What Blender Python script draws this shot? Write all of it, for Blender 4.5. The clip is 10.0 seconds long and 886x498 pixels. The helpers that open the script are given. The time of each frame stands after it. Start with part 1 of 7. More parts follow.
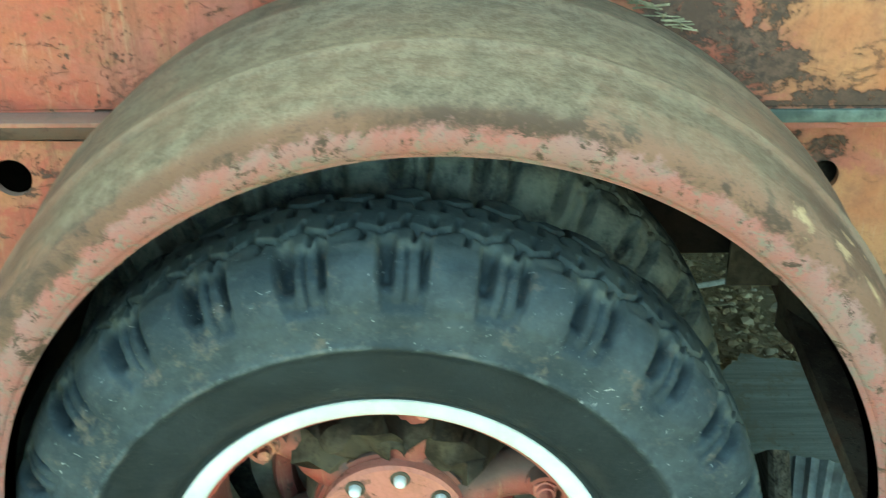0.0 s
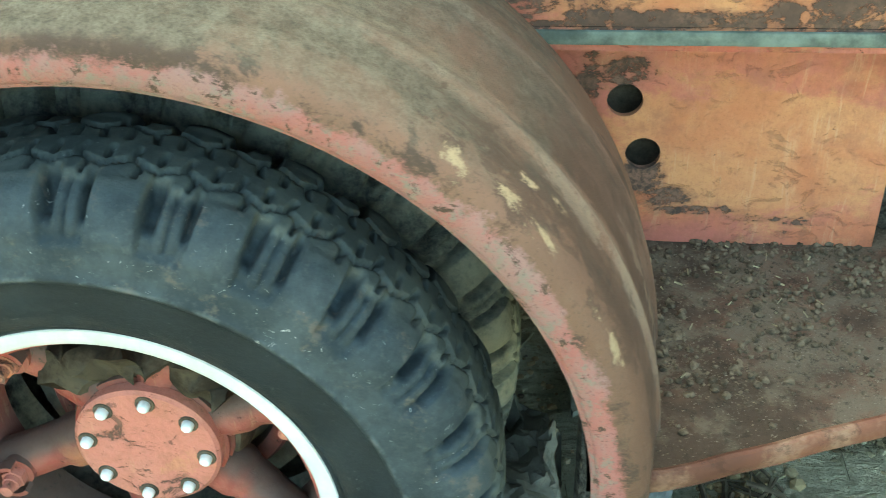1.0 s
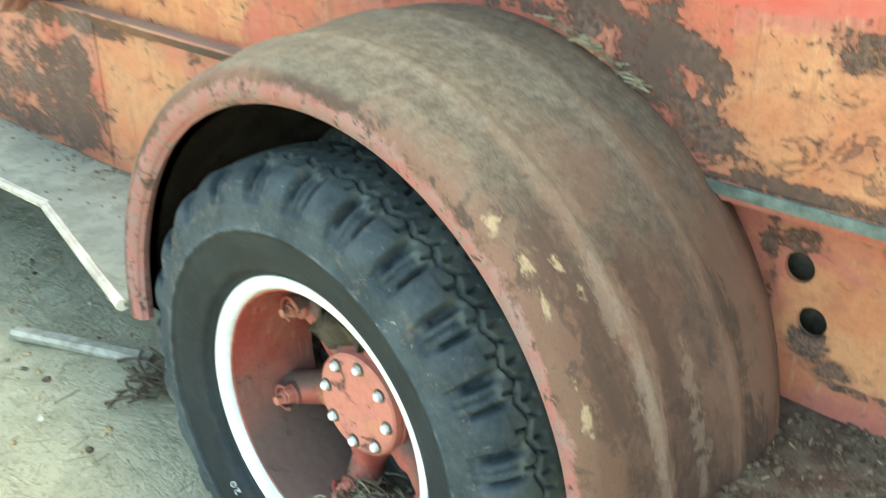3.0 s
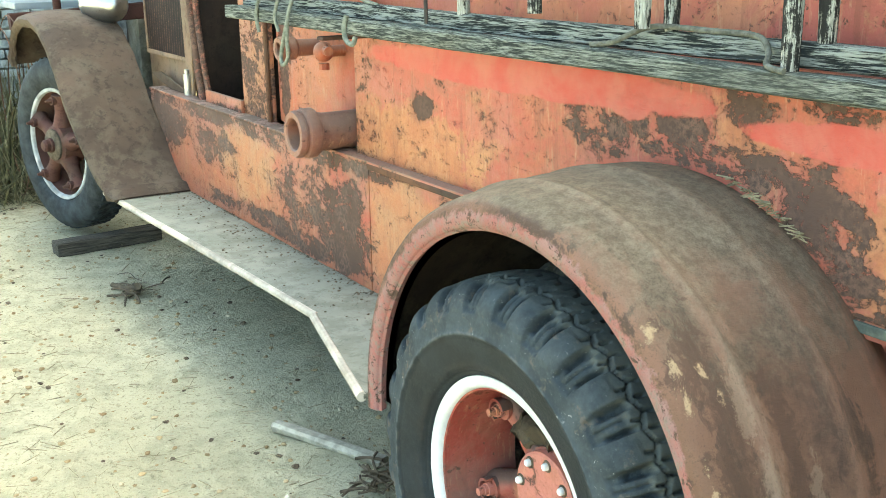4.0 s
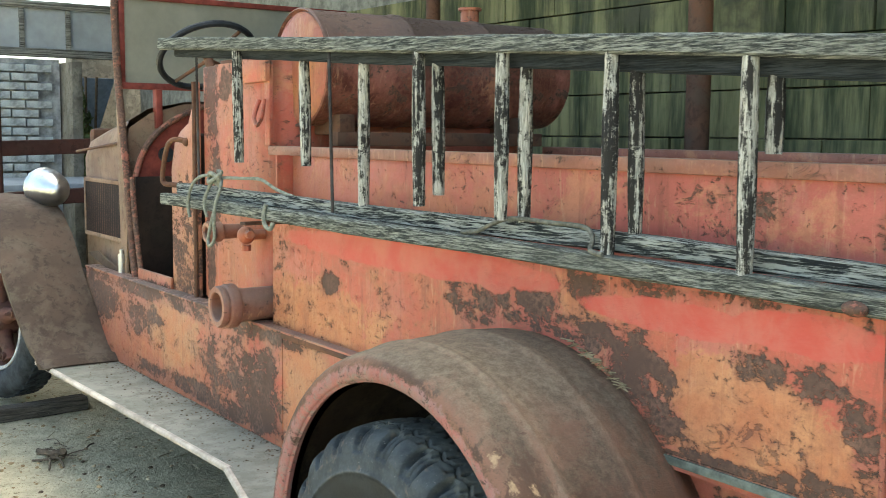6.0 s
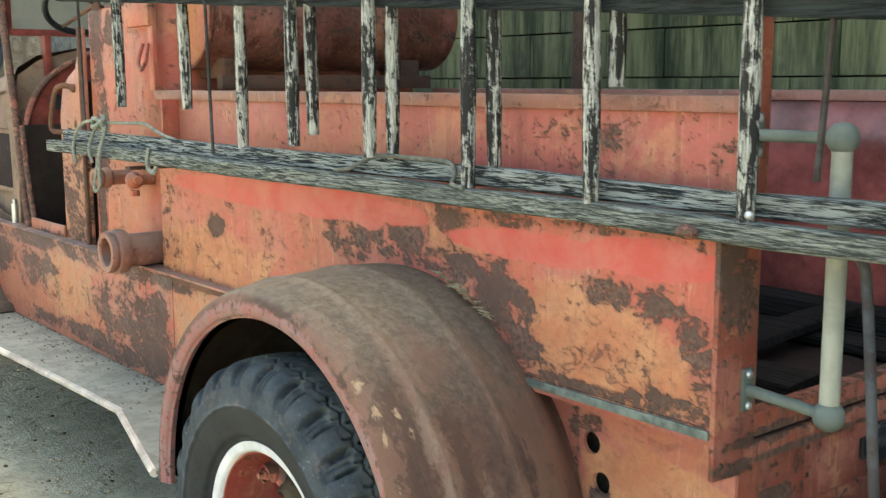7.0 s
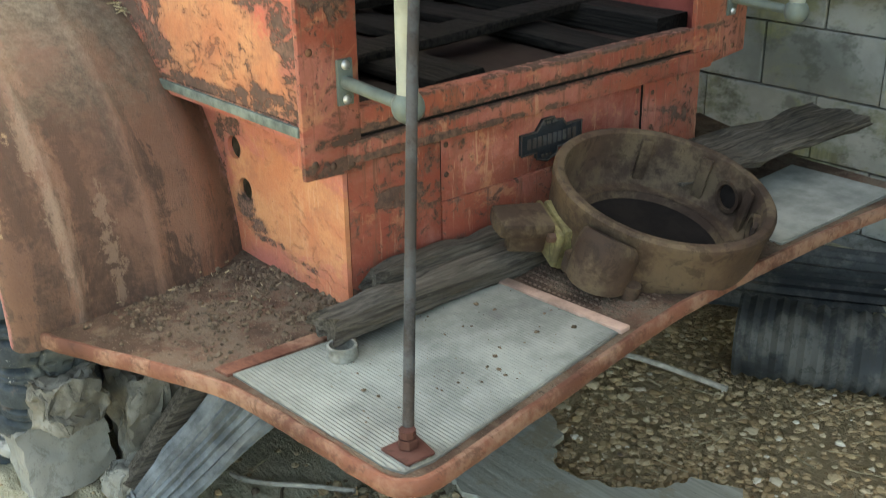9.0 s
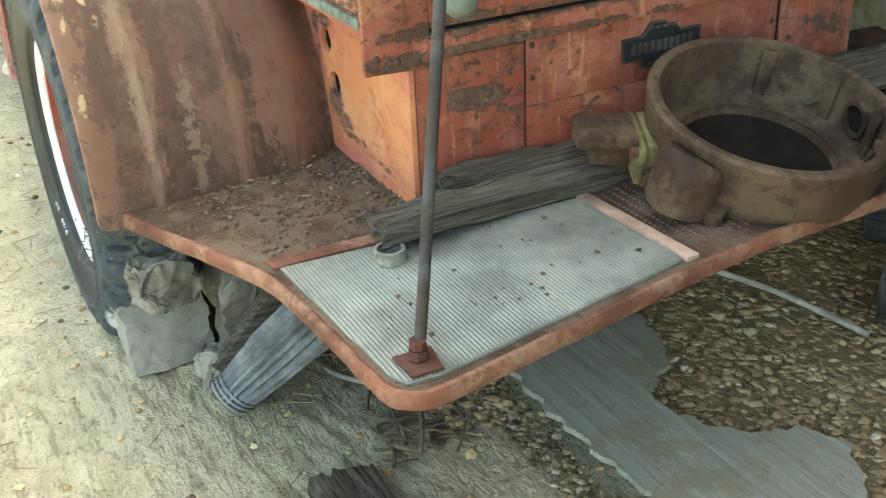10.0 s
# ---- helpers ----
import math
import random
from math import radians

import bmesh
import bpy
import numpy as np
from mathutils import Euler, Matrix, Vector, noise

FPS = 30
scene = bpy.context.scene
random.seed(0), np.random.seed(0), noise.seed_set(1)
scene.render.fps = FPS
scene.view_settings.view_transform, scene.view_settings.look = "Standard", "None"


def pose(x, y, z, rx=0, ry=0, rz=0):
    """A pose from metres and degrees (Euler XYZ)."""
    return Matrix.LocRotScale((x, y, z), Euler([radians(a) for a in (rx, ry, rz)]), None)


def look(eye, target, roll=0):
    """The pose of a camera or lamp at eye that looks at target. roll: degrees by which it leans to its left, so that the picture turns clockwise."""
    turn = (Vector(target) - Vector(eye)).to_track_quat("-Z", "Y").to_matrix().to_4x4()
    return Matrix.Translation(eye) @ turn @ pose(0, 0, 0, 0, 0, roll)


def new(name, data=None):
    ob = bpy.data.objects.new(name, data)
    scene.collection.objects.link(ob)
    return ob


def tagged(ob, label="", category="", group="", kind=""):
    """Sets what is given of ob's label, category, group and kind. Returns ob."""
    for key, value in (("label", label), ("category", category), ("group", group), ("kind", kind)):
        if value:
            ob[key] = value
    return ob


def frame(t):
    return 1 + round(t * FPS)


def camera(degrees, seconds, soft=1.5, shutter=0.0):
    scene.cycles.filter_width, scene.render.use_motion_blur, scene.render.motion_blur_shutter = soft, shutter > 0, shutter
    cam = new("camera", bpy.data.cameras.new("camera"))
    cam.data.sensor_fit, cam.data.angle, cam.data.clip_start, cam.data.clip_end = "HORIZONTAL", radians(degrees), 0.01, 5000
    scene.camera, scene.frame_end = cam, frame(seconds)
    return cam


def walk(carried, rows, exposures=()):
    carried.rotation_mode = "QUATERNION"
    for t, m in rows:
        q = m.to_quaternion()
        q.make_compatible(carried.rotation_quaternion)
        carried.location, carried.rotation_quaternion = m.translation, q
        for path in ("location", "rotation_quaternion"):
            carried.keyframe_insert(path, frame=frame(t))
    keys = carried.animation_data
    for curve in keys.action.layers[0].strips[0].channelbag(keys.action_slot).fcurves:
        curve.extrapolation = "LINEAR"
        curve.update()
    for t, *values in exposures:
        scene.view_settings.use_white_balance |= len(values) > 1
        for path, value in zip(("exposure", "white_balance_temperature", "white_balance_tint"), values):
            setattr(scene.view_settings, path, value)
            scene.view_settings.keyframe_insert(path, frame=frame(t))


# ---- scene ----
cam = camera(44.30, 10.0, soft=0.8, shutter=0.25)
PATH = [
    (0, (0.074, -0.959, 1.48), (0.066, 0.803, 0.533), -0.4),
    (0.5, (0.291, -0.927, 1.474), (0.219, 0.774, 0.426), -0.7),
    (1, (0.515, -0.863, 1.485), (0.334, 0.786, 0.367), -1.9),
    (1.5, (0.776, -0.911, 1.494), (0.298, 0.689, 0.393), -4.3),
    (2, (0.974, -0.949, 1.505), (0.133, 0.526, 0.449), -5.2),
    (2.5, (1.105, -0.934, 1.503), (0.053, 0.445, 0.509), -3.1),
    (3, (1.258, -0.911, 1.536), (-0.01, 0.383, 0.689), -1.0),
    (3.2, (1.331, -0.943, 1.55), (-0.084, 0.266, 0.819), -1.5),
    (4.3, (1.702, -1.127, 1.579), (0.05, -0.137, 1.042), -0.6),
    (4.5, (1.755, -1.184, 1.585), (0.109, -0.174, 1.064), -0.9),
    (5, (1.859, -1.243, 1.603), (0.208, -0.182, 1.216), -0.4),
    (5.2, (1.895, -1.249, 1.609), (0.242, -0.172, 1.279), -0.1),
    (6.3, (2.076, -1.204, 1.605), (0.461, -0.042, 1.406), 0.4),
    (6.5, (2.101, -1.188, 1.604), (0.503, -0.005, 1.385), 0.1),
    (7, (2.169, -1.166, 1.586), (0.632, 0.077, 1.282), -0.2),
    (7.5, (2.253, -1.133, 1.544), (0.793, 0.177, 1.153), -0.0),
    (8, (2.326, -1.02, 1.527), (0.95, 0.339, 1.016), -0.2),
    (8.5, (2.401, -0.8, 1.488), (1.045, 0.535, 0.872), -0.3),
    (9, (2.482, -0.57, 1.478), (1.092, 0.639, 0.698), -0.9),
    (9.5, (2.562, -0.363, 1.442), (1.092, 0.633, 0.523), -1.4),
    (10, (2.59, -0.269, 1.429), (1.007, 0.536, 0.509), -2.6),
]
walk(cam, [(t, look(eye, target, roll)) for t, eye, target, roll in PATH], [(0.0, 3.27, 6700, -40), (1.0, 3.25, 6900, -29), (2.5, 3.42, 7000, -21), (4.5, 3.1, 7350, -12), (5.2, 2.8, 7400, -7), (7.5, 2.88, 7400, -3), (8.5, 3.1, 8300, -1), (9.0, 3.28, 8400, -4), (10.0, 3.52, 8400, -8)])

# ---- light ----
world = bpy.data.worlds.new("world")
scene.world = world
world.use_nodes = True
sky = world.node_tree.nodes.new("ShaderNodeTexSky")
sky.sky_type, sky.sun_disc = "NISHITA", False
sky.sun_elevation, sky.sun_rotation = radians(67), radians(343)
sky.dust_density, sky.air_density = 4.0, 0.7
world.node_tree.links.new(sky.outputs[0], world.node_tree.nodes["Background"].inputs[0])
world.node_tree.nodes["Background"].inputs[1].default_value = 0.15
sun = new("sun", bpy.data.lights.new("sun", "SUN"))
sun.data.energy, sun.data.angle, sun.data.color = 2.0, radians(2.5), (1.0, 0.95, 0.86)
sun.matrix_world = look((-1.2, 3.9, 9.5), (0.0, 0.0, 0.0))

# ---- materials ----
def shader(name):
    m = bpy.data.materials.new(name)
    m.use_nodes = True
    return m, m.node_tree.nodes, m.node_tree.links, m.node_tree.nodes["Principled BSDF"]


class Net:
    """A small net of nodes for one material; every call returns an output socket."""

    def __init__(self, name):
        self.m, self.n, self.l, self.b = shader(name)
        self.tc = self.n.new("ShaderNodeTexCoord").outputs["Object"]

    def put(self, sock, v):
        if isinstance(v, bpy.types.NodeSocket):
            self.l.new(v, sock)
        elif isinstance(v, (tuple, list)) and len(v) == 3 and sock.type == "RGBA":
            sock.default_value = (*v, 1)
        else:
            sock.default_value = v

    def at(self, scale=(1, 1, 1), loc=(0, 0, 0), rot=(0, 0, 0)):
        k = self.n.new("ShaderNodeMapping")
        self.l.new(self.tc, k.inputs[0])
        k.inputs[1].default_value, k.inputs[2].default_value, k.inputs[3].default_value = loc, rot, scale
        return k.outputs[0]

    def noise(self, scale, detail=5, rough=0.6, where=None, distort=0.0):
        k = self.n.new("ShaderNodeTexNoise")
        self.l.new(where or self.tc, k.inputs["Vector"])
        k.inputs["Scale"].default_value, k.inputs["Detail"].default_value = scale, detail
        k.inputs["Roughness"].default_value, k.inputs["Distortion"].default_value = rough, distort
        return k.outputs["Fac"]

    def cells(self, scale, where=None, feature="F1"):
        k = self.n.new("ShaderNodeTexVoronoi")
        k.feature = feature
        self.l.new(where or self.tc, k.inputs["Vector"])
        k.inputs["Scale"].default_value = scale
        return k.outputs["Distance"], k.outputs.get("Color")

    def band(self, v, lo, hi):
        k = self.n.new("ShaderNodeMapRange")
        k.interpolation_type = "SMOOTHSTEP"
        self.put(k.inputs[0], v)
        k.inputs[1].default_value, k.inputs[2].default_value = lo, hi
        return k.outputs[0]

    def mix(self, f, a, b):
        k = self.n.new("ShaderNodeMix")
        k.data_type = "RGBA"
        self.put(k.inputs[0], f), self.put(k.inputs[6], a), self.put(k.inputs[7], b)
        return k.outputs[2]

    def math(self, op, a, b=0.0):
        k = self.n.new("ShaderNodeMath")
        k.operation = op
        self.put(k.inputs[0], a), self.put(k.inputs[1], b)
        return k.outputs[0]

    def axis(self, which):
        k = self.n.new("ShaderNodeSeparateXYZ")
        self.l.new(self.tc, k.inputs[0])
        return k.outputs[which]

    def vec(self, x, y, z):
        k = self.n.new("ShaderNodeCombineXYZ")
        self.put(k.inputs[0], x), self.put(k.inputs[1], y), self.put(k.inputs[2], z)
        return k.outputs[0]

    def facing(self, which=2):
        k = self.n.new("ShaderNodeSeparateXYZ")
        self.l.new(self.n.new("ShaderNodeNewGeometry").outputs["Normal"], k.inputs[0])
        return k.outputs[which]

    def random(self):
        return self.n.new("ShaderNodeObjectInfo").outputs["Random"]

    def done(self, color, rough=0.7, metal=0.0, bump=None, strength=0.3, depth=0.004, spec=0.16):
        self.put(self.b.inputs["Base Color"], color)
        self.put(self.b.inputs["Roughness"], rough)
        self.put(self.b.inputs["Metallic"], metal)
        self.b.inputs["Specular IOR Level"].default_value = spec
        if bump is not None:
            k = self.n.new("ShaderNodeBump")
            k.inputs["Strength"].default_value, k.inputs["Distance"].default_value = strength, depth
            self.put(k.inputs["Height"], bump)
            self.l.new(k.outputs[0], self.b.inputs["Normal"])
        return self.m


def old_paint(name, red=(0.5, 0.118, 0.08), orange=(0.5, 0.165, 0.088), rust=(0.11, 0.066, 0.05), amount=0.585, turn=0.5, seed=0.0, worn=(), bright=(), tan=(), across=0, drip=0.35, dust=0.0, pit=0.597, chip=0.9, darken=0.2, weight=0.16, silt=1.0):
    """Red paint, faded to orange in places, flaked off to brown rust in others. worn, bright, tan: places (x or y, z, half
    length, half height) where it has gone, kept its red or turned tan."""
    k = Net(name)
    w = k.at(loc=(seed, seed * 1.7, seed * 0.6))
    x, z = k.axis(across), k.axis(2)
    big, mid, fine = k.noise(1.6, 4, 0.55, w), k.noise(7, 8, 0.65, w, 0.4), k.noise(70, 6, 0.75, w)
    ragged = k.noise(12, 12, 0.74, k.at(loc=(seed, seed * 1.7, seed * 0.6), scale=(0.75, 0.75, 1.2)), 0.4)
    crumbs = k.noise(55, 8, 0.75, k.at(loc=(seed, 8, 2)), 0.3)

    def spots(places):
        total = None
        for cx, cz, rx, rz in places:
            d = k.math("SQRT", k.math("ADD", k.math("POWER", k.math("ABSOLUTE", k.math("DIVIDE", k.math("SUBTRACT", x, cx), rx)), 2.0), k.math("POWER", k.math("ABSOLUTE", k.math("DIVIDE", k.math("SUBTRACT", z, cz), rz)), 2.0)))
            v = k.math("MINIMUM", k.math("SUBTRACT", 1.1, k.math("MULTIPLY", d, 0.75)), 0.5)
            total = v if total is None else k.math("MAXIMUM", total, v)
        return k.math("MAXIMUM", total, -0.3)

    fade = k.band(k.math("ADD", k.math("MULTIPLY", big, 0.6), k.math("MULTIPLY", mid, 0.4)), turn - 0.06, turn + 0.06)
    col = k.mix(fade, red, orange)
    col = k.mix(k.math("MULTIPLY", k.band(k.noise(3.1, 6, 0.7, k.at(loc=(seed + 4, 3, 1)), 0.5), 0.47, 0.62), 0.6), col, (0.5, 0.2, 0.155))
    col = k.mix(k.math("MULTIPLY", k.band(k.noise(4.3, 7, 0.75, k.at(loc=(seed + 2, 6, 8)), 0.6), 0.55, 0.63), 0.55), col, (0.56, 0.27, 0.14))
    if tan:
        col = k.mix(k.math("MULTIPLY", k.band(k.math("ADD", k.math("MULTIPLY", spots(tan), 0.35), ragged), 0.44, 0.56), 0.9), col, k.mix(k.band(mid, 0.35, 0.65), (0.5, 0.19, 0.09), (0.58, 0.29, 0.14)))
    # dirt in the grain, then runs of rust downwards
    speck = k.noise(190, 4, 0.75, w)
    col = k.mix(k.math("MULTIPLY", k.band(speck, 0.54, 0.63), 0.24), col, (0.26, 0.1, 0.065))
    col = k.mix(k.math("MULTIPLY", k.band(speck, 0.45, 0.33), 0.2), col, (0.64, 0.27, 0.18))
    col = k.mix(k.math("MULTIPLY", k.band(fine, 0.46, 0.66), 0.24), col, (0.3, 0.115, 0.07))
    col = k.mix(k.math("MULTIPLY", k.band(k.noise(15, 8, 0.75, k.at(loc=(seed, 2, 3))), 0.5, 0.66), 0.45), col, (0.33, 0.13, 0.085))
    scuff = k.noise(1.0, 6, 0.72, k.at(scale=(60, 60, 7), loc=(seed + 3, 1, 0)), 0.5)
    col = k.mix(k.math("MULTIPLY", k.math("MULTIPLY", k.band(scuff, 0.55, 0.64), k.band(mid, 0.4, 0.6)), 0.5), col, (0.62, 0.36, 0.22))
    runs = k.noise(1.0, 6, 0.75, k.at(scale=(34, 34, 2.4), loc=(seed, 0, 0)), 0.3)
    col = k.mix(k.math("MULTIPLY", k.band(runs, 0.53, 0.66), drip), col, (0.2, 0.085, 0.055))
    flake = k.math("ADD", k.math("ADD", k.math("MULTIPLY", k.noise(2.3, 3, 0.5, k.at(loc=(seed + 9, 1, 5))), 0.25), k.math("MULTIPLY", ragged, 0.53)), k.math("MULTIPLY", crumbs, 0.22))
    if worn:
        flake = k.math("ADD", flake, k.math("MULTIPLY", spots(worn), weight))
    chips = k.math("MULTIPLY", k.band(k.noise(20, 12, 0.8, k.at(loc=(seed + 6, 4, 9), scale=(0.8, 0.8, 1.3)), 0.7), 0.565, 0.58), k.band(k.noise(3.4, 4, 0.6, k.at(loc=(seed + 1, 7, 2))), 0.47, 0.56))
    left = k.math("MULTIPLY", k.band(k.noise(17, 10, 0.78, k.at(loc=(seed + 8, 2, 6)), 0.6), 0.555, 0.575), k.band(flake, amount + 0.07, amount + 0.02))
    bare = k.math("MULTIPLY", k.band(flake, amount - 0.01, amount + 0.01), k.math("SUBTRACT", 1.0, k.math("MULTIPLY", left, 0.85)))
    halo = k.math("MULTIPLY", k.band(flake, amount - 0.07, amount), 0.5)
    pits = k.band(k.math("ADD", k.math("MULTIPLY", crumbs, 0.7), k.math("MULTIPLY", mid, 0.3)), pit - 0.012, pit + 0.012)
    gone = k.math("MAXIMUM", k.math("MAXIMUM", bare, k.math("MULTIPLY", chips, chip)), k.math("MULTIPLY", pits, 0.85))
    col = k.mix(halo, col, (0.27, 0.115, 0.075))
    if bright:
        keep = k.band(k.math("ADD", k.math("MULTIPLY", spots(bright), 0.5), k.math("MULTIPLY", ragged, 0.5)), 0.3, 0.36)
        col = k.mix(k.math("MULTIPLY", keep, 0.94), col, k.mix(k.band(mid, 0.35, 0.65), (0.56, 0.088, 0.066), (0.55, 0.15, 0.11)))
        gone = k.math("MULTIPLY", gone, k.math("SUBTRACT", 1.0, k.math("MULTIPLY", keep, 0.9)))
    col = k.mix(gone, col, k.mix(k.band(mid, 0.35, 0.65), rust, k.mix(k.band(fine, 0.4, 0.6), (0.075, 0.05, 0.04), (0.22, 0.125, 0.09))))
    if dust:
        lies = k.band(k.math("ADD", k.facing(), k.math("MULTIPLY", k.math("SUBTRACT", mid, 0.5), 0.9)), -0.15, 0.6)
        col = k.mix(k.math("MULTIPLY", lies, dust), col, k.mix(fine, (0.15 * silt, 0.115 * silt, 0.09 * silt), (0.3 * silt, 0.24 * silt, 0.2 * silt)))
    # scales the whole paint down evenly
    col = k.mix(darken, col, (0.03, 0.02, 0.015))
    rough = k.math("ADD", k.math("ADD", 0.34, k.math("MULTIPLY", fine, 0.15)), k.math("MULTIPLY", gone, 0.4))
    return k.done(col, rough, 0.0, k.math("SUBTRACT", k.math("ADD", k.math("ADD", k.math("MULTIPLY", fine, 0.4), k.math("MULTIPLY", speck, 0.2)), k.math("MULTIPLY", mid, 0.7)), gone), 0.7, 0.003)


def rusty(name, a=(0.115, 0.07, 0.05), b=(0.2, 0.1, 0.066), c=(0.09, 0.078, 0.058), dust=0.35, red=0.0):
    """Rusted sheet with dust on it and a remnant of paint."""
    k = Net(name)
    big, mid, fine = k.noise(2.2, 4, 0.6), k.noise(9, 7, 0.7), k.noise(120, 4, 0.7)
    col = k.mix(k.band(big, 0.35, 0.65), a, b)
    col = k.mix(k.math("MULTIPLY", k.band(mid, 0.45, 0.62), dust), col, c)
    if red:
        col = k.mix(k.math("MULTIPLY", k.band(k.noise(5, 6, 0.7, k.at(loc=(3, 1, 2))), 0.56 - red * 0.1, 0.6), red), col, (0.36, 0.1, 0.055))
    col = k.mix(k.math("MULTIPLY", k.band(k.noise(24, 9, 0.78, k.at(loc=(5, 3, 1)), 0.4), 0.52, 0.6), 0.45), col, tuple(v * 0.5 for v in a))
    col = k.mix(k.math("MULTIPLY", k.band(fine, 0.55, 0.75), 0.35), col, (0.06, 0.035, 0.025))
    return k.done(col, k.math("ADD", 0.6, k.math("MULTIPLY", mid, 0.3)), 0.0, k.math("ADD", fine, mid), 0.3, 0.002)


def plain(name, color, rough=0.6, metal=0.0, vary=0.25, scale=14, bump=0.2):
    k = Net(name)
    a, f = k.noise(scale, 6, 0.65), k.noise(scale * 9, 4, 0.7)
    dark = tuple(c * (1 - vary) for c in color)
    light = tuple(min(1, c * (1 + vary)) for c in color)
    col = k.mix(k.band(a, 0.3, 0.7), dark, light)
    return k.done(col, k.math("ADD", rough - 0.08, k.math("MULTIPLY", f, 0.16)), metal, k.math("ADD", a, f), bump, 0.002)


def old_wood(name, dark=(0.035, 0.034, 0.031), light=(0.3, 0.3, 0.27), along="x", paint=0.0, contrast=0.09, level=0.5, fine_grain=95, stretch=80):
    """Bare grey timber with open grain; paint: how much white paint is left on it; stretch: how long its streaks are."""
    k = Net(name)
    g = fine_grain
    s = {"x": (g / stretch, g, g), "y": (g, g / stretch, g), "z": (g, g, g / stretch)}[along]
    w = k.at(scale=s)
    grain, fine = k.noise(1.0, 4, 0.6, w, 0.15), k.noise(2.9, 5, 0.7, w, 0.1)
    tone = k.noise(5, 5, 0.65)
    lines = k.math("ADD", k.math("MULTIPLY", grain, 0.5), k.math("MULTIPLY", fine, 0.5))
    col = k.mix(k.band(lines, level - contrast, level + contrast), dark, light)
    col = k.mix(k.math("MULTIPLY", k.band(tone, 0.4, 0.7), 0.45), col, tuple(0.5 * a + 0.25 * b for a, b in zip(dark, light)))
    if paint:
        left = k.band(k.math("ADD", k.math("MULTIPLY", k.noise(1.0, 7, 0.75, k.at(scale=tuple(v * 0.6 for v in s)), 0.4), 0.6), k.math("MULTIPLY", k.noise(30, 8, 0.8), 0.4)), 0.61 - paint * 0.25, 0.65 - paint * 0.25)
        col = k.mix(left, (0.028, 0.027, 0.025), k.mix(k.band(fine, 0.3, 0.7), (0.17, 0.17, 0.145), (0.56, 0.55, 0.48)))
    return k.done(col, 0.9, 0.0, lines, 0.9, 0.008, 0.12)


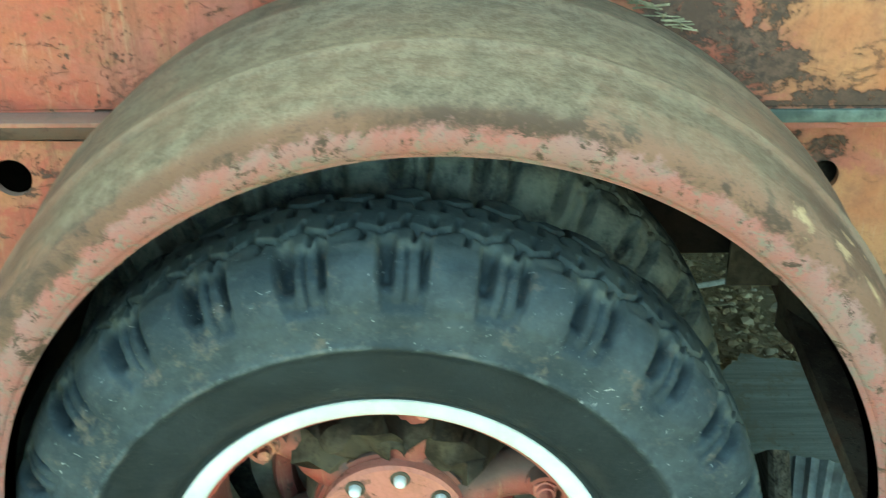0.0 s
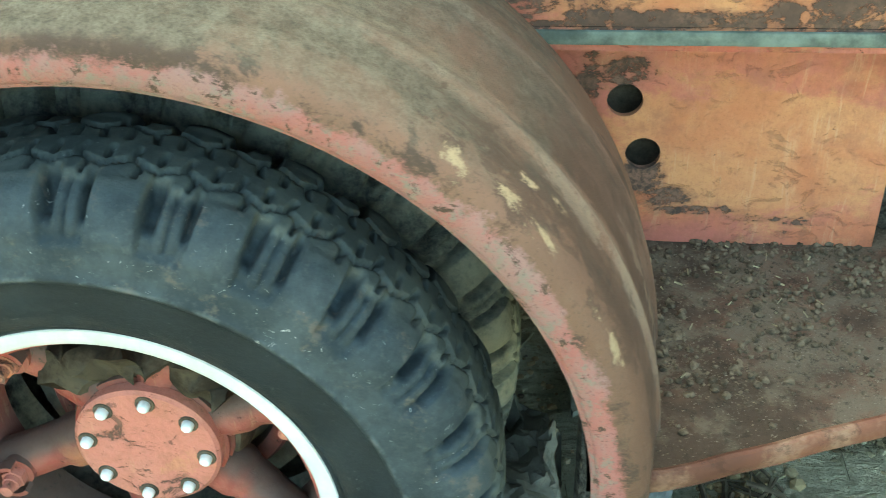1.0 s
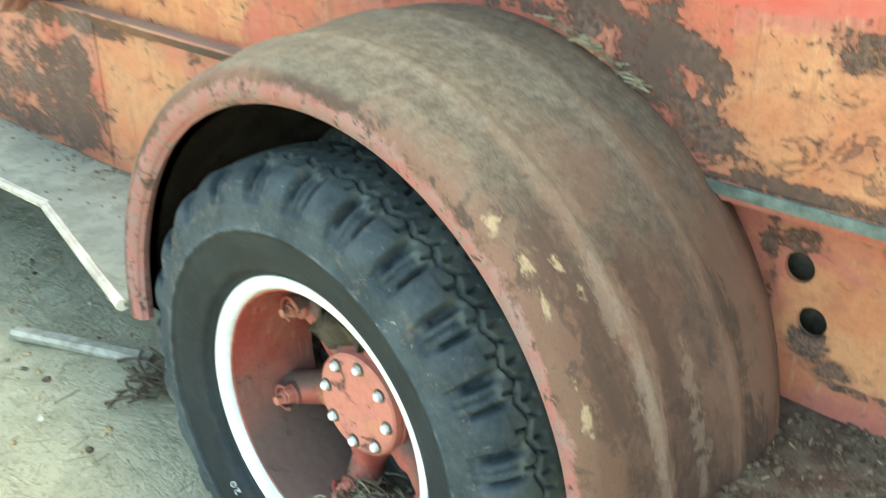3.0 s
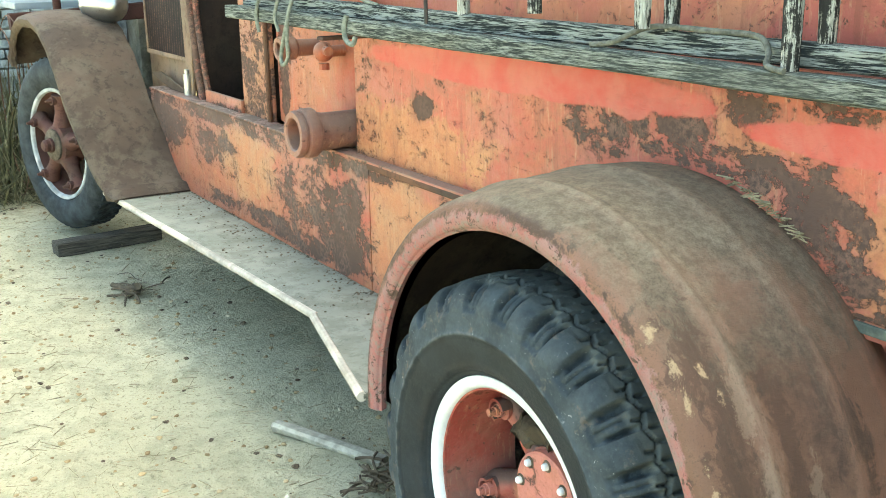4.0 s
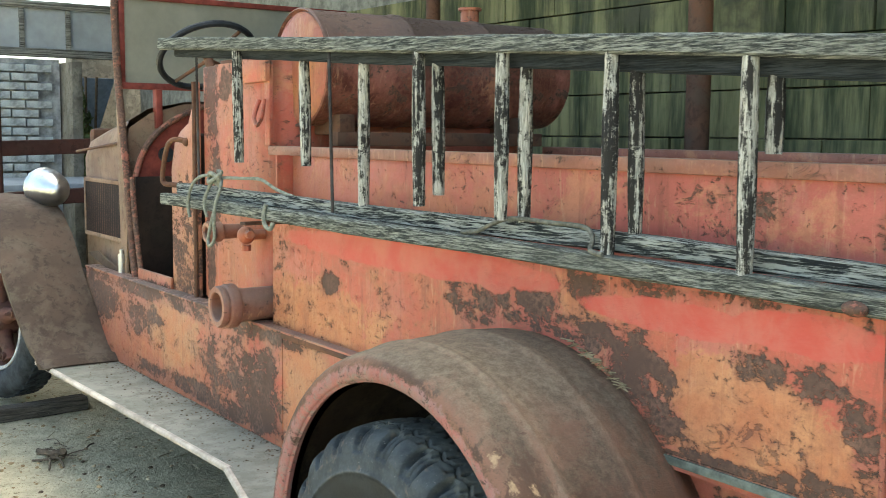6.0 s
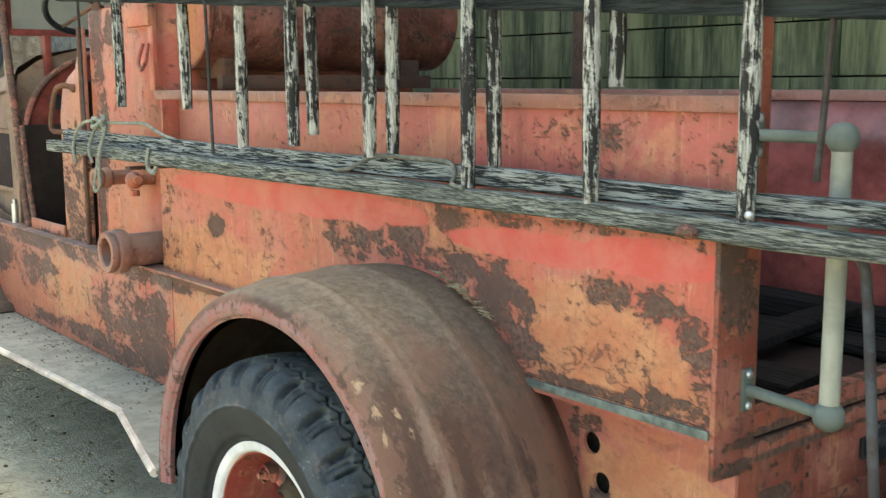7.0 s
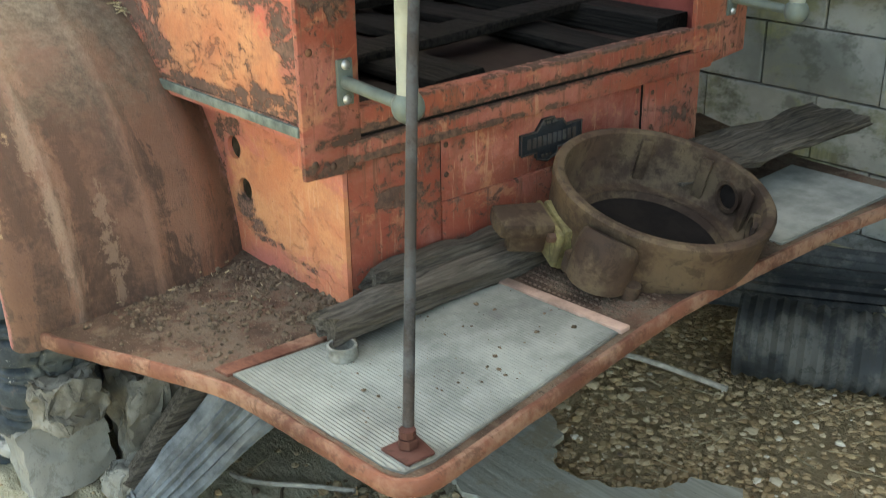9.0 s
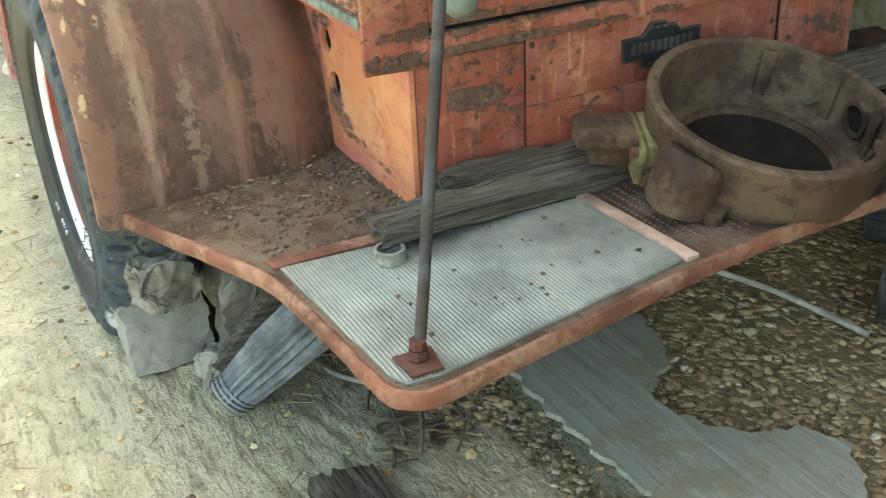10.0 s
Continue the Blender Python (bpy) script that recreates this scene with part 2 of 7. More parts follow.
def fender_skin(name, cx, cz, lip_r, ridges, scraped=False):
    """Brown rusted sheet bent round an arc: olive dust where it lies flat, worn paler bands along its ridges, mottled pink
    paint left on the lip, brown runs along the arc, a few bare scrapes."""
    k = Net(name)
    x, y, z = k.axis(0), k.axis(1), k.axis(2)
    rx, rz = k.math("SUBTRACT", x, cx), k.math("SUBTRACT", z, cz)
    r = k.math("SQRT", k.math("ADD", k.math("MULTIPLY", rx, rx), k.math("MULTIPLY", rz, rz)))
    turn = k.math("ARCTAN2", rz, rx)
    up = k.facing()
    along = k.vec(k.math("MULTIPLY", turn, 1.1), k.math("MULTIPLY", y, 9.0), 0.0)
    thin = k.vec(k.math("MULTIPLY", turn, 5.0), k.math("MULTIPLY", y, 30.0), r)
    big, mid, fine, grain = k.noise(2.6, 5, 0.6), k.noise(9, 9, 0.75, None, 0.5), k.noise(45, 7, 0.78), k.noise(260, 3, 0.7)
    run, streak = k.noise(1.0, 8, 0.7, along, 0.5), k.noise(1.0, 7, 0.75, thin, 0.4)
    col = k.mix(k.band(big, 0.38, 0.62), (0.185, 0.097, 0.063), (0.255, 0.135, 0.09))
    col = k.mix(k.band(k.math("ADD", k.math("MULTIPLY", run, 0.6), k.math("MULTIPLY", mid, 0.4)), 0.485, 0.52), col, (0.095, 0.058, 0.042))
    col = k.mix(k.math("MULTIPLY", k.band(streak, 0.5, 0.62), 0.5), col, (0.23, 0.125, 0.082))
    col = k.mix(k.math("MULTIPLY", k.band(fine, 0.5, 0.7), 0.4), col, (0.25, 0.155, 0.105))
    # worn bands, with wandering edges
    wander = k.math("ADD", y, k.math("MULTIPLY", k.math("SUBTRACT", k.math("ADD", k.math("MULTIPLY", run, 0.6), k.math("MULTIPLY", mid, 0.4)), 0.5), 0.13))
    field = k.band(k.math("ABSOLUTE", k.math("SUBTRACT", wander, 0.212)), 0.075, 0.062)
    field = k.math("MAXIMUM", field, k.band(k.math("ABSOLUTE", k.math("SUBTRACT", wander, 0.075)), 0.03, 0.02))
    col = k.mix(k.math("MULTIPLY", field, k.math("ADD", 0.35, k.math("MULTIPLY", k.band(mid, 0.35, 0.6), 0.5))), col, k.mix(k.band(fine, 0.4, 0.65), (0.075, 0.044, 0.032), (0.125, 0.072, 0.05)))
    for at_y, half, tone in ridges:
        b = k.band(k.math("ABSOLUTE", k.math("SUBTRACT", wander, at_y)), half + 0.008, half - 0.006)
        col = k.mix(k.math("MULTIPLY", b, k.math("ADD", 0.22, k.math("MULTIPLY", k.band(streak, 0.38, 0.6), 0.6))), col, tone)
    lies = k.math("MULTIPLY", k.band(k.math("ADD", up, k.math("MULTIPLY", k.math("SUBTRACT", mid, 0.5), 0.9)), 0.5, 0.98), 0.75)
    col = k.mix(lies, col, k.mix(k.band(k.math("ADD", k.math("MULTIPLY", fine, 0.6), k.math("MULTIPLY", grain, 0.4)), 0.38, 0.62), (0.11, 0.09, 0.06), (0.29, 0.243, 0.17)))
    if scraped:
        def spot(deg, at_y, half_deg, half_y):
            u = k.math("DIVIDE", k.math("SUBTRACT", turn, radians(deg)), radians(half_deg))
            v = k.math("DIVIDE", k.math("SUBTRACT", y, at_y), half_y)
            return k.math("SUBTRACT", 1.0, k.math("SQRT", k.math("ADD", k.math("MULTIPLY", u, u), k.math("MULTIPLY", v, v))))
        ragged = k.math("MULTIPLY", k.math("SUBTRACT", k.math("ADD", k.math("MULTIPLY", k.noise(1.0, 8, 0.75, k.vec(k.math("MULTIPLY", turn, 9.0), k.math("MULTIPLY", y, 26.0), 3.0), 0.6), 0.65), k.math("MULTIPLY", fine, 0.35)), 0.5), 8.0)
        def any_of(*places):
            total = None
            for p in places:
                v = spot(*p)
                total = v if total is None else k.math("MAXIMUM", total, v)
            return k.math("ADD", total, ragged)
        dark = k.band(any_of((43, 0.06, 13, 0.055), (26, 0.05, 9, 0.03), (30, 0.17, 12, 0.03)), 0.0, 0.6)
        col = k.mix(k.math("MULTIPLY", dark, 0.8), col, k.mix(mid, (0.075, 0.043, 0.03), (0.12, 0.066, 0.045)))
        pale = k.band(any_of((36, 0.11, 10, 0.018), (22, 0.12, 9, 0.02), (14, 0.2, 12, 0.02)), 0.1, 0.6)
        col = k.mix(k.math("MULTIPLY", pale, 0.6), col, (0.31, 0.215, 0.15))
        scrape = k.band(any_of((50, 0.02, 3.0, 0.016), (43.5, 0.03, 2.6, 0.014), (38, 0.02, 3.4, 0.02), (42, 0.065, 4.0, 0.016), (38, 0.08, 2.5, 0.012), (24, 0.018, 4.0, 0.009)), 0.45, 1.1)
        col = k.mix(k.math("MULTIPLY", scrape, 0.95), col, k.mix(fine, (0.38, 0.24, 0.13), (0.6, 0.44, 0.27)))
    lip = k.band(k.math("ADD", r, k.math("MULTIPLY", k.math("SUBTRACT", k.math("ADD", k.math("MULTIPLY", mid, 0.5), k.math("MULTIPLY", fine, 0.5)), 0.5), 0.09)), lip_r + 0.036, lip_r + 0.024)
    pink = k.mix(k.band(fine, 0.5, 0.62), k.mix(k.band(mid, 0.4, 0.6), (0.38, 0.21, 0.195), (0.44, 0.165, 0.145)), (0.3, 0.235, 0.2))
    pink = k.mix(k.band(k.noise(30, 8, 0.8, k.at(loc=(3, 2, 1)), 0.4), 0.555, 0.59), pink, (0.1, 0.06, 0.045))
    col = k.mix(lip, col, pink)
    col = k.mix(k.math("MULTIPLY", k.band(grain, 0.55, 0.72), 0.5), col, (0.06, 0.042, 0.032))
    col = k.mix(0.36, col, (0.03, 0.02, 0.014))
    return k.done(col, k.math("ADD", 0.5, k.math("MULTIPLY", mid, 0.4)), 0.0, k.math("ADD", k.math("MULTIPLY", fine, 0.9), k.math("ADD", grain, mid)), 0.5, 0.003, 0.18)


PAINT = old_paint("old_red_paint", turn=0.53, amount=0.538, pit=0.59, drip=0.4, weight=0.105, darken=0.17, chip=0.6,
    worn=((-0.006, 1.202, 0.148, 0.056), (-0.202, 1.2, 0.071, 0.046), (0.232, 1.163, 0.111, 0.029), (0.392, 1.127, 0.067, 0.068), (0.475, 1.078, 0.04, 0.078), (0.507, 1.022, 0.031, 0.028), (0.234, 1.274, 0.073, 0.023), (0.439, 1.288, 0.08, 0.013), (0.668, 1.297, 0.089, 0.014), (-0.608, 1.127, 0.035, 0.032), (-0.919, 1.14, 0.034, 0.025), (0.733, 1.17, 0.059, 0.025), (0.836, 1.163, 0.034, 0.027), (0.897, 1.159, 0.03, 0.013), (0.944, 1.129, 0.029, 0.028), (0.964, 1.048, 0.025, 0.047), (0.888, 0.974, 0.095, 0.02), (0.721, 0.966, 0.121, 0.011), (0.931, 0.956, 0.069, 0.014), (0.955, 1.274, 0.009, 0.036), (0.374, 1.159, 0.068, 0.023), (-0.95, 1.14, 0.016, 0.03)),
    bright=((0.504, 1.237, 0.214, 0.028), (0.826, 1.25, 0.146, 0.032), (-0.086, 1.262, 0.066, 0.038), (-0.523, 1.265, 0.546, 0.035)), tan=((0.66, 1.089, 0.153, 0.062), (0.235, 1.221, 0.055, 0.035), (0.877, 1.03, 0.048, 0.039), (-1.135, 0.995, 0.224, 0.068), (0.751, 0.996, 0.197, 0.041), (-1.1, 1, 0.3, 0.09)))
PAINT_UP = old_paint("upper_panel_paint", turn=0.55, pit=0.585, red=(0.47, 0.13, 0.1), orange=(0.49, 0.19, 0.105), amount=0.6, seed=29.0, worn=((0.62, 1.48, 0.07, 0.04), (0.94, 1.46, 0.03, 0.09), (0.1, 1.36, 0.3, 0.02)))
PAINT_SKIRT = old_paint("old_orange_paint", turn=0.44, amount=0.55, seed=3.0, dust=0.75, drip=0.5, worn=((-1.4, 0.73, 0.2, 0.12), (-1.65, 0.76, 0.2, 0.1), (-2.5, 0.78, 0.3, 0.08), (-3.1, 0.82, 0.25, 0.08), (-2.2, 0.92, 1.0, 0.03), (-1.9, 0.6, 0.7, 0.03)), tan=((-1.0, 0.75, 0.15, 0.15), (-2.2, 0.8, 0.2, 0.1)))
# rusted and streaked; base also darkened for the roof's shade at the tail
PAINT_REAR = old_paint("old_rear_paint", darken=0.26, red=(0.31, 0.072, 0.047), orange=(0.34, 0.102, 0.055), turn=0.52, amount=0.552, seed=7.0, across=1, drip=0.95, pit=0.57, worn=((1.0, 0.918, 0.6, 0.012), (0.7, 0.875, 0.3, 0.008), (0.46, 1.25, 0.05, 0.1), (0.46, 0.87, 0.06, 0.014), (1.0, 0.6, 0.6, 0.02), (0.62, 0.78, 0.05, 0.015), (1.5, 0.8, 0.07, 0.06), (1.2, 0.965, 0.4, 0.006)))
FENDER = fender_skin("rusted_fender", 0.065, 0.546, 0.52, ((0.125, 0.012, (0.3, 0.2, 0.145)), (0.292, 0.018, (0.27, 0.15, 0.1)), (0.41, 0.03, (0.27, 0.12, 0.075))), True)
FENDER_FRONT = rusty("rusted_front_fender", (0.06, 0.041, 0.029), (0.11, 0.075, 0.053), (0.13, 0.107, 0.077), 0.55)
LIP = old_paint("fender_lip_paint", red=(0.38, 0.12, 0.09), orange=(0.36, 0.13, 0.08), amount=0.47, seed=5.0)
RUST = rusty("brown_rust", (0.07, 0.04, 0.028), (0.15, 0.07, 0.04))
# rust darker than the fender's skin, with the arch's shade in it
UNDER_SHADE = rusty("fender_under_shade", (0.038, 0.028, 0.02), (0.075, 0.052, 0.037), (0.12, 0.095, 0.065), 0.5)
# near-black rust: shade inside and below the truck is in the colour
INNER_SHADE = rusty("inner_shade_rust", (0.014, 0.01, 0.008), (0.026, 0.016, 0.012), dust=0.08)


def rubber(name="tyre_rubber", dust=0.0):
    """Black rubber, its blue tone standing in for sky sheen, with grey dust outside the sidewall's crest and scuffed
    flecks, cleaner inside.
    """
    k = Net(name)
    a, f, s = k.noise(9, 7, 0.7), k.noise(90, 6, 0.75), k.noise(26, 5, 0.7)
    x, z = k.axis(0), k.math("SUBTRACT", k.axis(2), 0.467)
    r = k.math("SQRT", k.math("ADD", k.math("MULTIPLY", x, x), k.math("MULTIPLY", z, z)))
    outer = k.band(k.math("ADD", r, k.math("MULTIPLY", k.math("SUBTRACT", s, 0.5), 0.012)), 0.364, 0.38)
    col = k.mix(k.band(a, 0.35, 0.7), (0.01, 0.0135, 0.0165), (0.019, 0.025, 0.03))
    col = k.mix(outer, col, k.mix(k.band(a, 0.35, 0.65), (0.028, 0.035, 0.039), (0.058, 0.069, 0.074)))
    col = k.mix(k.math("MULTIPLY", outer, k.math("MULTIPLY", k.band(s, 0.55, 0.68), 0.5)), col, (0.15, 0.115, 0.085))
    col = k.mix(k.math("MULTIPLY", k.band(f, 0.5, 0.72), k.math("ADD", 0.05, k.math("MULTIPLY", outer, 0.33))), col, (0.1, 0.106, 0.104))
    bead = k.math("MULTIPLY", k.band(k.math("ABSOLUTE", k.math("SUBTRACT", r, 0.304)), 0.016, 0.004), k.band(s, 0.42, 0.6))
    col = k.mix(k.math("MULTIPLY", bead, 0.12), col, (0.1, 0.078, 0.06))
    crest = k.band(k.math("ABSOLUTE", k.math("SUBTRACT", r, 0.3735)), 0.005, 0.001)
    col = k.mix(k.math("MULTIPLY", k.math("MULTIPLY", crest, k.band(s, 0.42, 0.6)), 0.35), col, (0.15, 0.165, 0.165))
    sx, sz = k.math("SUBTRACT", x, 0.36), k.math("ADD", z, 0.33)
    splash = k.math("SUBTRACT", 0.8, k.math("MULTIPLY", k.math("SQRT", k.math("ADD", k.math("MULTIPLY", sx, sx), k.math("MULTIPLY", sz, sz))), 5.0))
    splash = k.math("MULTIPLY", k.band(k.math("ADD", splash, k.math("MULTIPLY", s, 0.7)), 0.75, 0.95), k.band(k.axis(1), 0.09, 0.04))
    col = k.mix(k.math("MULTIPLY", splash, 0.85), col, (0.5, 0.5, 0.46))
    flecks = k.band(k.noise(60, 5, 0.75, k.at(loc=(4, 2, 7)), 1.5), 0.655, 0.69)
    col = k.mix(k.math("MULTIPLY", flecks, k.math("ADD", 0.25, k.math("MULTIPLY", outer, 0.6))), col, (0.42, 0.42, 0.39))
    # tread paler with dust, lifted further to stand in for light on it
    tread = k.band(k.axis(1), 0.04, 0.075)
    col = k.mix(k.math("MULTIPLY", k.math("MULTIPLY", tread, k.band(r, 0.455, 0.468)), k.math("ADD", 0.35, k.math("MULTIPLY", k.band(a, 0.4, 0.6), 0.45))), col, (0.125, 0.13, 0.112))
    if dust:
        col = k.mix(k.math("MULTIPLY", k.band(k.math("ADD", a, k.math("MULTIPLY", f, 0.4)), 0.5, 0.85), dust), col, k.mix(s, (0.26, 0.24, 0.18), (0.42, 0.39, 0.3)))
    return k.done(col, k.math("ADD", k.math("ADD", 0.44, k.math("MULTIPLY", f, 0.14)), k.math("MULTIPLY", outer, 0.3)), 0.0, k.math("ADD", a, f), 0.5, 0.003, 0.2)


RUBBER = rubber()
# real dust, its tone raised to make up for dim light under the fender
RUBBER_DUSTY = rubber("dust_coated_rubber", 0.9)
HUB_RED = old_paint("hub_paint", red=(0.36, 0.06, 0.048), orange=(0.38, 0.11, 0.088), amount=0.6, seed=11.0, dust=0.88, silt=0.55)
CRUST = rusty("caked_hub_dirt", (0.02, 0.015, 0.01), (0.055, 0.042, 0.028), (0.13, 0.105, 0.072), 0.5)
DRUM_DUST = plain("dusty_drum", (0.16, 0.14, 0.105), 0.9, vary=0.5, scale=16, bump=0.6)
GREASE = plain("caked_grease", (0.1, 0.078, 0.055), 0.8, vary=0.5, scale=30, bump=0.8)
MARKING = plain("worn_white_marking", (0.5, 0.5, 0.48), 0.8, vary=0.4, scale=60)
HUB_FACE = old_paint("hub_face_paint", darken=0.0, red=(0.52, 0.19, 0.145), orange=(0.56, 0.24, 0.165), amount=0.585, seed=15.0, drip=0.2, pit=0.58)
BOLT_WHITE = plain("chalk_white_bolt", (0.8, 0.79, 0.75), 0.9, vary=0.1, bump=0.0)
WHITE = plain("white_rim_paint", (0.62, 0.62, 0.61), 0.45, vary=0.14)
STEEL = plain("worn_steel", (0.5, 0.5, 0.48), 0.35, 0.8, vary=0.15)
PALE_PIPE = plain("pale_grey_pipe_paint", (0.27, 0.275, 0.225), 0.5, vary=0.2)
GREY_PAINT = plain("grey_green_paint", (0.12, 0.14, 0.12), 0.5, vary=0.2)
BLUE_STEEL = rusty("dark_worn_rod", (0.032, 0.028, 0.026), (0.07, 0.055, 0.045), (0.085, 0.095, 0.1), 0.5)
WOOD = old_wood("grey_timber_along", (0.028, 0.032, 0.029), (0.3, 0.315, 0.27), contrast=0.1, level=0.525, fine_grain=210, stretch=28)
WOOD_Z = old_wood("grey_rung_wood", along="z", paint=0.5, fine_grain=110, stretch=11)
WOOD_Y = old_wood("grey_timber_across", along="y")
BLACK = plain("black_plastic", (0.022, 0.025, 0.028), 0.45, vary=0.4)
CONCRETE = rusty("broken_concrete", (0.2, 0.19, 0.155), (0.3, 0.285, 0.24), (0.24, 0.225, 0.18), 0.6)
HOOD = rusty("tan_hood_paint", (0.15, 0.092, 0.062), (0.27, 0.18, 0.12), (0.22, 0.175, 0.12), 0.6)
DARK_RED = plain("dark_red_paint", (0.17, 0.04, 0.03), 0.6, vary=0.35)
CHROME = plain("dull_chrome", (0.5, 0.52, 0.53), 0.3, 1.0, vary=0.08, bump=0.05)
PAINT_PUMP = old_paint("pump_paint", amount=0.56, seed=13.0, dust=0.5, rust=(0.12, 0.06, 0.05), weight=0.2, worn=((-1.93, 1.68, 0.06, 0.2), (-1.9, 1.4, 0.04, 0.2), (-1.96, 1.2, 0.03, 0.3), (-1.8, 1.78, 0.05, 0.06)))
PAINT_SEAT = old_paint("seat_side_paint", red=(0.45, 0.19, 0.12), orange=(0.5, 0.25, 0.13), amount=0.56, seed=19.0, worn=((-2.16, 1.1, 0.14, 0.2), (-2.1, 1.28, 0.06, 0.12)))
PIPE_RUST = old_paint("pinkish_pipe_rust", red=(0.28, 0.12, 0.085), orange=(0.32, 0.16, 0.12), amount=0.58, seed=23.0, dust=0.6, drip=0.2)
PAINT_HATCH = old_paint("hatch_paint", red=(0.27, 0.062, 0.045), orange=(0.3, 0.09, 0.055), amount=0.6, turn=0.56, seed=31.0, across=1, drip=0.6)
BED_RED = plain("glossy_dark_red", (0.2, 0.055, 0.045), 0.2, vary=0.45, scale=6, bump=0.06)
# shell reds set dark to hold the shadow lying on the drum
DRUM = old_paint("drum_paint", red=(0.1, 0.028, 0.022), orange=(0.17, 0.055, 0.034), amount=0.545, turn=0.55, seed=17.0, drip=0.6, dust=0.8, silt=0.7)
DRUM_END = old_paint("drum_end_paint", red=(0.42, 0.13, 0.09), orange=(0.45, 0.19, 0.08), amount=0.55, turn=0.48, seed=41.0, drip=0.4)
DUSTY_GLASS = plain("dust_covered_glass", (0.22, 0.215, 0.17), 0.5, vary=0.12, scale=5)
PAINT_LOW = old_paint("low_panel_paint", darken=0.08, red=(0.46, 0.15, 0.115), orange=(0.53, 0.185, 0.1), amount=0.6, seed=21.0, pit=0.64, chip=0.3, worn=((0.655, 0.695, 0.03, 0.022), (0.69, 0.668, 0.035, 0.014), (0.74, 0.645, 0.05, 0.008), (0.82, 0.634, 0.06, 0.006), (0.9, 0.628, 0.05, 0.005), (0.57, 0.8, 0.016, 0.12), (0.62, 0.86, 0.03, 0.02)), tan=((0.82, 0.74, 0.15, 0.075),), drip=0.12)
BED_RED.node_tree.nodes["Principled BSDF"].inputs["Coat Weight"].default_value = 0.6
BED_RED.node_tree.nodes["Principled BSDF"].inputs["Coat Roughness"].default_value = 0.12
STEP_RUST = rusty("gritty_step_rust", (0.085, 0.05, 0.036), (0.165, 0.095, 0.066), (0.14, 0.105, 0.075), 0.7)
def step_dirt():
    """Rusted plate under a film of tan dust, gritty and uneven, redder where feet have worn it."""
    k = Net("dusty_step_plate")
    big, mid, fine, grit = k.noise(3.5, 5, 0.6), k.noise(14, 9, 0.75, None, 0.4), k.noise(70, 7, 0.78), k.noise(230, 4, 0.7)
    col = k.mix(k.band(big, 0.4, 0.6), (0.062, 0.04, 0.028), (0.145, 0.076, 0.051))
    col = k.mix(k.math("MULTIPLY", k.band(k.math("ADD", k.math("MULTIPLY", mid, 0.6), k.math("MULTIPLY", big, 0.4)), 0.44, 0.56), 0.75), col, k.mix(fine, (0.085, 0.068, 0.048), (0.18, 0.145, 0.105)))
    col = k.mix(k.math("MULTIPLY", k.band(fine, 0.52, 0.64), 0.75), col, (0.035, 0.026, 0.018))
    col = k.mix(k.math("MULTIPLY", k.band(grit, 0.6, 0.7), 0.6), col, (0.3, 0.25, 0.19))
    return k.done(col, 0.9, 0.0, k.math("ADD", mid, k.math("ADD", fine, grit)), 0.7, 0.004, 0.12)


STEP_DIRT = step_dirt()
EDGE_RUST = rusty("worn_edge_rust", (0.085, 0.036, 0.024), (0.18, 0.073, 0.046), (0.29, 0.18, 0.12), 0.65)
PLATE = plain("dull_aluminium", (0.2, 0.2, 0.172), 0.55, 0.3, vary=0.35, scale=7)
STRIP_PINK = plain("pinkish_worn_strip", (0.3, 0.2, 0.155), 0.75, vary=0.45, scale=12)
STRIP = plain("chalky_strip", (0.4, 0.35, 0.29), 0.8, vary=0.4, scale=8)
BOARD_GREY = rusty("dusty_grey_board", (0.19, 0.187, 0.148), (0.25, 0.242, 0.195), (0.12, 0.11, 0.083), 0.5)
# plank colours dropped near black, so the bed's shade is painted in
BED_SHADE_WOOD = old_wood("bed_shade_wood", (0.004, 0.0035, 0.003), (0.022, 0.019, 0.016))
WOOD_DEEP = old_wood("deep_grain_timber", (0.012, 0.0145, 0.015), (0.3, 0.315, 0.28), contrast=0.05, level=0.505, fine_grain=150, stretch=50)
WOOD_BLUE = old_wood("dark_slate_timber", (0.012, 0.0155, 0.018), (0.043, 0.052, 0.058))
OLD_TIMBER = old_wood("split_timber", (0.024, 0.02, 0.016), (0.16, 0.14, 0.112), along="y", contrast=0.17, level=0.51, fine_grain=110)
ROPE = plain("grey_rope", (0.19, 0.2, 0.16), 0.9, vary=0.35, scale=60)
ROPE_DARK = plain("dark_weathered_rope", (0.11, 0.11, 0.09), 0.9, vary=0.4, scale=60)
END_WHITE = plain("dirty_white_paint", (0.42, 0.43, 0.43), 0.6, vary=0.3, scale=12)
# iron brown, lowered for the weaker light under the roof
IRON = rusty("brown_cast_iron", (0.034, 0.022, 0.016), (0.08, 0.05, 0.034), (0.125, 0.092, 0.056), 0.65)
IRON_MOSS = rusty("mossy_cast_iron", (0.08, 0.066, 0.034), (0.15, 0.12, 0.06), (0.24, 0.21, 0.095), 0.75)
ROCK = rusty("rough_rock", (0.09, 0.082, 0.065), (0.2, 0.185, 0.15), (0.26, 0.245, 0.205), 0.55)
TUBE_GREY = plain("dusty_rubber", (0.17, 0.18, 0.178), 0.75, vary=0.45, scale=16)
BLACK_DUSTY = rusty("dusty_black_plastic", (0.028, 0.03, 0.03), (0.06, 0.064, 0.064), (0.13, 0.125, 0.108), 0.6)
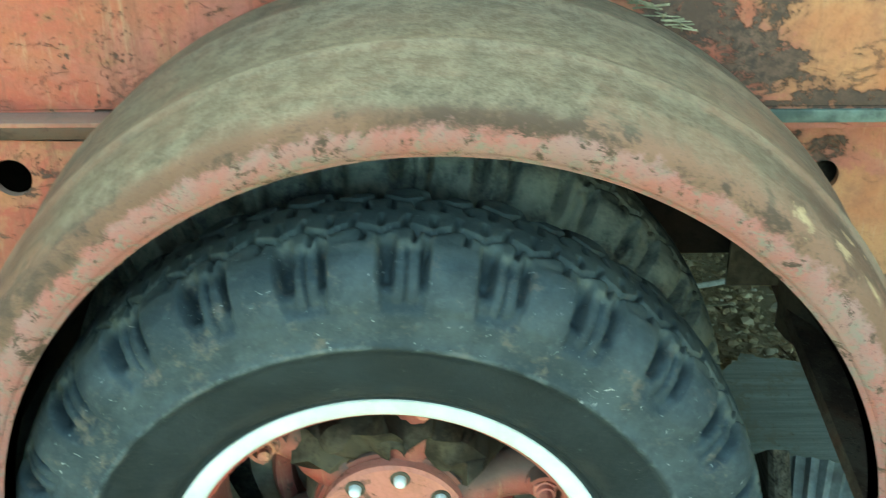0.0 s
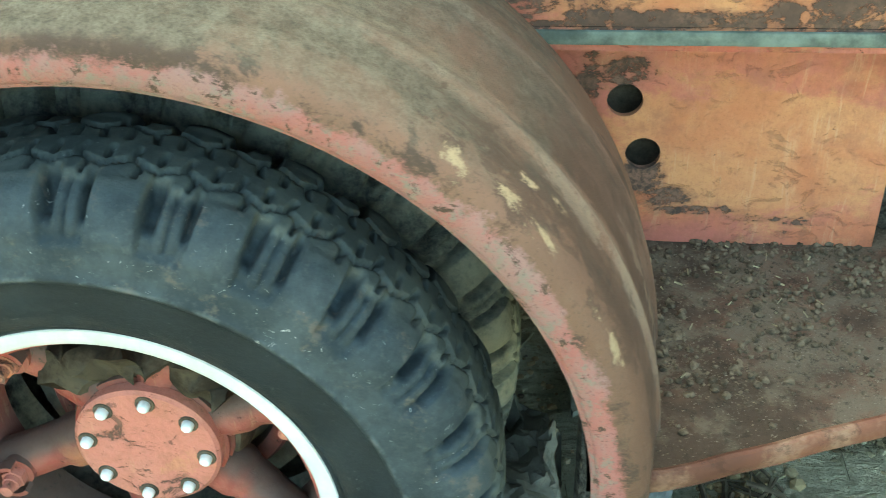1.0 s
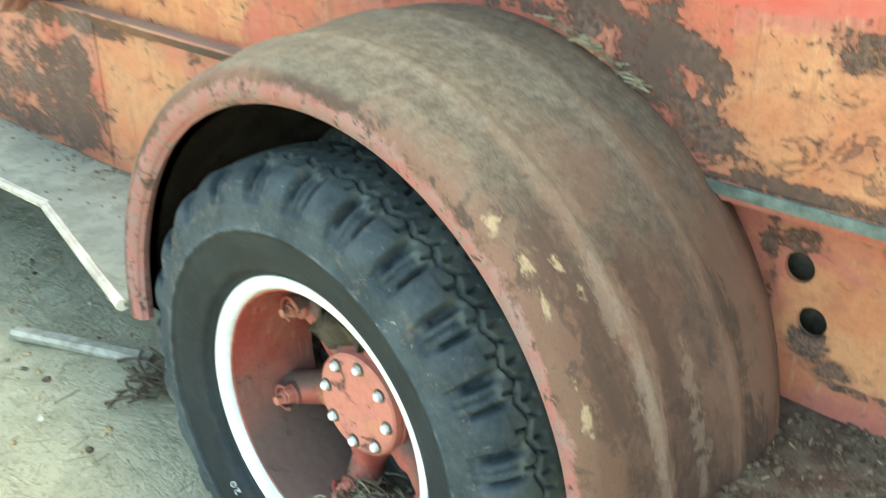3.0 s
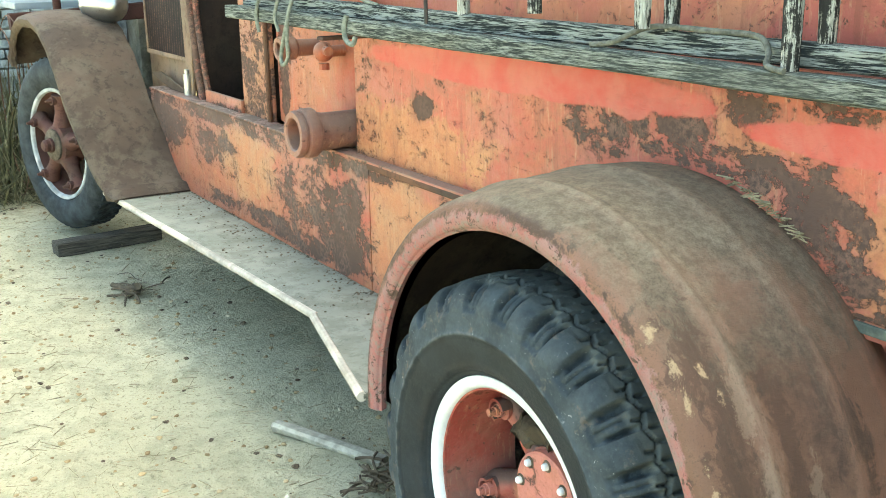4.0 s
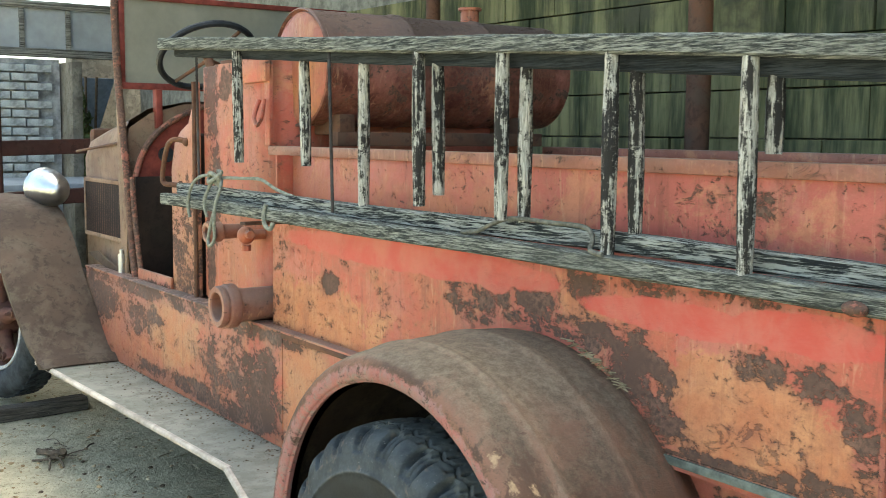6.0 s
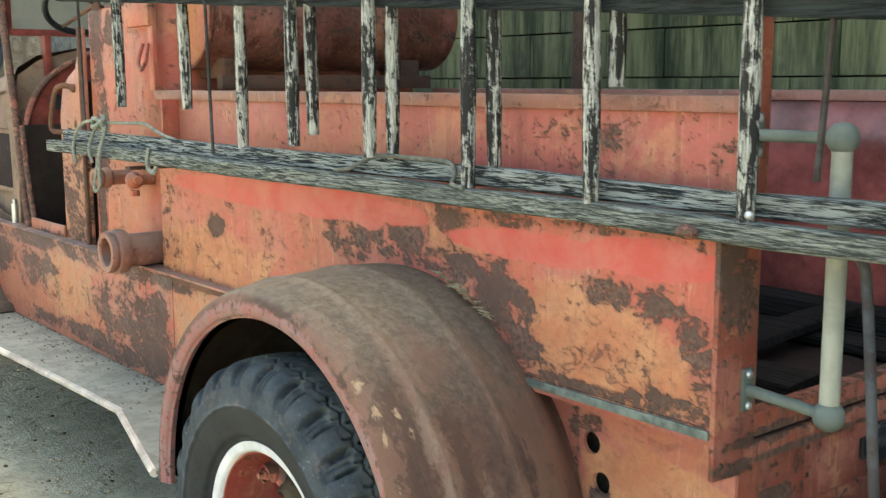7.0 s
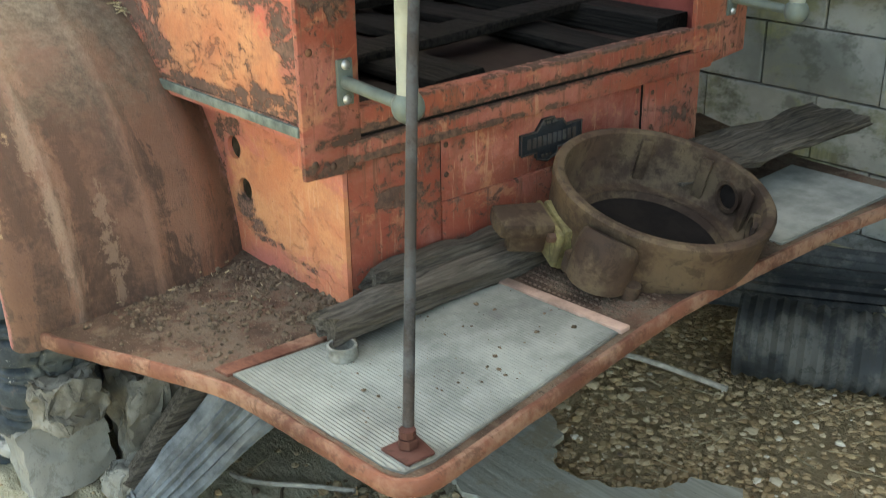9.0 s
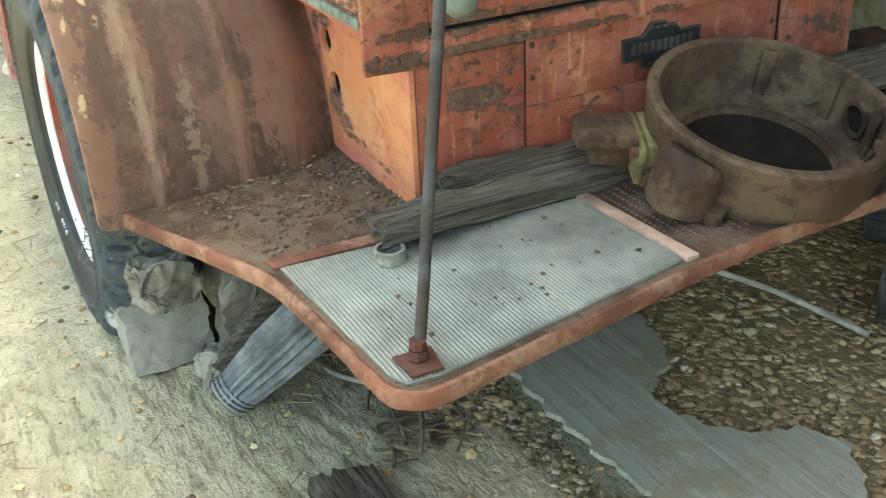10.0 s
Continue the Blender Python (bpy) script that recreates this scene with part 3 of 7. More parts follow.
def weathered_ply():
    """Grey board, its grain open along x, with tan dirt trodden over it in patches."""
    k = Net("weathered_ply")
    w = k.at(scale=(2.5, 70, 30))
    grain, mid, fine = k.noise(1.0, 6, 0.7, w, 0.3), k.noise(6, 8, 0.7), k.noise(80, 6, 0.75)
    col = k.mix(k.band(grain, 0.25, 0.8), (0.22, 0.212, 0.168), (0.39, 0.37, 0.3))
    col = k.mix(k.math("MULTIPLY", k.band(k.math("ADD", k.math("MULTIPLY", mid, 0.7), k.math("MULTIPLY", fine, 0.3)), 0.5, 0.58), 0.75), col, k.mix(fine, (0.17, 0.135, 0.085), (0.33, 0.28, 0.19)))
    col = k.mix(k.math("MULTIPLY", k.band(fine, 0.6, 0.7), 0.6), col, (0.06, 0.052, 0.04))
    return k.done(col, 0.93, 0.0, k.math("ADD", grain, fine), 0.6, 0.004, 0.12)


PLY = weathered_ply()
PALE_STICK = plain("pale_stick", (0.38, 0.34, 0.27), 0.9, vary=0.3, scale=30)
TWIG = plain("dry_twig", (0.11, 0.082, 0.055), 0.9, vary=0.4, scale=30)
STRAW = plain("dry_straw", (0.28, 0.23, 0.14), 0.85, vary=0.4, scale=40)
# near-black for seams and holes, whose shade is held in the colour
GAP_BLACK = plain("gap_shade_black", (0.009, 0.007, 0.006), 0.9, vary=0.4)
GRIT_DARK = plain("dark_grit", (0.11, 0.08, 0.053), 0.95, vary=0.6, scale=60)


def gravel():
    k = Net("gravel_stones")
    tone = k.n.new("ShaderNodeNewGeometry").outputs["Random Per Island"]
    ramp = k.n.new("ShaderNodeValToRGB")
    k.l.new(tone, ramp.inputs[0])
    stops = ((0.0, (0.26, 0.17, 0.085)), (0.45, (0.42, 0.295, 0.155)), (0.86, (0.5, 0.37, 0.21)), (0.97, (0.6, 0.48, 0.31)), (1.0, (0.74, 0.67, 0.52)))
    while len(ramp.color_ramp.elements) < len(stops):
        ramp.color_ramp.elements.new(0.5)
    for e, (at, c) in zip(ramp.color_ramp.elements, stops):
        e.position, e.color = at, (*c, 1)
    f = k.noise(90, 5, 0.7)
    return k.done(k.mix(k.math("MULTIPLY", f, 0.35), ramp.outputs[0], (0.1, 0.08, 0.05)), 0.9, 0.0, f, 0.4, 0.003)


GRAVEL = gravel()


def mixed(name, stops):
    """A heap of stalks and leaves, each piece with a tone of its own."""
    k = Net(name)
    ramp = k.n.new("ShaderNodeValToRGB")
    k.l.new(k.n.new("ShaderNodeNewGeometry").outputs["Random Per Island"], ramp.inputs[0])
    while len(ramp.color_ramp.elements) < len(stops):
        ramp.color_ramp.elements.new(0.5)
    for e, (at, c) in zip(ramp.color_ramp.elements, stops):
        e.position, e.color = at, (*c, 1)
    f = k.noise(90, 5, 0.7)
    return k.done(k.mix(k.math("MULTIPLY", f, 0.4), ramp.outputs[0], (0.06, 0.05, 0.03)), 0.9, 0.0, f, 0.3, 0.002)


NEST = mixed("chaff", ((0.0, (0.025, 0.02, 0.015)), (0.4, (0.1, 0.08, 0.05)), (0.75, (0.24, 0.2, 0.13)), (1.0, (0.45, 0.4, 0.28))))
WEED = mixed("dry_weed", ((0.0, (0.03, 0.035, 0.018)), (0.4, (0.09, 0.085, 0.04)), (0.75, (0.2, 0.18, 0.09)), (1.0, (0.34, 0.3, 0.18))))
MULCH = mixed("brown_mulch", ((0.0, (0.05, 0.035, 0.02)), (0.4, (0.16, 0.115, 0.065)), (0.8, (0.34, 0.26, 0.15)), (1.0, (0.5, 0.42, 0.28))))
MORTAR = plain("grey_mortar", (0.17, 0.17, 0.145), 0.95, vary=0.4)
MORTAR_PALE = plain("pale_mortar", (0.3, 0.31, 0.31), 0.95, vary=0.5, scale=8)
BRICK = plain("whitewashed_brick", (0.34, 0.37, 0.37), 0.9, vary=0.5, scale=9, bump=0.5)
TAN_BEAM = old_wood("tan_beam", (0.14, 0.1, 0.07), (0.27, 0.2, 0.14))
ROOF_WOOD = old_wood("dark_roof_timber", (0.02, 0.017, 0.014), (0.07, 0.058, 0.045))
DARK_IRON = rusty("dark_red_iron", (0.05, 0.022, 0.018), (0.085, 0.035, 0.026), dust=0.15)
PANE = plain("grey_dusty_pane", (0.3, 0.33, 0.35), 0.4, vary=0.15, scale=4)
HOPPER = plain("blue_grey_sheet", (0.16, 0.2, 0.25), 0.5, 0.2, vary=0.2)
LEAF = plain("dark_leaf", (0.06, 0.085, 0.03), 0.7, vary=0.5, scale=3)


def mossy_block():
    """Concrete with green algae that has run down it, most of it higher up the wall."""
    k = Net("mossy_block")
    geo = k.n.new("ShaderNodeNewGeometry").outputs["Position"]
    def at(scale):
        q = k.n.new("ShaderNodeMapping")
        k.l.new(geo, q.inputs[0])
        q.inputs[3].default_value = scale
        return q.outputs[0]
    base = k.mix(k.band(k.noise(2.2, 5, 0.6, at((1, 1, 1))), 0.35, 0.65), (0.11, 0.11, 0.09), (0.27, 0.27, 0.24))
    base = k.mix(k.math("MULTIPLY", k.random(), 0.3), base, (0.36, 0.36, 0.34))
    base = k.mix(k.math("MULTIPLY", k.band(k.noise(9, 8, 0.75, at((1, 1, 1.4))), 0.5, 0.62), 0.6), base, (0.07, 0.072, 0.055))
    xyz = k.n.new("ShaderNodeSeparateXYZ")
    k.l.new(geo, xyz.inputs[0])
    high = k.band(xyz.outputs[2], 1.0, 1.5)
    run = k.noise(1.0, 6, 0.7, at((5.5, 5.5, 0.55)))
    green = k.mix(k.band(run, 0.4, 0.62), (0.026, 0.035, 0.014), (0.19, 0.182, 0.085))
    green = k.mix(k.band(k.noise(3, 5, 0.65, at((1, 1, 1))), 0.5, 0.7), green, (0.06, 0.06, 0.035))
    low = k.math("MULTIPLY", k.band(k.noise(3.5, 6, 0.7, at((1, 1, 1.6))), 0.46, 0.62), 0.75)
    col = k.mix(k.math("MAXIMUM", k.math("MULTIPLY", high, 0.95), low), base, green)
    f = k.noise(70, 5, 0.7, at((1, 1, 1)))
    return k.done(col, 0.92, 0.0, f, 0.5, 0.004)


BLOCK = mossy_block()
TRIM = plain("chalky_grey_trim", (0.13, 0.145, 0.12), 0.75, vary=0.45, scale=26)

# ---- building blocks ----
def thing(name, at, label, category, group="", kind=""):
    ob = new(name)
    ob.location = at
    return tagged(ob, label, category, group, kind)


def mesh_of(name, bm, material, smooth=True):
    me = bpy.data.meshes.new(name)
    bm.normal_update()
    bm.to_mesh(me)
    bm.free()
    me.materials.append(material)
    if smooth:
        me.polygons.foreach_set("use_smooth", [True] * len(me.polygons))
        me.set_sharp_from_angle(angle=radians(38))
    return me


def origin(ob):
    return Vector(ob.location) if ob.parent is None else Vector((0, 0, 0))


def part(name, bm, material, parent, label=""):
    """One mesh, given in world metres, as a part of a thing or of a part."""
    ob = new(name, mesh_of(name, bm, material))
    ob.parent = parent
    ob.matrix_parent_inverse = Matrix.Translation(-origin(parent))
    return tagged(ob, label)


def single(name, bm, material, label, category, group="", kind=""):
    """A thing of one mesh, with its origin at its foot."""
    lo = [min(v.co[i] for v in bm.verts) for i in range(3)]
    hi = [max(v.co[i] for v in bm.verts) for i in range(3)]
    base = Vector(((lo[0] + hi[0]) / 2, (lo[1] + hi[1]) / 2, lo[2]))
    bmesh.ops.translate(bm, vec=-base, verts=bm.verts)
    ob = new(name, mesh_of(name, bm, material))
    ob.location = base
    return tagged(ob, label, category, group, kind)


def bm_join(*many):
    out = bmesh.new()
    for bm in many:
        me = bpy.data.meshes.new("tmp")
        bm.to_mesh(me)
        bm.free()
        out.from_mesh(me)
        bpy.data.meshes.remove(me)
    return out


def box(x0, y0, z0, x1, y1, z1, bevel=0.004, turn=None):
    bm = bmesh.new()
    bmesh.ops.create_cube(bm, size=1)
    for v in bm.verts:
        v.co = Vector(((x0 + x1) / 2 + v.co.x * (x1 - x0), (y0 + y1) / 2 + v.co.y * (y1 - y0), (z0 + z1) / 2 + v.co.z * (z1 - z0)))
    if bevel:
        bmesh.ops.bevel(bm, geom=bm.edges[:], offset=bevel, segments=2, affect="EDGES", profile=0.6)
    if turn:
        c = Vector(((x0 + x1) / 2, (y0 + y1) / 2, (z0 + z1) / 2))
        bmesh.ops.transform(bm, matrix=Matrix.Translation(c) @ Euler([radians(a) for a in turn]).to_matrix().to_4x4() @ Matrix.Translation(-c), verts=bm.verts)
    return bm


def rod(a, b, r, seg=14, r2=None):
    bm = bmesh.new()
    a, b = Vector(a), Vector(b)
    bmesh.ops.create_cone(bm, cap_ends=True, segments=seg, radius1=r, radius2=r if r2 is None else r2, depth=(b - a).length)
    bmesh.ops.transform(bm, matrix=Matrix.Translation((a + b) / 2) @ (b - a).to_track_quat("Z", "Y").to_matrix().to_4x4(), verts=bm.verts)
    return bm


def ball(c, r, seg=16, squash=(1, 1, 1)):
    bm = bmesh.new()
    bmesh.ops.create_uvsphere(bm, u_segments=seg, v_segments=seg // 2 + 2, radius=r)
    for v in bm.verts:
        v.co = Vector((c[0] + v.co.x * squash[0], c[1] + v.co.y * squash[1], c[2] + v.co.z * squash[2]))
    return bm


def tube(points, r, seg=10, closed=False, smooth=4):
    """A round bar bent along points (a spline through them)."""
    pts = [Vector(p) for p in points]
    if smooth > 1 and len(pts) > 2:
        out = []
        n = len(pts)
        for i in range(n if closed else n - 1):
            p0 = pts[(i - 1) % n] if closed or i else pts[0]
            p1, p2 = pts[i], pts[(i + 1) % n]
            p3 = pts[(i + 2) % n] if closed or i + 2 < n else pts[-1]
            for s in range(smooth):
                t = s / smooth
                out.append(0.5 * (2 * p1 + (p2 - p0) * t + (2 * p0 - 5 * p1 + 4 * p2 - p3) * t * t + (3 * p1 - p0 - 3 * p2 + p3) * t ** 3))
        pts = out if closed else out + [pts[-1]]
    bm = bmesh.new()
    rings, up = [], Vector((0.13, 0.27, 0.95))
    n = len(pts)
    for i, p in enumerate(pts):
        d = (pts[(i + 1) % n] - pts[i - 1]) if closed else (pts[min(i + 1, n - 1)] - pts[max(i - 1, 0)])
        d.normalize()
        u = (up - d * up.dot(d)).normalized()
        w = d.cross(u)
        up = u
        rr = r[i] if isinstance(r, list) else r
        rings.append([bm.verts.new(p + (u * math.cos(a) + w * math.sin(a)) * rr) for a in (2 * math.pi * k / seg for k in range(seg))])
    for i in range(n if closed else n - 1):
        a, b = rings[i], rings[(i + 1) % n]
        for k in range(seg):
            bm.faces.new((a[k], a[(k + 1) % seg], b[(k + 1) % seg], b[k]))
    if not closed:
        bm.faces.new(rings[0][::-1]), bm.faces.new(rings[-1])
    bmesh.ops.recalc_face_normals(bm, faces=bm.faces)
    return bm


def lathe(profile, centre, axis="y", seg=48, start=0.0, sweep=360.0, closed_profile=False):
    """A profile of (radius, along the axis), turned round an axis through centre."""
    bm = bmesh.new()
    full = sweep >= 359.9
    steps = seg if full else seg + 1
    rings = []
    for i in range(steps):
        a = radians(start + sweep * i / seg)
        ring = []
        for r, h in profile:
            c, s = r * math.cos(a), r * math.sin(a)
            p = {"y": (c, h, s), "z": (c, s, h), "x": (h, c, s)}[axis]
            ring.append(bm.verts.new(Vector(p) + Vector(centre)))
        rings.append(ring)
    m = len(profile)
    for i in range(seg):
        a, b = rings[i], rings[(i + 1) % steps]
        for k in range(m if closed_profile else m - 1):
            q = (k + 1) % m
            bm.faces.new((a[k], a[q], b[q], b[k]))
    if closed_profile and not full:
        bm.faces.new(rings[0]), bm.faces.new(rings[-1][::-1])
    bmesh.ops.remove_doubles(bm, verts=bm.verts, dist=1e-5)
    bmesh.ops.recalc_face_normals(bm, faces=bm.faces)
    return bm


def slab(outline, z0, z1, bevel=0.004, axis="z"):
    """A flat plate with the outline given in its plane, from z0 to z1 along the axis."""
    bm = bmesh.new()
    put = {"z": lambda a, b, h: (a, b, h), "y": lambda a, b, h: (a, h, b), "x": lambda a, b, h: (h, a, b)}[axis]
    lo = [bm.verts.new(put(a, b, z0)) for a, b in outline]
    hi = [bm.verts.new(put(a, b, z1)) for a, b in outline]
    n = len(outline)
    bm.faces.new(lo[::-1]), bm.faces.new(hi)
    for i in range(n):
        bm.faces.new((lo[i], lo[(i + 1) % n], hi[(i + 1) % n], hi[i]))
    bmesh.ops.recalc_face_normals(bm, faces=bm.faces)
    if bevel:
        bmesh.ops.bevel(bm, geom=bm.edges[:], offset=bevel, segments=2, affect="EDGES", profile=0.6, clamp_overlap=True)
    return bm


def holed_plate(outline, holes, y0, y1, axis="y"):
    """A plate with round holes (a, b, radius) right through it."""
    put = {"z": lambda a, b, h: (a, b, h), "y": lambda a, b, h: (a, h, b), "x": lambda a, b, h: (h, a, b)}[axis]
    bm = bmesh.new()
    loops = [outline] + [[(a + r * math.cos(t), b + r * math.sin(t)) for t in (2 * math.pi * k / 24 for k in range(24))] for a, b, r in holes]
    edges = []
    for lp in loops:
        vs = [bm.verts.new(put(a, b, y0)) for a, b in lp]
        edges += [bm.edges.new((vs[i], vs[(i + 1) % len(vs)])) for i in range(len(vs))]
    bmesh.ops.triangle_fill(bm, use_beauty=True, edges=edges)
    faces = bm.faces[:]
    got = bmesh.ops.extrude_face_region(bm, geom=faces)
    d = Vector(put(0, 0, y1)) - Vector(put(0, 0, y0))
    bmesh.ops.translate(bm, vec=d, verts=[g for g in got["geom"] if isinstance(g, bmesh.types.BMVert)])
    bmesh.ops.recalc_face_normals(bm, faces=bm.faces)
    return bm


def rough_up(bm, amount, scale, seed=0.0):
    for v in bm.verts:
        v.co += noise.noise_vector(v.co * scale + Vector((seed, seed, seed))) * amount
    return bm


def beam(a, b, w, h, bevel=0.005, seed=0.0, rough=0.004):
    """A sawn timber from a to b, w wide (across) and h high, a little uneven."""
    a, b = Vector(a), Vector(b)
    n = max(2, int((b - a).length / 0.12))
    d = (b - a).normalized()
    side = d.cross(Vector((0, 0, 1))).normalized()
    up = side.cross(d)
    bm = bmesh.new()
    rings = []
    for i in range(n + 1):
        p = a.lerp(b, i / n)
        off = noise.noise_vector(p * 2.3 + Vector((seed, seed, seed))) * rough
        c = bevel
        sec = [(-w / 2 + c, -h / 2), (w / 2 - c, -h / 2), (w / 2, -h / 2 + c), (w / 2, h / 2 - c), (w / 2 - c, h / 2), (-w / 2 + c, h / 2), (-w / 2, h / 2 - c), (-w / 2, -h / 2 + c)]
        rings.append([bm.verts.new(p + off + side * (u + rough * 0.6 * noise.noise(p * 9 + Vector((k, seed, 0)))) + up * (v + rough * 0.6 * noise.noise(p * 9 + Vector((seed, k, 3))))) for k, (u, v) in enumerate(sec)])
    for q, r in zip(rings, rings[1:]):
        for k in range(8):
            bm.faces.new((q[k], q[(k + 1) % 8], r[(k + 1) % 8], r[k]))
    bm.faces.new(rings[0][::-1]), bm.faces.new(rings[-1])
    bmesh.ops.recalc_face_normals(bm, faces=bm.faces)
    return bm


def ground_z(x, y):
    heap = 0.09 * math.exp(-((x - 0.3) / 0.38) ** 2 - ((y - 0.12) / 0.32) ** 2)
    return 0.04 * min(4.0, max(0.0, -x)) + 0.015 * noise.noise(Vector((x * 0.9, y * 0.9, 0.0))) + heap


def moved(bm, m):
    bmesh.ops.transform(bm, matrix=m, verts=bm.verts)
    return bm


def group_part(name, parent, label=""):
    ob = new(name)
    ob.parent = parent
    ob.matrix_parent_inverse = Matrix.Translation(-origin(parent))
    return tagged(ob, label)


def tagged_child(name, bm, mat, parent, label=""):
    ob = new(name, mesh_of(name, bm, mat))
    ob.parent = parent
    return tagged(ob, label)


# ---- the ground ----
def make_ground():
    bm = bmesh.new()
    def lines(lo, hi, near_lo, near_hi, step):
        out, v = [], near_lo
        while v <= near_hi:
            out.append(v)
            v += step
        a, d = near_lo, step
        while a > lo:
            d *= 1.6
            a -= d
            out.insert(0, max(a, lo))
        b, d = out[-1], step
        while b < hi:
            d *= 1.6
            b += d
            out.append(min(b, hi))
        return out
    def finer(vals, lo, hi, cuts):
        out = []
        for a, b in zip(vals, vals[1:]):
            out += [a + (b - a) * k / cuts for k in range(cuts)] if lo <= a and b <= hi else [a]
        return out + [vals[-1]]
    xs, ys = finer(lines(-900, 900, -6.0, 3.4, 0.05), -0.2, 1.8, 5), finer(lines(-900, 900, -1.6, 3.4, 0.05), -0.7, 0.95, 5)
    def furrow(x, y):
        near = max(0.0, min(1.0, (x + 0.2) * 3, (y + 0.7) * 4, (0.9 - y) * 4, (1.8 - x) * 4))
        u, v = x * 0.88 + y * 0.48, y * 0.88 - x * 0.48
        return near * (0.007 * noise.noise(Vector((u * 7, v * 42, 3.0))) + 0.006 * noise.noise(Vector((x * 16, y * 16, 6.0))) + 0.004 * noise.noise(Vector((u * 22, v * 60, 8.0))))
    grid = [[bm.verts.new((x, y, ground_z(x, y) + furrow(x, y) + 0.006 * noise.noise(Vector((x * 7, y * 7, 1.0))))) for y in ys] for x in xs]
    for i in range(len(xs) - 1):
        for j in range(len(ys) - 1):
            bm.faces.new((grid[i][j], grid[i + 1][j], grid[i + 1][j + 1], grid[i][j + 1]))
    ob = new("ground", mesh_of("ground", bm, DIRT))
    tagged(ob, "dusty tan dirt floor strewn with straw and grit", "ground", kind="structure")


def dirt():
    k = Net("dusty_dirt")
    big, mid, fine, grit = k.noise(1.1, 4, 0.6), k.noise(9, 7, 0.7), k.noise(70, 5, 0.7), k.noise(260, 3, 0.6)
    ripple = k.noise(1.0, 6, 0.7, k.at(scale=(9, 48, 20), rot=(0, 0, 0.5)), 0.6)
    col = k.mix(k.band(big, 0.35, 0.65), (0.56, 0.5, 0.34), (0.65, 0.585, 0.41))
    col = k.mix(k.band(mid, 0.4, 0.68), col, (0.44, 0.395, 0.265))
    col = k.mix(k.math("MULTIPLY", k.band(ripple, 0.5, 0.64), k.math("MULTIPLY", k.band(k.axis(0), -0.2, 0.5), 0.75)), col, (0.27, 0.232, 0.15))
    col = k.mix(k.math("MULTIPLY", k.band(fine, 0.54, 0.66), 0.6), col, (0.2, 0.165, 0.1))
    lump = k.noise(26, 9, 0.75, k.at(loc=(2, 5, 1)), 0.5)
    col = k.mix(k.math("MULTIPLY", k.band(lump, 0.56, 0.64), 0.6), col, (0.22, 0.18, 0.11))
    col = k.mix(k.math("MULTIPLY", k.band(grit, 0.58, 0.72), 0.7), col, (0.64, 0.6, 0.48))
    # yellow sand spilt beside the broken board
    sx, sy = k.math("MULTIPLY", k.math("SUBTRACT", k.axis(0), 1.12), 3.2), k.math("MULTIPLY", k.math("SUBTRACT", k.axis(1), 0.6), 6.5)
    sand = k.math("SUBTRACT", k.math("ADD", 1.0, k.math("MULTIPLY", k.math("SUBTRACT", mid, 0.5), 1.6)), k.math("ADD", k.math("MULTIPLY", sx, sx), k.math("MULTIPLY", sy, sy)))
    col = k.mix(k.math("MULTIPLY", k.band(sand, 0.0, 0.5), 0.85), col, k.mix(k.band(fine, 0.35, 0.65), (0.74, 0.62, 0.42), (0.52, 0.42, 0.27)))
    # darker soil under the gravel along the wall side
    soil = k.band(k.math("ADD", k.axis(1), k.math("MULTIPLY", k.math("SUBTRACT", mid, 0.5), 0.6)), 0.88, 1.05)
    col = k.mix(k.math("MULTIPLY", soil, 0.85), col, k.mix(fine, (0.24, 0.165, 0.085), (0.44, 0.315, 0.17)))
    return k.done(col, 0.95, 0.0, k.math("ADD", k.math("ADD", k.math("MULTIPLY", mid, 1.5), k.math("MULTIPLY", ripple, k.math("MULTIPLY", k.band(k.axis(0), -0.2, 0.5), 1.6))), k.math("ADD", fine, k.math("MULTIPLY", grit, 0.5))), 1.0, 0.022)


DIRT = dirt()
make_ground()

# ---- the fire truck ----
truck = thing("fire_truck", (0, 1.05, 0.0), "antique red fire truck, paint faded and rusting, parked on dirt", "fire truck")
FC = Vector((0.065, 0, 0.546))  # centre of the rear fender's arc
AX = Vector((0.0, 0, 0.467))  # rear axle


def make_rear_fender():
    outer = [(0.5195, 0.03), (0.5175, 0.018), (0.519, 0.008), (0.524, 0.003), (0.540, 0.0), (0.556, 0.001), (0.566, 0.006), (0.574, 0.016), (0.580, 0.032), (0.586, 0.06),
             (0.591, 0.1), (0.594, 0.112), (0.598, 0.118), (0.598, 0.128), (0.595, 0.134), (0.595, 0.15), (0.599, 0.2), (0.602, 0.27), (0.606, 0.28), (0.606, 0.294), (0.603, 0.302), (0.601, 0.36), (0.599, 0.395), (0.594, 0.418), (0.582, 0.444), (0.567, 0.466), (0.556, 0.486), (0.55, 0.508), (0.549, 0.53)]
    inner = [(r - 0.006, y + (0.006 if y < 0.03 else 0)) for r, y in outer[2:]][::-1]
    part("fender", lathe(outer + inner, FC, "y", 96, -1.5, 183.5, True), FENDER, truck, "brown rusted crowned fender with dust on top and a pink worn lip")


def fender_underside():
    """A dark sheet under the fender, added to put the hollow's shade into colour."""
    under = [(0.511, 0.04), (0.548, 0.04), (0.572, 0.06), (0.582, 0.1), (0.588, 0.15), (0.592, 0.27), (0.592, 0.36), (0.587, 0.41), (0.57, 0.45), (0.545, 0.49), (0.538, 0.53)]
    part("fender_underside", lathe(under + [(r - 0.002, y) for r, y in under[::-1]], FC, "y", 72, -1.0, 182.0, True), UNDER_SHADE, truck, "brown sheet under the fender, darkened for the hollow's shade")


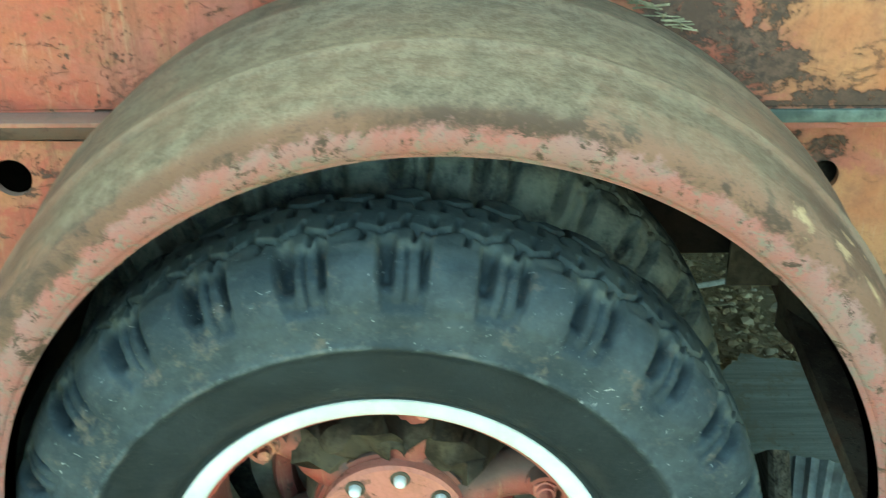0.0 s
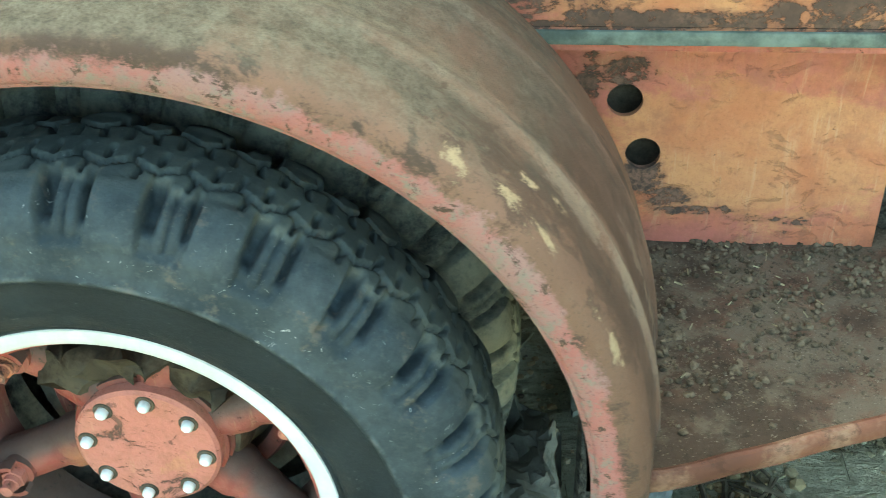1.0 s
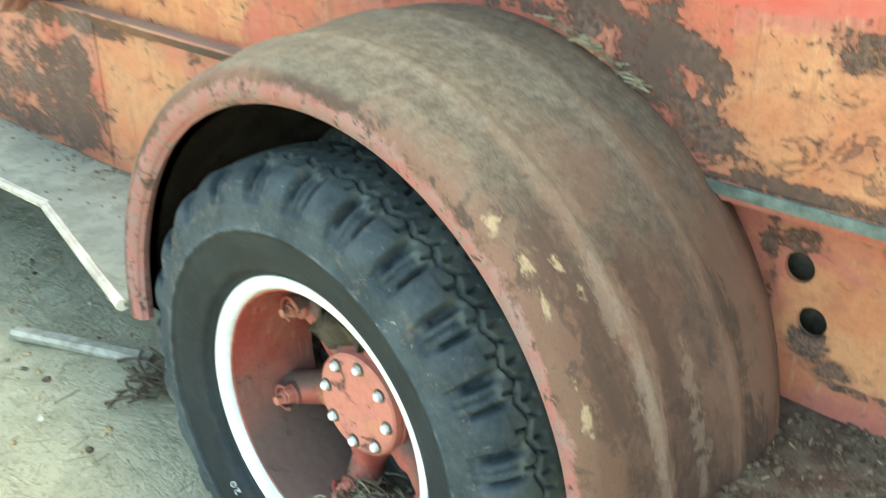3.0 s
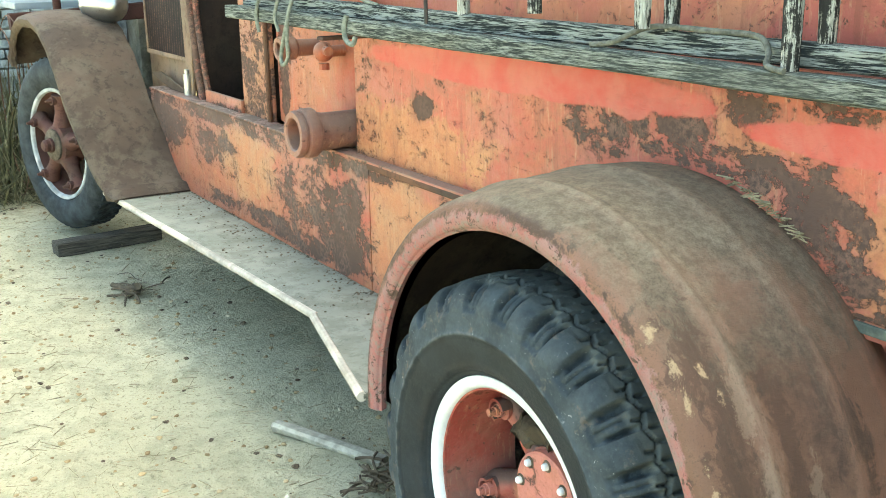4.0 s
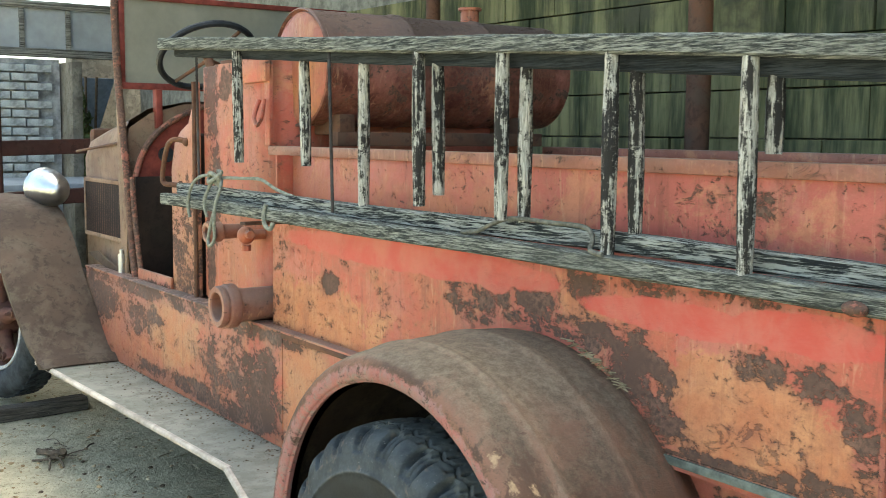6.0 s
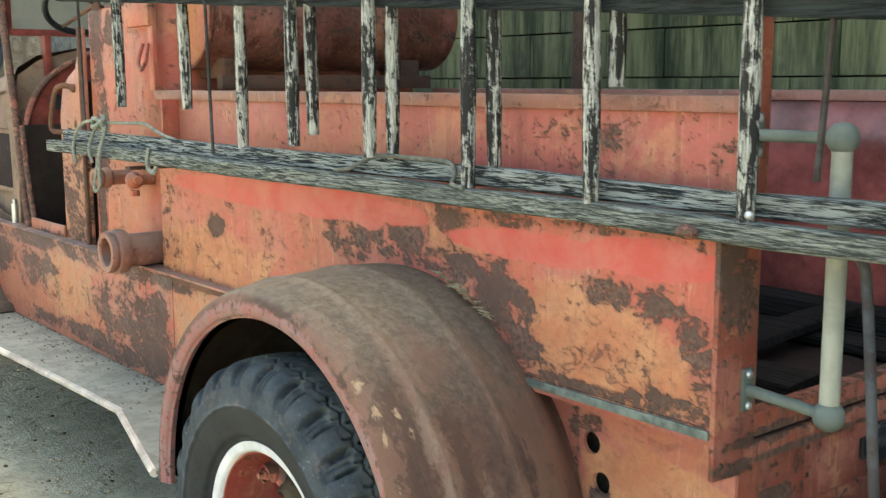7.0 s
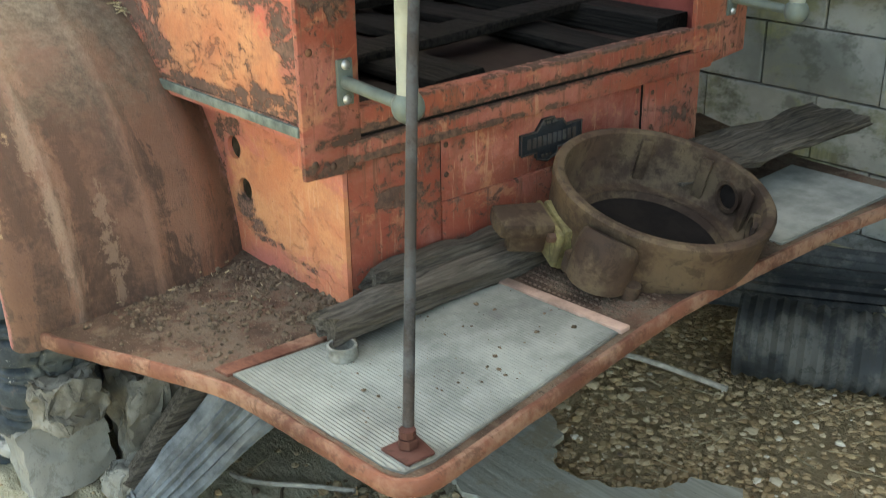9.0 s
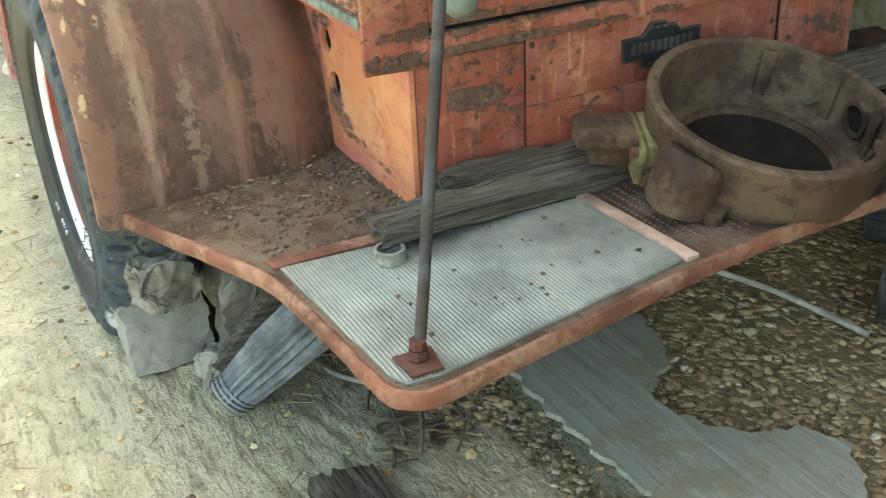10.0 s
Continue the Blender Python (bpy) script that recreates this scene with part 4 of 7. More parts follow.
def tyre_outline(side_y):
    """The cross-section of a plain tyre whose near side lies at side_y."""
    tyre = [(0.272, 0.05), (0.28, 0.034), (0.288, 0.026), (0.291, 0.028), (0.294, 0.02), (0.315, 0.011), (0.345, 0.004), (0.366, 0.001), (0.371, -0.003), (0.376, -0.003), (0.38, 0.0), (0.405, 0.002), (0.43, 0.008), (0.452, 0.018), (0.466, 0.032), (0.474, 0.055),
            (0.477, 0.12), (0.474, 0.185), (0.464, 0.207), (0.45, 0.22), (0.40, 0.232), (0.34, 0.228), (0.30, 0.215), (0.272, 0.19)]
    return [(r, side_y + h) for r, h in tyre]


def lug(a0, a1, b0, b1, y0, y1, r0, r1, c):
    """One tread block: angles a (at y0) and b (at y1), rising from radius r0 to r1."""
    bm = bmesh.new()
    def p(a, y, r):
        return bm.verts.new((c[0] + r * math.cos(a), y, c[1] + r * math.sin(a)))
    lo = [p(a0, y0, r0), p(a1, y0, r0), p(b1, y1, r0), p(b0, y1, r0)]
    s = 0.10
    def m(u, v):
        return u + (v - u) * s, v - (v - u) * s
    (A0, A1), (B0, B1), (Y0, Y1) = m(a0, a1), m(b0, b1), m(y0, y1)
    hi = [p(A0, Y0, r1), p(A1, Y0, r1), p(B1, Y1, r1), p(B0, Y1, r1)]
    bm.faces.new(lo[::-1]), bm.faces.new(hi)
    for i in range(4):
        bm.faces.new((lo[i], lo[(i + 1) % 4], hi[(i + 1) % 4], hi[i]))
    return bm


def tyre_mesh(name, c, y0, pitches=26, fine=48, mat=None, full=1.0):
    """A worn truck tyre: its tread is pressed into the outline as zigzag grooves, slits and shoulder pockets."""
    side = [(0.272, 0.05), (0.28, 0.034), (0.288, 0.026), (0.291, 0.028), (0.294, 0.02), (0.304, 0.0145), (0.315, 0.011), (0.33, 0.007), (0.345, 0.004), (0.358, 0.0015), (0.366, 0.001), (0.37, -0.0025), (0.3735, -0.004), (0.377, -0.0025), (0.381, 0.0), (0.392, 0.0008)]
    crown = [(0.405, 0.001), (0.42, 0.0035), (0.435, 0.0075), (0.45, 0.0145), (0.463, 0.0245), (0.473, 0.037), (0.4795, 0.051), (0.4835, 0.066), (0.4865, 0.09), (0.4875, 0.118)]
    crown = [(0.405 + (r - 0.405) * full, y) for r, y in crown]
    crown += [(r, 0.236 - y) for r, y in crown[-2::-1]]
    back = [(0.39, 0.236), (0.34, 0.23), (0.30, 0.216), (0.272, 0.19)]
    cp = np.array(crown)
    gone = np.concatenate([[0], np.cumsum(np.hypot(*np.diff(cp, axis=0).T))])
    s = np.linspace(0, gone[-1], 84 if fine > 20 else 40)
    cr = np.stack([np.interp(s, gone, cp[:, 0]), np.interp(s, gone, cp[:, 1])], 1)
    cr[1:-1] = (cr[:-2] + 2 * cr[1:-1] + cr[2:]) / 4
    prof = np.concatenate([np.array(side), cr, np.array(back)])
    n0, n1 = len(side), len(side) + len(cr)
    d = np.gradient(prof, axis=0)
    nrm = np.stack([-d[:, 1], d[:, 0]], 1) / np.hypot(d[:, 0], d[:, 1])[:, None]
    na = pitches * fine
    u = (np.arange(na) / fine)[:, None]
    y, r = prof[None, :, 1], prof[None, :, 0]
    def step(v, lo, hi):
        t = np.clip((v - lo) / (hi - lo), 0, 1)
        return t * t * (3 - 2 * t)
    def slit(v, w):
        return 1 - step(np.abs(v), w * 0.5, w * 1.3)
    def tri(v):
        return 2 * np.abs(v - np.floor(v + 0.5))
    half = np.minimum(y, 0.236 - y)  # how far in from the nearer side
    flip = np.where(y > 0.118, 0.5, 0.0)
    f = np.mod(u + flip, 1.0)
    wob = 0.25 * np.sin(u * 2.1) * 0.01
    # the shoulder: smooth bulges between pockets that hold a slit block
    reach = step(r, 0.412, 0.424) * (1 - step(half, 0.05, 0.062))
    pocket = step(f, 0.0, 0.05) * (1 - step(f, 0.44, 0.5))
    block = step(f, 0.08, 0.12) * (1 - step(f, 0.33, 0.37)) * step(r, 0.418, 0.43)
    deep = 0.0085 * pocket - 0.003 * block * pocket + 0.005 * slit(f - 0.215, 0.022) * block
    notch = (0.021 * slit(f - 0.42, 0.085) + 0.016 * slit(f - 0.02, 0.06)) * step(half, 0.006, 0.02) * (1 - step(half, 0.056, 0.076))
    bulge = 0.003 * np.sin(np.clip((f - 0.5) / 0.5, 0, 1) * np.pi)
    depth = reach * (deep - bulge) + notch * step(r, 0.43, 0.445)
    # the middle: zigzag grooves and short slits
    mid = step(half, 0.055, 0.066)
    for cy, ph in ((0.082, 0.0), (0.154, 0.5)):
        depth = depth + 0.010 * mid * slit(y - cy - 0.014 * (tri(2 * u + ph) - 0.5), 0.0034)
    for k, (cy, ph, lean) in enumerate(((0.07, 0.1, 3.0), (0.098, 0.0, 4.5), (0.098, 0.27, 1.0), (0.137, 0.1, -4.5), (0.137, 0.35, -1.0), (0.166, 0.2, -3.0))):
        g = np.mod(2 * (u + ph) + lean * (y - cy), 1.0) - 0.5
        depth = depth + 0.010 * mid * slit(g, 0.055) * (1 - step(np.abs(y - cy), 0.009, 0.013))
    depth[:, :n0] = 0
    depth[:, n1:] = 0
    # wear: uneven height from lug to lug
    coarse = np.random.default_rng(5).standard_normal(depth.shape)
    depth = depth + 0.0007 * coarse * pocket * reach
    lump = 0.0012 * np.sin(u * 5.3 + 40 * y) * np.sin(u * 3.7) * reach
    depth = depth + lump
    rr = prof[None, :, 0] + nrm[None, :, 0] * depth
    yy = prof[None, :, 1] + nrm[None, :, 1] * depth
    a = u * 2 * math.pi / pitches
    co = np.stack([c[0] + rr * np.cos(a), y0 + yy, c[1] + rr * np.sin(a)], 2).reshape(-1, 3)
    m = len(prof)
    i, k = np.meshgrid(np.arange(na), np.arange(m - 1), indexing="ij")
    j = (i + 1) % na
    quads = np.stack([i * m + k, j * m + k, j * m + k + 1, i * m + k + 1], 2).reshape(-1, 4)
    me = bpy.data.meshes.new(name)
    me.from_pydata(co.tolist(), [], quads.tolist())
    me.materials.append(mat or RUBBER)
    me.polygons.foreach_set("use_smooth", [True] * len(me.polygons))
    return me


def side_marking(text, c, y, r, start, size):
    """Raised lettering bent along the sidewall, its tops outwards, read clockwise from the start angle."""
    cu = bpy.data.curves.new("marking", "FONT")
    cu.body, cu.size, cu.extrude, cu.space_character = text, size, 0.0012, 1.25
    tmp = new("marking_source", cu)
    me = bpy.data.meshes.new_from_object(tmp.evaluated_get(bpy.context.evaluated_depsgraph_get()))
    bpy.data.objects.remove(tmp)
    bm = bmesh.new()
    bm.from_mesh(me)
    bpy.data.meshes.remove(me)
    for v in bm.verts:
        a = radians(start) - v.co.x / r
        q = r + v.co.y
        v.co = Vector((c[0] + q * math.cos(a), y - v.co.z - 0.12 * (q - r), c[1] + q * math.sin(a)))
    return bm


def degrees_of(d):
    return math.degrees(math.atan2(d.z, d.x))


def rear_wheels():
    c = (AX.x, AX.z)
    wheel = new("rear_wheel")
    wheel.parent = truck
    wheel.matrix_parent_inverse = Matrix.Translation(-origin(truck))
    def sub(name, bm, mat, label=""):
        ob = new(name, mesh_of(name, bm, mat))
        ob.parent = wheel
        return tagged(ob, label)
    def put(name, me, label):
        ob = new(name, me)
        ob.parent = wheel
        return tagged(ob, label)
    outer_tyre = put("tyre", tyre_mesh("tyre", c, 0.012, full=0.87), "dusty black truck tyre with worn tread")
    put("tyre", tyre_mesh("tyre", c, 0.285, fine=40, mat=RUBBER_DUSTY), "tan-dusted black truck tyre with worn tread")
    sub("sidewall_marking", side_marking("8.25  20", c, 0.0225, 0.312, 241, 0.024), MARKING, "whitish raised size marking")
    sub("rim", lathe([(0.272, 0.1), (0.274, 0.066), (0.281, 0.056), (0.283, 0.049), (0.279, 0.044), (0.262, 0.046), (0.256, 0.05), (0.252, 0.058), (0.252, 0.066), (0.256, 0.1)], (c[0], 0, c[1]), "y", 96, closed_profile=True), WHITE, "white painted rim ring")
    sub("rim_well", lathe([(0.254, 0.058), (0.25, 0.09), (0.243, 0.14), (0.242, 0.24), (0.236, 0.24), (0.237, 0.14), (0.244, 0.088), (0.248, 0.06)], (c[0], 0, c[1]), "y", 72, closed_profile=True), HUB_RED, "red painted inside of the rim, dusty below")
    sub("hub", lathe([(0.0, 0.146), (0.094, 0.146), (0.099, 0.15), (0.1, 0.165), (0.096, 0.168)], (c[0], 0, c[1]), "y", 48), HUB_FACE, "faded orange hub flange")
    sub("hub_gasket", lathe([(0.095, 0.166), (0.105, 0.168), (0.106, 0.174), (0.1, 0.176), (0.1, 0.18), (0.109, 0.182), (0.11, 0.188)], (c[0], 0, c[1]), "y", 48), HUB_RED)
    sub("hub_barrel", rough_up(lathe([(0.104, 0.186), (0.114, 0.19), (0.118, 0.2), (0.122, 0.215), (0.124, 0.235), (0.126, 0.26), (0.13, 0.3), (0.0, 0.3)], (c[0], 0, c[1]), "y", 72), 0.006, 22), GREASE, "hub barrel caked with dirt and grease")
    sub("dirt_crust", rough_up(lathe([(0.1, 0.172), (0.112, 0.162), (0.13, 0.152), (0.15, 0.152), (0.168, 0.165), (0.176, 0.195), (0.17, 0.235), (0.14, 0.27), (0.1, 0.27)], (c[0], 0, c[1]), "y", 120, 34, 104, True), 0.026, 34), CRUST, "dark crust of dirt on the hub")
    for i in range(8):
        a = radians(82 + 45 * i)
        p = (c[0] + 0.08 * math.cos(a), 0, c[1] + 0.08 * math.sin(a))
        sub("washer", lathe([(0.009, 0.1435), (0.0125, 0.144), (0.014, 0.147)], p, "y", 14), GREASE)
        sub("bolt", lathe([(0.0, 0.134), (0.0055, 0.1345), (0.0075, 0.1365), (0.008, 0.14), (0.008, 0.147)], p, "y", 14), BOLT_WHITE, "white painted bolt end")
    for i in range(6):
        a = radians(60 * i + 18)
        d = Vector((math.cos(a), 0, math.sin(a)))
        n = Vector((-math.sin(a), 0, math.cos(a)))
        p = Vector((c[0], 0.2, c[1]))
        back = Vector((0, 1, 0))
        pts = [p + d * 0.09, p + d * 0.15, p + d * 0.2 - back * 0.01, p + d * 0.238 - back * 0.015]
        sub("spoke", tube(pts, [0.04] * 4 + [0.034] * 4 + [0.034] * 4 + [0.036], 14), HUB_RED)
        # clamp at the spoke's end: a bent strap, a stud and its nut
        q = p + d * 0.21
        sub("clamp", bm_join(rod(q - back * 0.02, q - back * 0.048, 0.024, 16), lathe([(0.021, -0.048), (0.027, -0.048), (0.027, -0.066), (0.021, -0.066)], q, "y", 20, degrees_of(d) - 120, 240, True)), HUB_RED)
        sub("nut", bm_join(rod(q - back * 0.046, q - back * 0.062, 0.0165, 6), rod(q - back * 0.06, q - back * 0.07, 0.012, 12), rod(q - back * 0.06, q - back * 0.084, 0.009, 10)), HUB_FACE)
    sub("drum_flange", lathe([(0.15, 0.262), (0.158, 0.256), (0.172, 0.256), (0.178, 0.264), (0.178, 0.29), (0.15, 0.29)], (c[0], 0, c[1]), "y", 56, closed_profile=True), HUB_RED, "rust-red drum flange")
    sub("brake_drum", lathe([(0.0, 0.29), (0.215, 0.29), (0.22, 0.3), (0.22, 0.42)], (c[0], 0, c[1]), "y", 48), DRUM_DUST, "brake drum grey with dust")


make_rear_fender()
fender_underside()
rear_wheels()

# body box with the hose bed
BX0, BX1 = -1.325, 1.0
part("side_panel", box(BX0, 0.417, 0.955, BX1 - 0.002, 0.429, 1.335, 0.003), PAINT, truck, "coral red side panel flaking to brown rust")
part("side_panel_lower", box(BX0, 0.4172, 0.925, -0.4, 0.4288, 0.955, 0.0), PAINT, truck)
part("side_cap", box(BX0, 0.41, 1.33, BX1, 0.5, 1.345, 0.003), PAINT, truck)
part("upper_panel", box(BX0 - 0.05, 0.49, 1.345, 0.97, 0.502, 1.53, 0.003), PAINT_UP, truck, "pink and orange faded upper panel")
part("upper_rail", box(BX0 - 0.15, 0.475, 1.528, 0.99, 0.515, 1.56, 0.004), PIPE_RUST, truck)
part("side_panel_lower", box(0.4, 0.4172, 0.924, 0.997, 0.4288, 0.955, 0.0), PAINT, truck)
part("trim_strip", box(0.4, 0.408, 0.934, 0.987, 0.4165, 0.953, 0.004), TRIM, truck, "grey painted half-round trim strip")
arc = [(FC.x + 0.548 * math.cos(radians(a)), FC.z + 0.548 * math.sin(radians(a))) for a in range(44, 2, -3)]
part("lower_panel", holed_plate([(0.99, 0.575), (0.99, 0.93)] + [p for p in arc if p[1] < 0.925], [(0.622, 0.818, 0.0245), (0.652, 0.736, 0.0245)], 0.494, 0.504), PAINT_LOW, truck, "orange lower panel with two round holes")
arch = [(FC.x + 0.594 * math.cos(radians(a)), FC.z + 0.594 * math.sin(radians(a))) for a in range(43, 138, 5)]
# near-black sheet over the red panel, put in for the arch's shade
part("wheel_house", slab(arch, 0.409, 0.4155, 0.0, "y"), INNER_SHADE, truck)
part("lower_shoulder", box(0.5, 0.43, 0.926, 0.985, 0.53, 0.932, 0.0), RUST, truck)
part("trim_strip", box(-1.19, 0.377, 0.928, -0.37, 0.384, 0.946, 0.003), RUST, truck, "dark rusted trim strip")
part("lower_inner", box(0.52, 0.55, 0.6, 0.96, 0.557, 0.918, 0.0), GREASE, truck)
for y0, y1, z0, z1 in ((0.411, 0.533, 0.858, 0.853), (1.49, 1.69, 0.868, 0.888)):
    part("rear_post", slab([(y0, z0), (y1, z1), (y1, 1.345), (y0, 1.345)], 0.988, 1.0, 0.003, "x"), PAINT_REAR, truck, "rusted orange corner post")
for y, z in ((0.432, 0.885), (0.432, 1.08), (0.434, 1.3), (0.47, 0.875), (0.51, 0.87), (1.52, 0.9), (1.64, 0.905)):
    part("rivet", ball((1.0, y, z), 0.007, 10, (0.6, 1, 1)), RUST, truck)
part("rear_sill", box(0.962, 0.533, 0.919, 0.999, 1.49, 0.966, 0.004), PAINT_REAR, truck, "rust-streaked orange tail sill")
part("sill_groove", box(0.955, 0.535, 0.905, 0.99, 1.49, 0.923, 0.0), GAP_BLACK, truck)
part("rear_ledge", box(0.96, 0.5, 0.868, 1.003, 1.56, 0.911, 0.005), PAINT_REAR, truck, "orange ledge with dark runs of rust")
part("rear_panel", box(0.977, 0.506, 0.585, 0.99, 0.725, 0.868, 0.003), PAINT_REAR, truck, "rusted orange rear panel")
part("rear_panel", box(0.97, 0.729, 0.72, 0.983, 1.33, 0.868, 0.002), PAINT_HATCH, truck, "dull dark red hatch panel")
part("rear_panel", box(0.977, 0.729, 0.585, 0.99, 1.33, 0.738, 0.004), PAINT_REAR, truck, "rusted orange rear panel")
part("rear_panel", box(0.977, 1.334, 0.585, 0.99, 1.535, 0.868, 0.003), PAINT_REAR, truck, "rusted orange rear panel")
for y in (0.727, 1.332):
    part("rear_seam", box(0.968, y - 0.004, 0.585, 0.984, y + 0.004, 0.868, 0.0), GAP_BLACK, truck)
for y, z in ((0.745, 0.85), (0.745, 0.79), (1.315, 0.85), (1.315, 0.8), (1.36, 0.84), (1.36, 0.76)):
    part("rivet", ball((0.99 if y > 1.332 else 0.983, y, z), 0.006, 10, (0.6, 1, 1)), RUST, truck)
part("bed_floor", box(BX0, 0.512, 0.9, 0.97, 1.65, 0.92, 0.0), INNER_SHADE, truck)
part("far_side", box(BX0, 1.6, 0.9, 0.99, 1.615, 1.53, 0.003), BED_RED, truck, "glossy dark red far side of the hose bed")
part("front_side", box(BX0, 0.43, 0.92, BX0 + 0.012, 1.6, 1.53, 0.0), PAINT, truck)

# tail step, running board and skirt
STEP = [(0.588, 0.04), (0.67, 0.05), (1.04, 0.197), (1.424, 0.219), (1.46, 0.226), (1.482, 0.248), (1.486, 0.291), (1.432, 0.802), (1.42, 1.033), (1.415, 1.225), (1.42, 1.512), (1.444, 1.752), (1.424, 1.786), (1.108, 1.81), (0.695, 1.963), (0.657, 1.512), (0.604, 0.487)]
def step_z(y):
    """The top of the tail step, which rises a little towards the body."""
    return 0.572 + 0.06 * (min(max(y, -0.2), 0.9) - 0.2)


def laid(bm, base=0.578):
    """Lays what was built flat at the base height onto the step."""
    for v in bm.verts:
        v.co.z += step_z(v.co.y) - base
    return bm


def step_slab():
    bm = slab(STEP, 0.552, 0.578, 0.0)
    bmesh.ops.triangulate(bm, faces=[f for f in bm.faces if len(f.verts) > 4])
    bmesh.ops.subdivide_edges(bm, edges=[e for e in bm.edges if e.calc_length() > 0.15], cuts=5, use_grid_fill=True)
    bmesh.ops.triangulate(bm, faces=bm.faces[:])
    return laid(bm)


step = part("tail_step", step_slab(), STEP_DIRT, truck, "rusted steel tail step strewn with grit")
EDGE = [(0.588, 0.045), (0.67, 0.05), (1.04, 0.195), (1.242, 0.209), (1.424, 0.217), (1.463, 0.226), (1.484, 0.253), (1.486, 0.291), (1.464, 0.505), (1.434, 0.802), (1.422, 1.033), (1.418, 1.225), (1.422, 1.512), (1.444, 1.762)]


def flange(path, profile, smooth=6):
    """A strip that runs round an edge: the profile gives (outwards, up) about each point of the path."""
    pts = []
    for a, b in zip(path, path[1:]):
        pts += [Vector((a[0] + (b[0] - a[0]) * k / smooth, a[1] + (b[1] - a[1]) * k / smooth, 0)) for k in range(smooth)]
    pts.append(Vector((*path[-1], 0)))
    for _ in range(4):
        pts = [pts[0]] + [(a + b * 2 + c) / 4 for a, b, c in zip(pts, pts[1:], pts[2:])] + [pts[-1]]
    bm, rows = bmesh.new(), []
    for i, p in enumerate(pts):
        d = (pts[min(i + 1, len(pts) - 1)] - pts[max(i - 1, 0)]).normalized()
        out = Vector((d.y, -d.x, 0))
        rows.append([bm.verts.new(p + out * (u + 0.0025 * noise.noise(p * 25)) + Vector((0, 0, 0.578 + w + 0.002 * noise.noise(p * 31)))) for u, w in profile])
    m = len(profile)
    for a, b in zip(rows, rows[1:]):
        for k in range(m):
            bm.faces.new((a[k], a[(k + 1) % m], b[(k + 1) % m], b[k]))
    bm.faces.new(rows[0]), bm.faces.new(rows[-1][::-1])
    bmesh.ops.recalc_face_normals(bm, faces=bm.faces)
    return bm


tagged_child("step_edge", laid(flange(EDGE, ((-0.006, 0.001), (0.0, 0.004), (0.005, 0.003), (0.0085, -0.003), (0.0085, -0.021), (0.006, -0.025), (0.0, -0.025), (-0.004, -0.018)))), EDGE_RUST, step, "worn rusty orange flange")
def ribbed(outline, z0, z1):
    """A tread plate: a thin sheet with close ridges that run along x."""
    bm = slab(outline, z0, z1, 0.0)
    xs, ys = [p[0] for p in outline], [p[1] for p in outline]
    def span(y):
        hit = []
        for (ax, ay), (bx, by) in zip(outline, outline[1:] + outline[:1]):
            if (ay - y) * (by - y) < 0:
                hit.append(ax + (bx - ax) * (y - ay) / (by - ay))
        return (min(hit), max(hit)) if len(hit) > 1 else None
    many, y = [bm], min(ys) + 0.006
    rib = bmesh.new()
    while y < max(ys):
        s = span(y)
        if s:
            a, b = s
            v = [rib.verts.new(p) for p in ((a + 0.004, y - 0.0028, z1), (b - 0.004, y - 0.0028, z1), (b - 0.004, y, z1 + 0.0022), (a + 0.004, y, z1 + 0.0022), (b - 0.004, y + 0.0028, z1), (a + 0.004, y + 0.0028, z1))]
            rib.faces.new((v[0], v[1], v[2], v[3])), rib.faces.new((v[3], v[2], v[4], v[5]))
        y += 0.0068
    return bm_join(bm, rib)


tagged_child("tread_plate", laid(ribbed([(1.037, 0.214), (1.425, 0.232), (1.456, 0.243), (1.464, 0.291), (1.418, 0.753), (1.132, 0.744)], 0.578, 0.582)), PLATE, step, "dull grey ribbed aluminium tread plate")
tagged_child("tread_plate", laid(ribbed([(1.156, 1.282), (1.4, 1.282), (1.405, 1.733), (1.137, 1.733)], 0.578, 0.582)), PLATE, step, "dull grey ribbed aluminium tread plate")
tagged_child("cover_strip", laid(slab([(1.126, 0.742), (1.423, 0.755), (1.423, 0.779), (1.127, 0.766)], 0.578, 0.587, 0.002)), STRIP_PINK, step, "pale worn cover strip")
tagged_child("cover_strip", laid(slab([(1, 0.2), (1.035, 0.205), (1.063, 0.413), (1.031, 0.413)], 0.578, 0.584, 0.0015)), EDGE_RUST, step, "pinkish worn cover strip")
studs = bmesh.new()
for i in range(22):
    for j in range(30):
        x, y = 1.12 + 0.0125 * i, 0.79 + 0.0175 * j
        if x < 1.395:
            c = [studs.verts.new((x + dx, y + dy, 0.5785 + dz)) for dx, dy, dz in ((-0.004, -0.002, 0), (0.004, -0.002, 0), (0.004, 0.002, 0), (-0.004, 0.002, 0), (0, 0, 0.003))]
            for k in range(4):
                studs.faces.new((c[k], c[(k + 1) % 4], c[4]))
tagged_child("tread_studs", laid(studs), STEP_RUST, step)
tagged_child("corner_plate", laid(slab([(1.392, 0.25), (1.452, 0.252), (1.458, 0.3), (1.4, 0.31)], 0.584, 0.589, 0.002)), DARK_IRON, step)
tagged_child("rod_nut", bm_join(rod((1.419, 0.28, 0.589), (1.419, 0.28, 0.604), 0.015, 6), rod((1.419, 0.28, 0.606), (1.419, 0.28, 0.618), 0.013, 8)), DARK_IRON, step)
BOARD = [(-3.1, 0.075), (-2.17, 0.115), (-1.13, 0.155), (-0.52, 0.0), (-0.42, 0.4), (-3.25, 0.4)]
part("running_board", slab(BOARD, 0.53, 0.55, 0.004), BOARD_GREY, truck, "dusty grey running board with a worn pale edge")
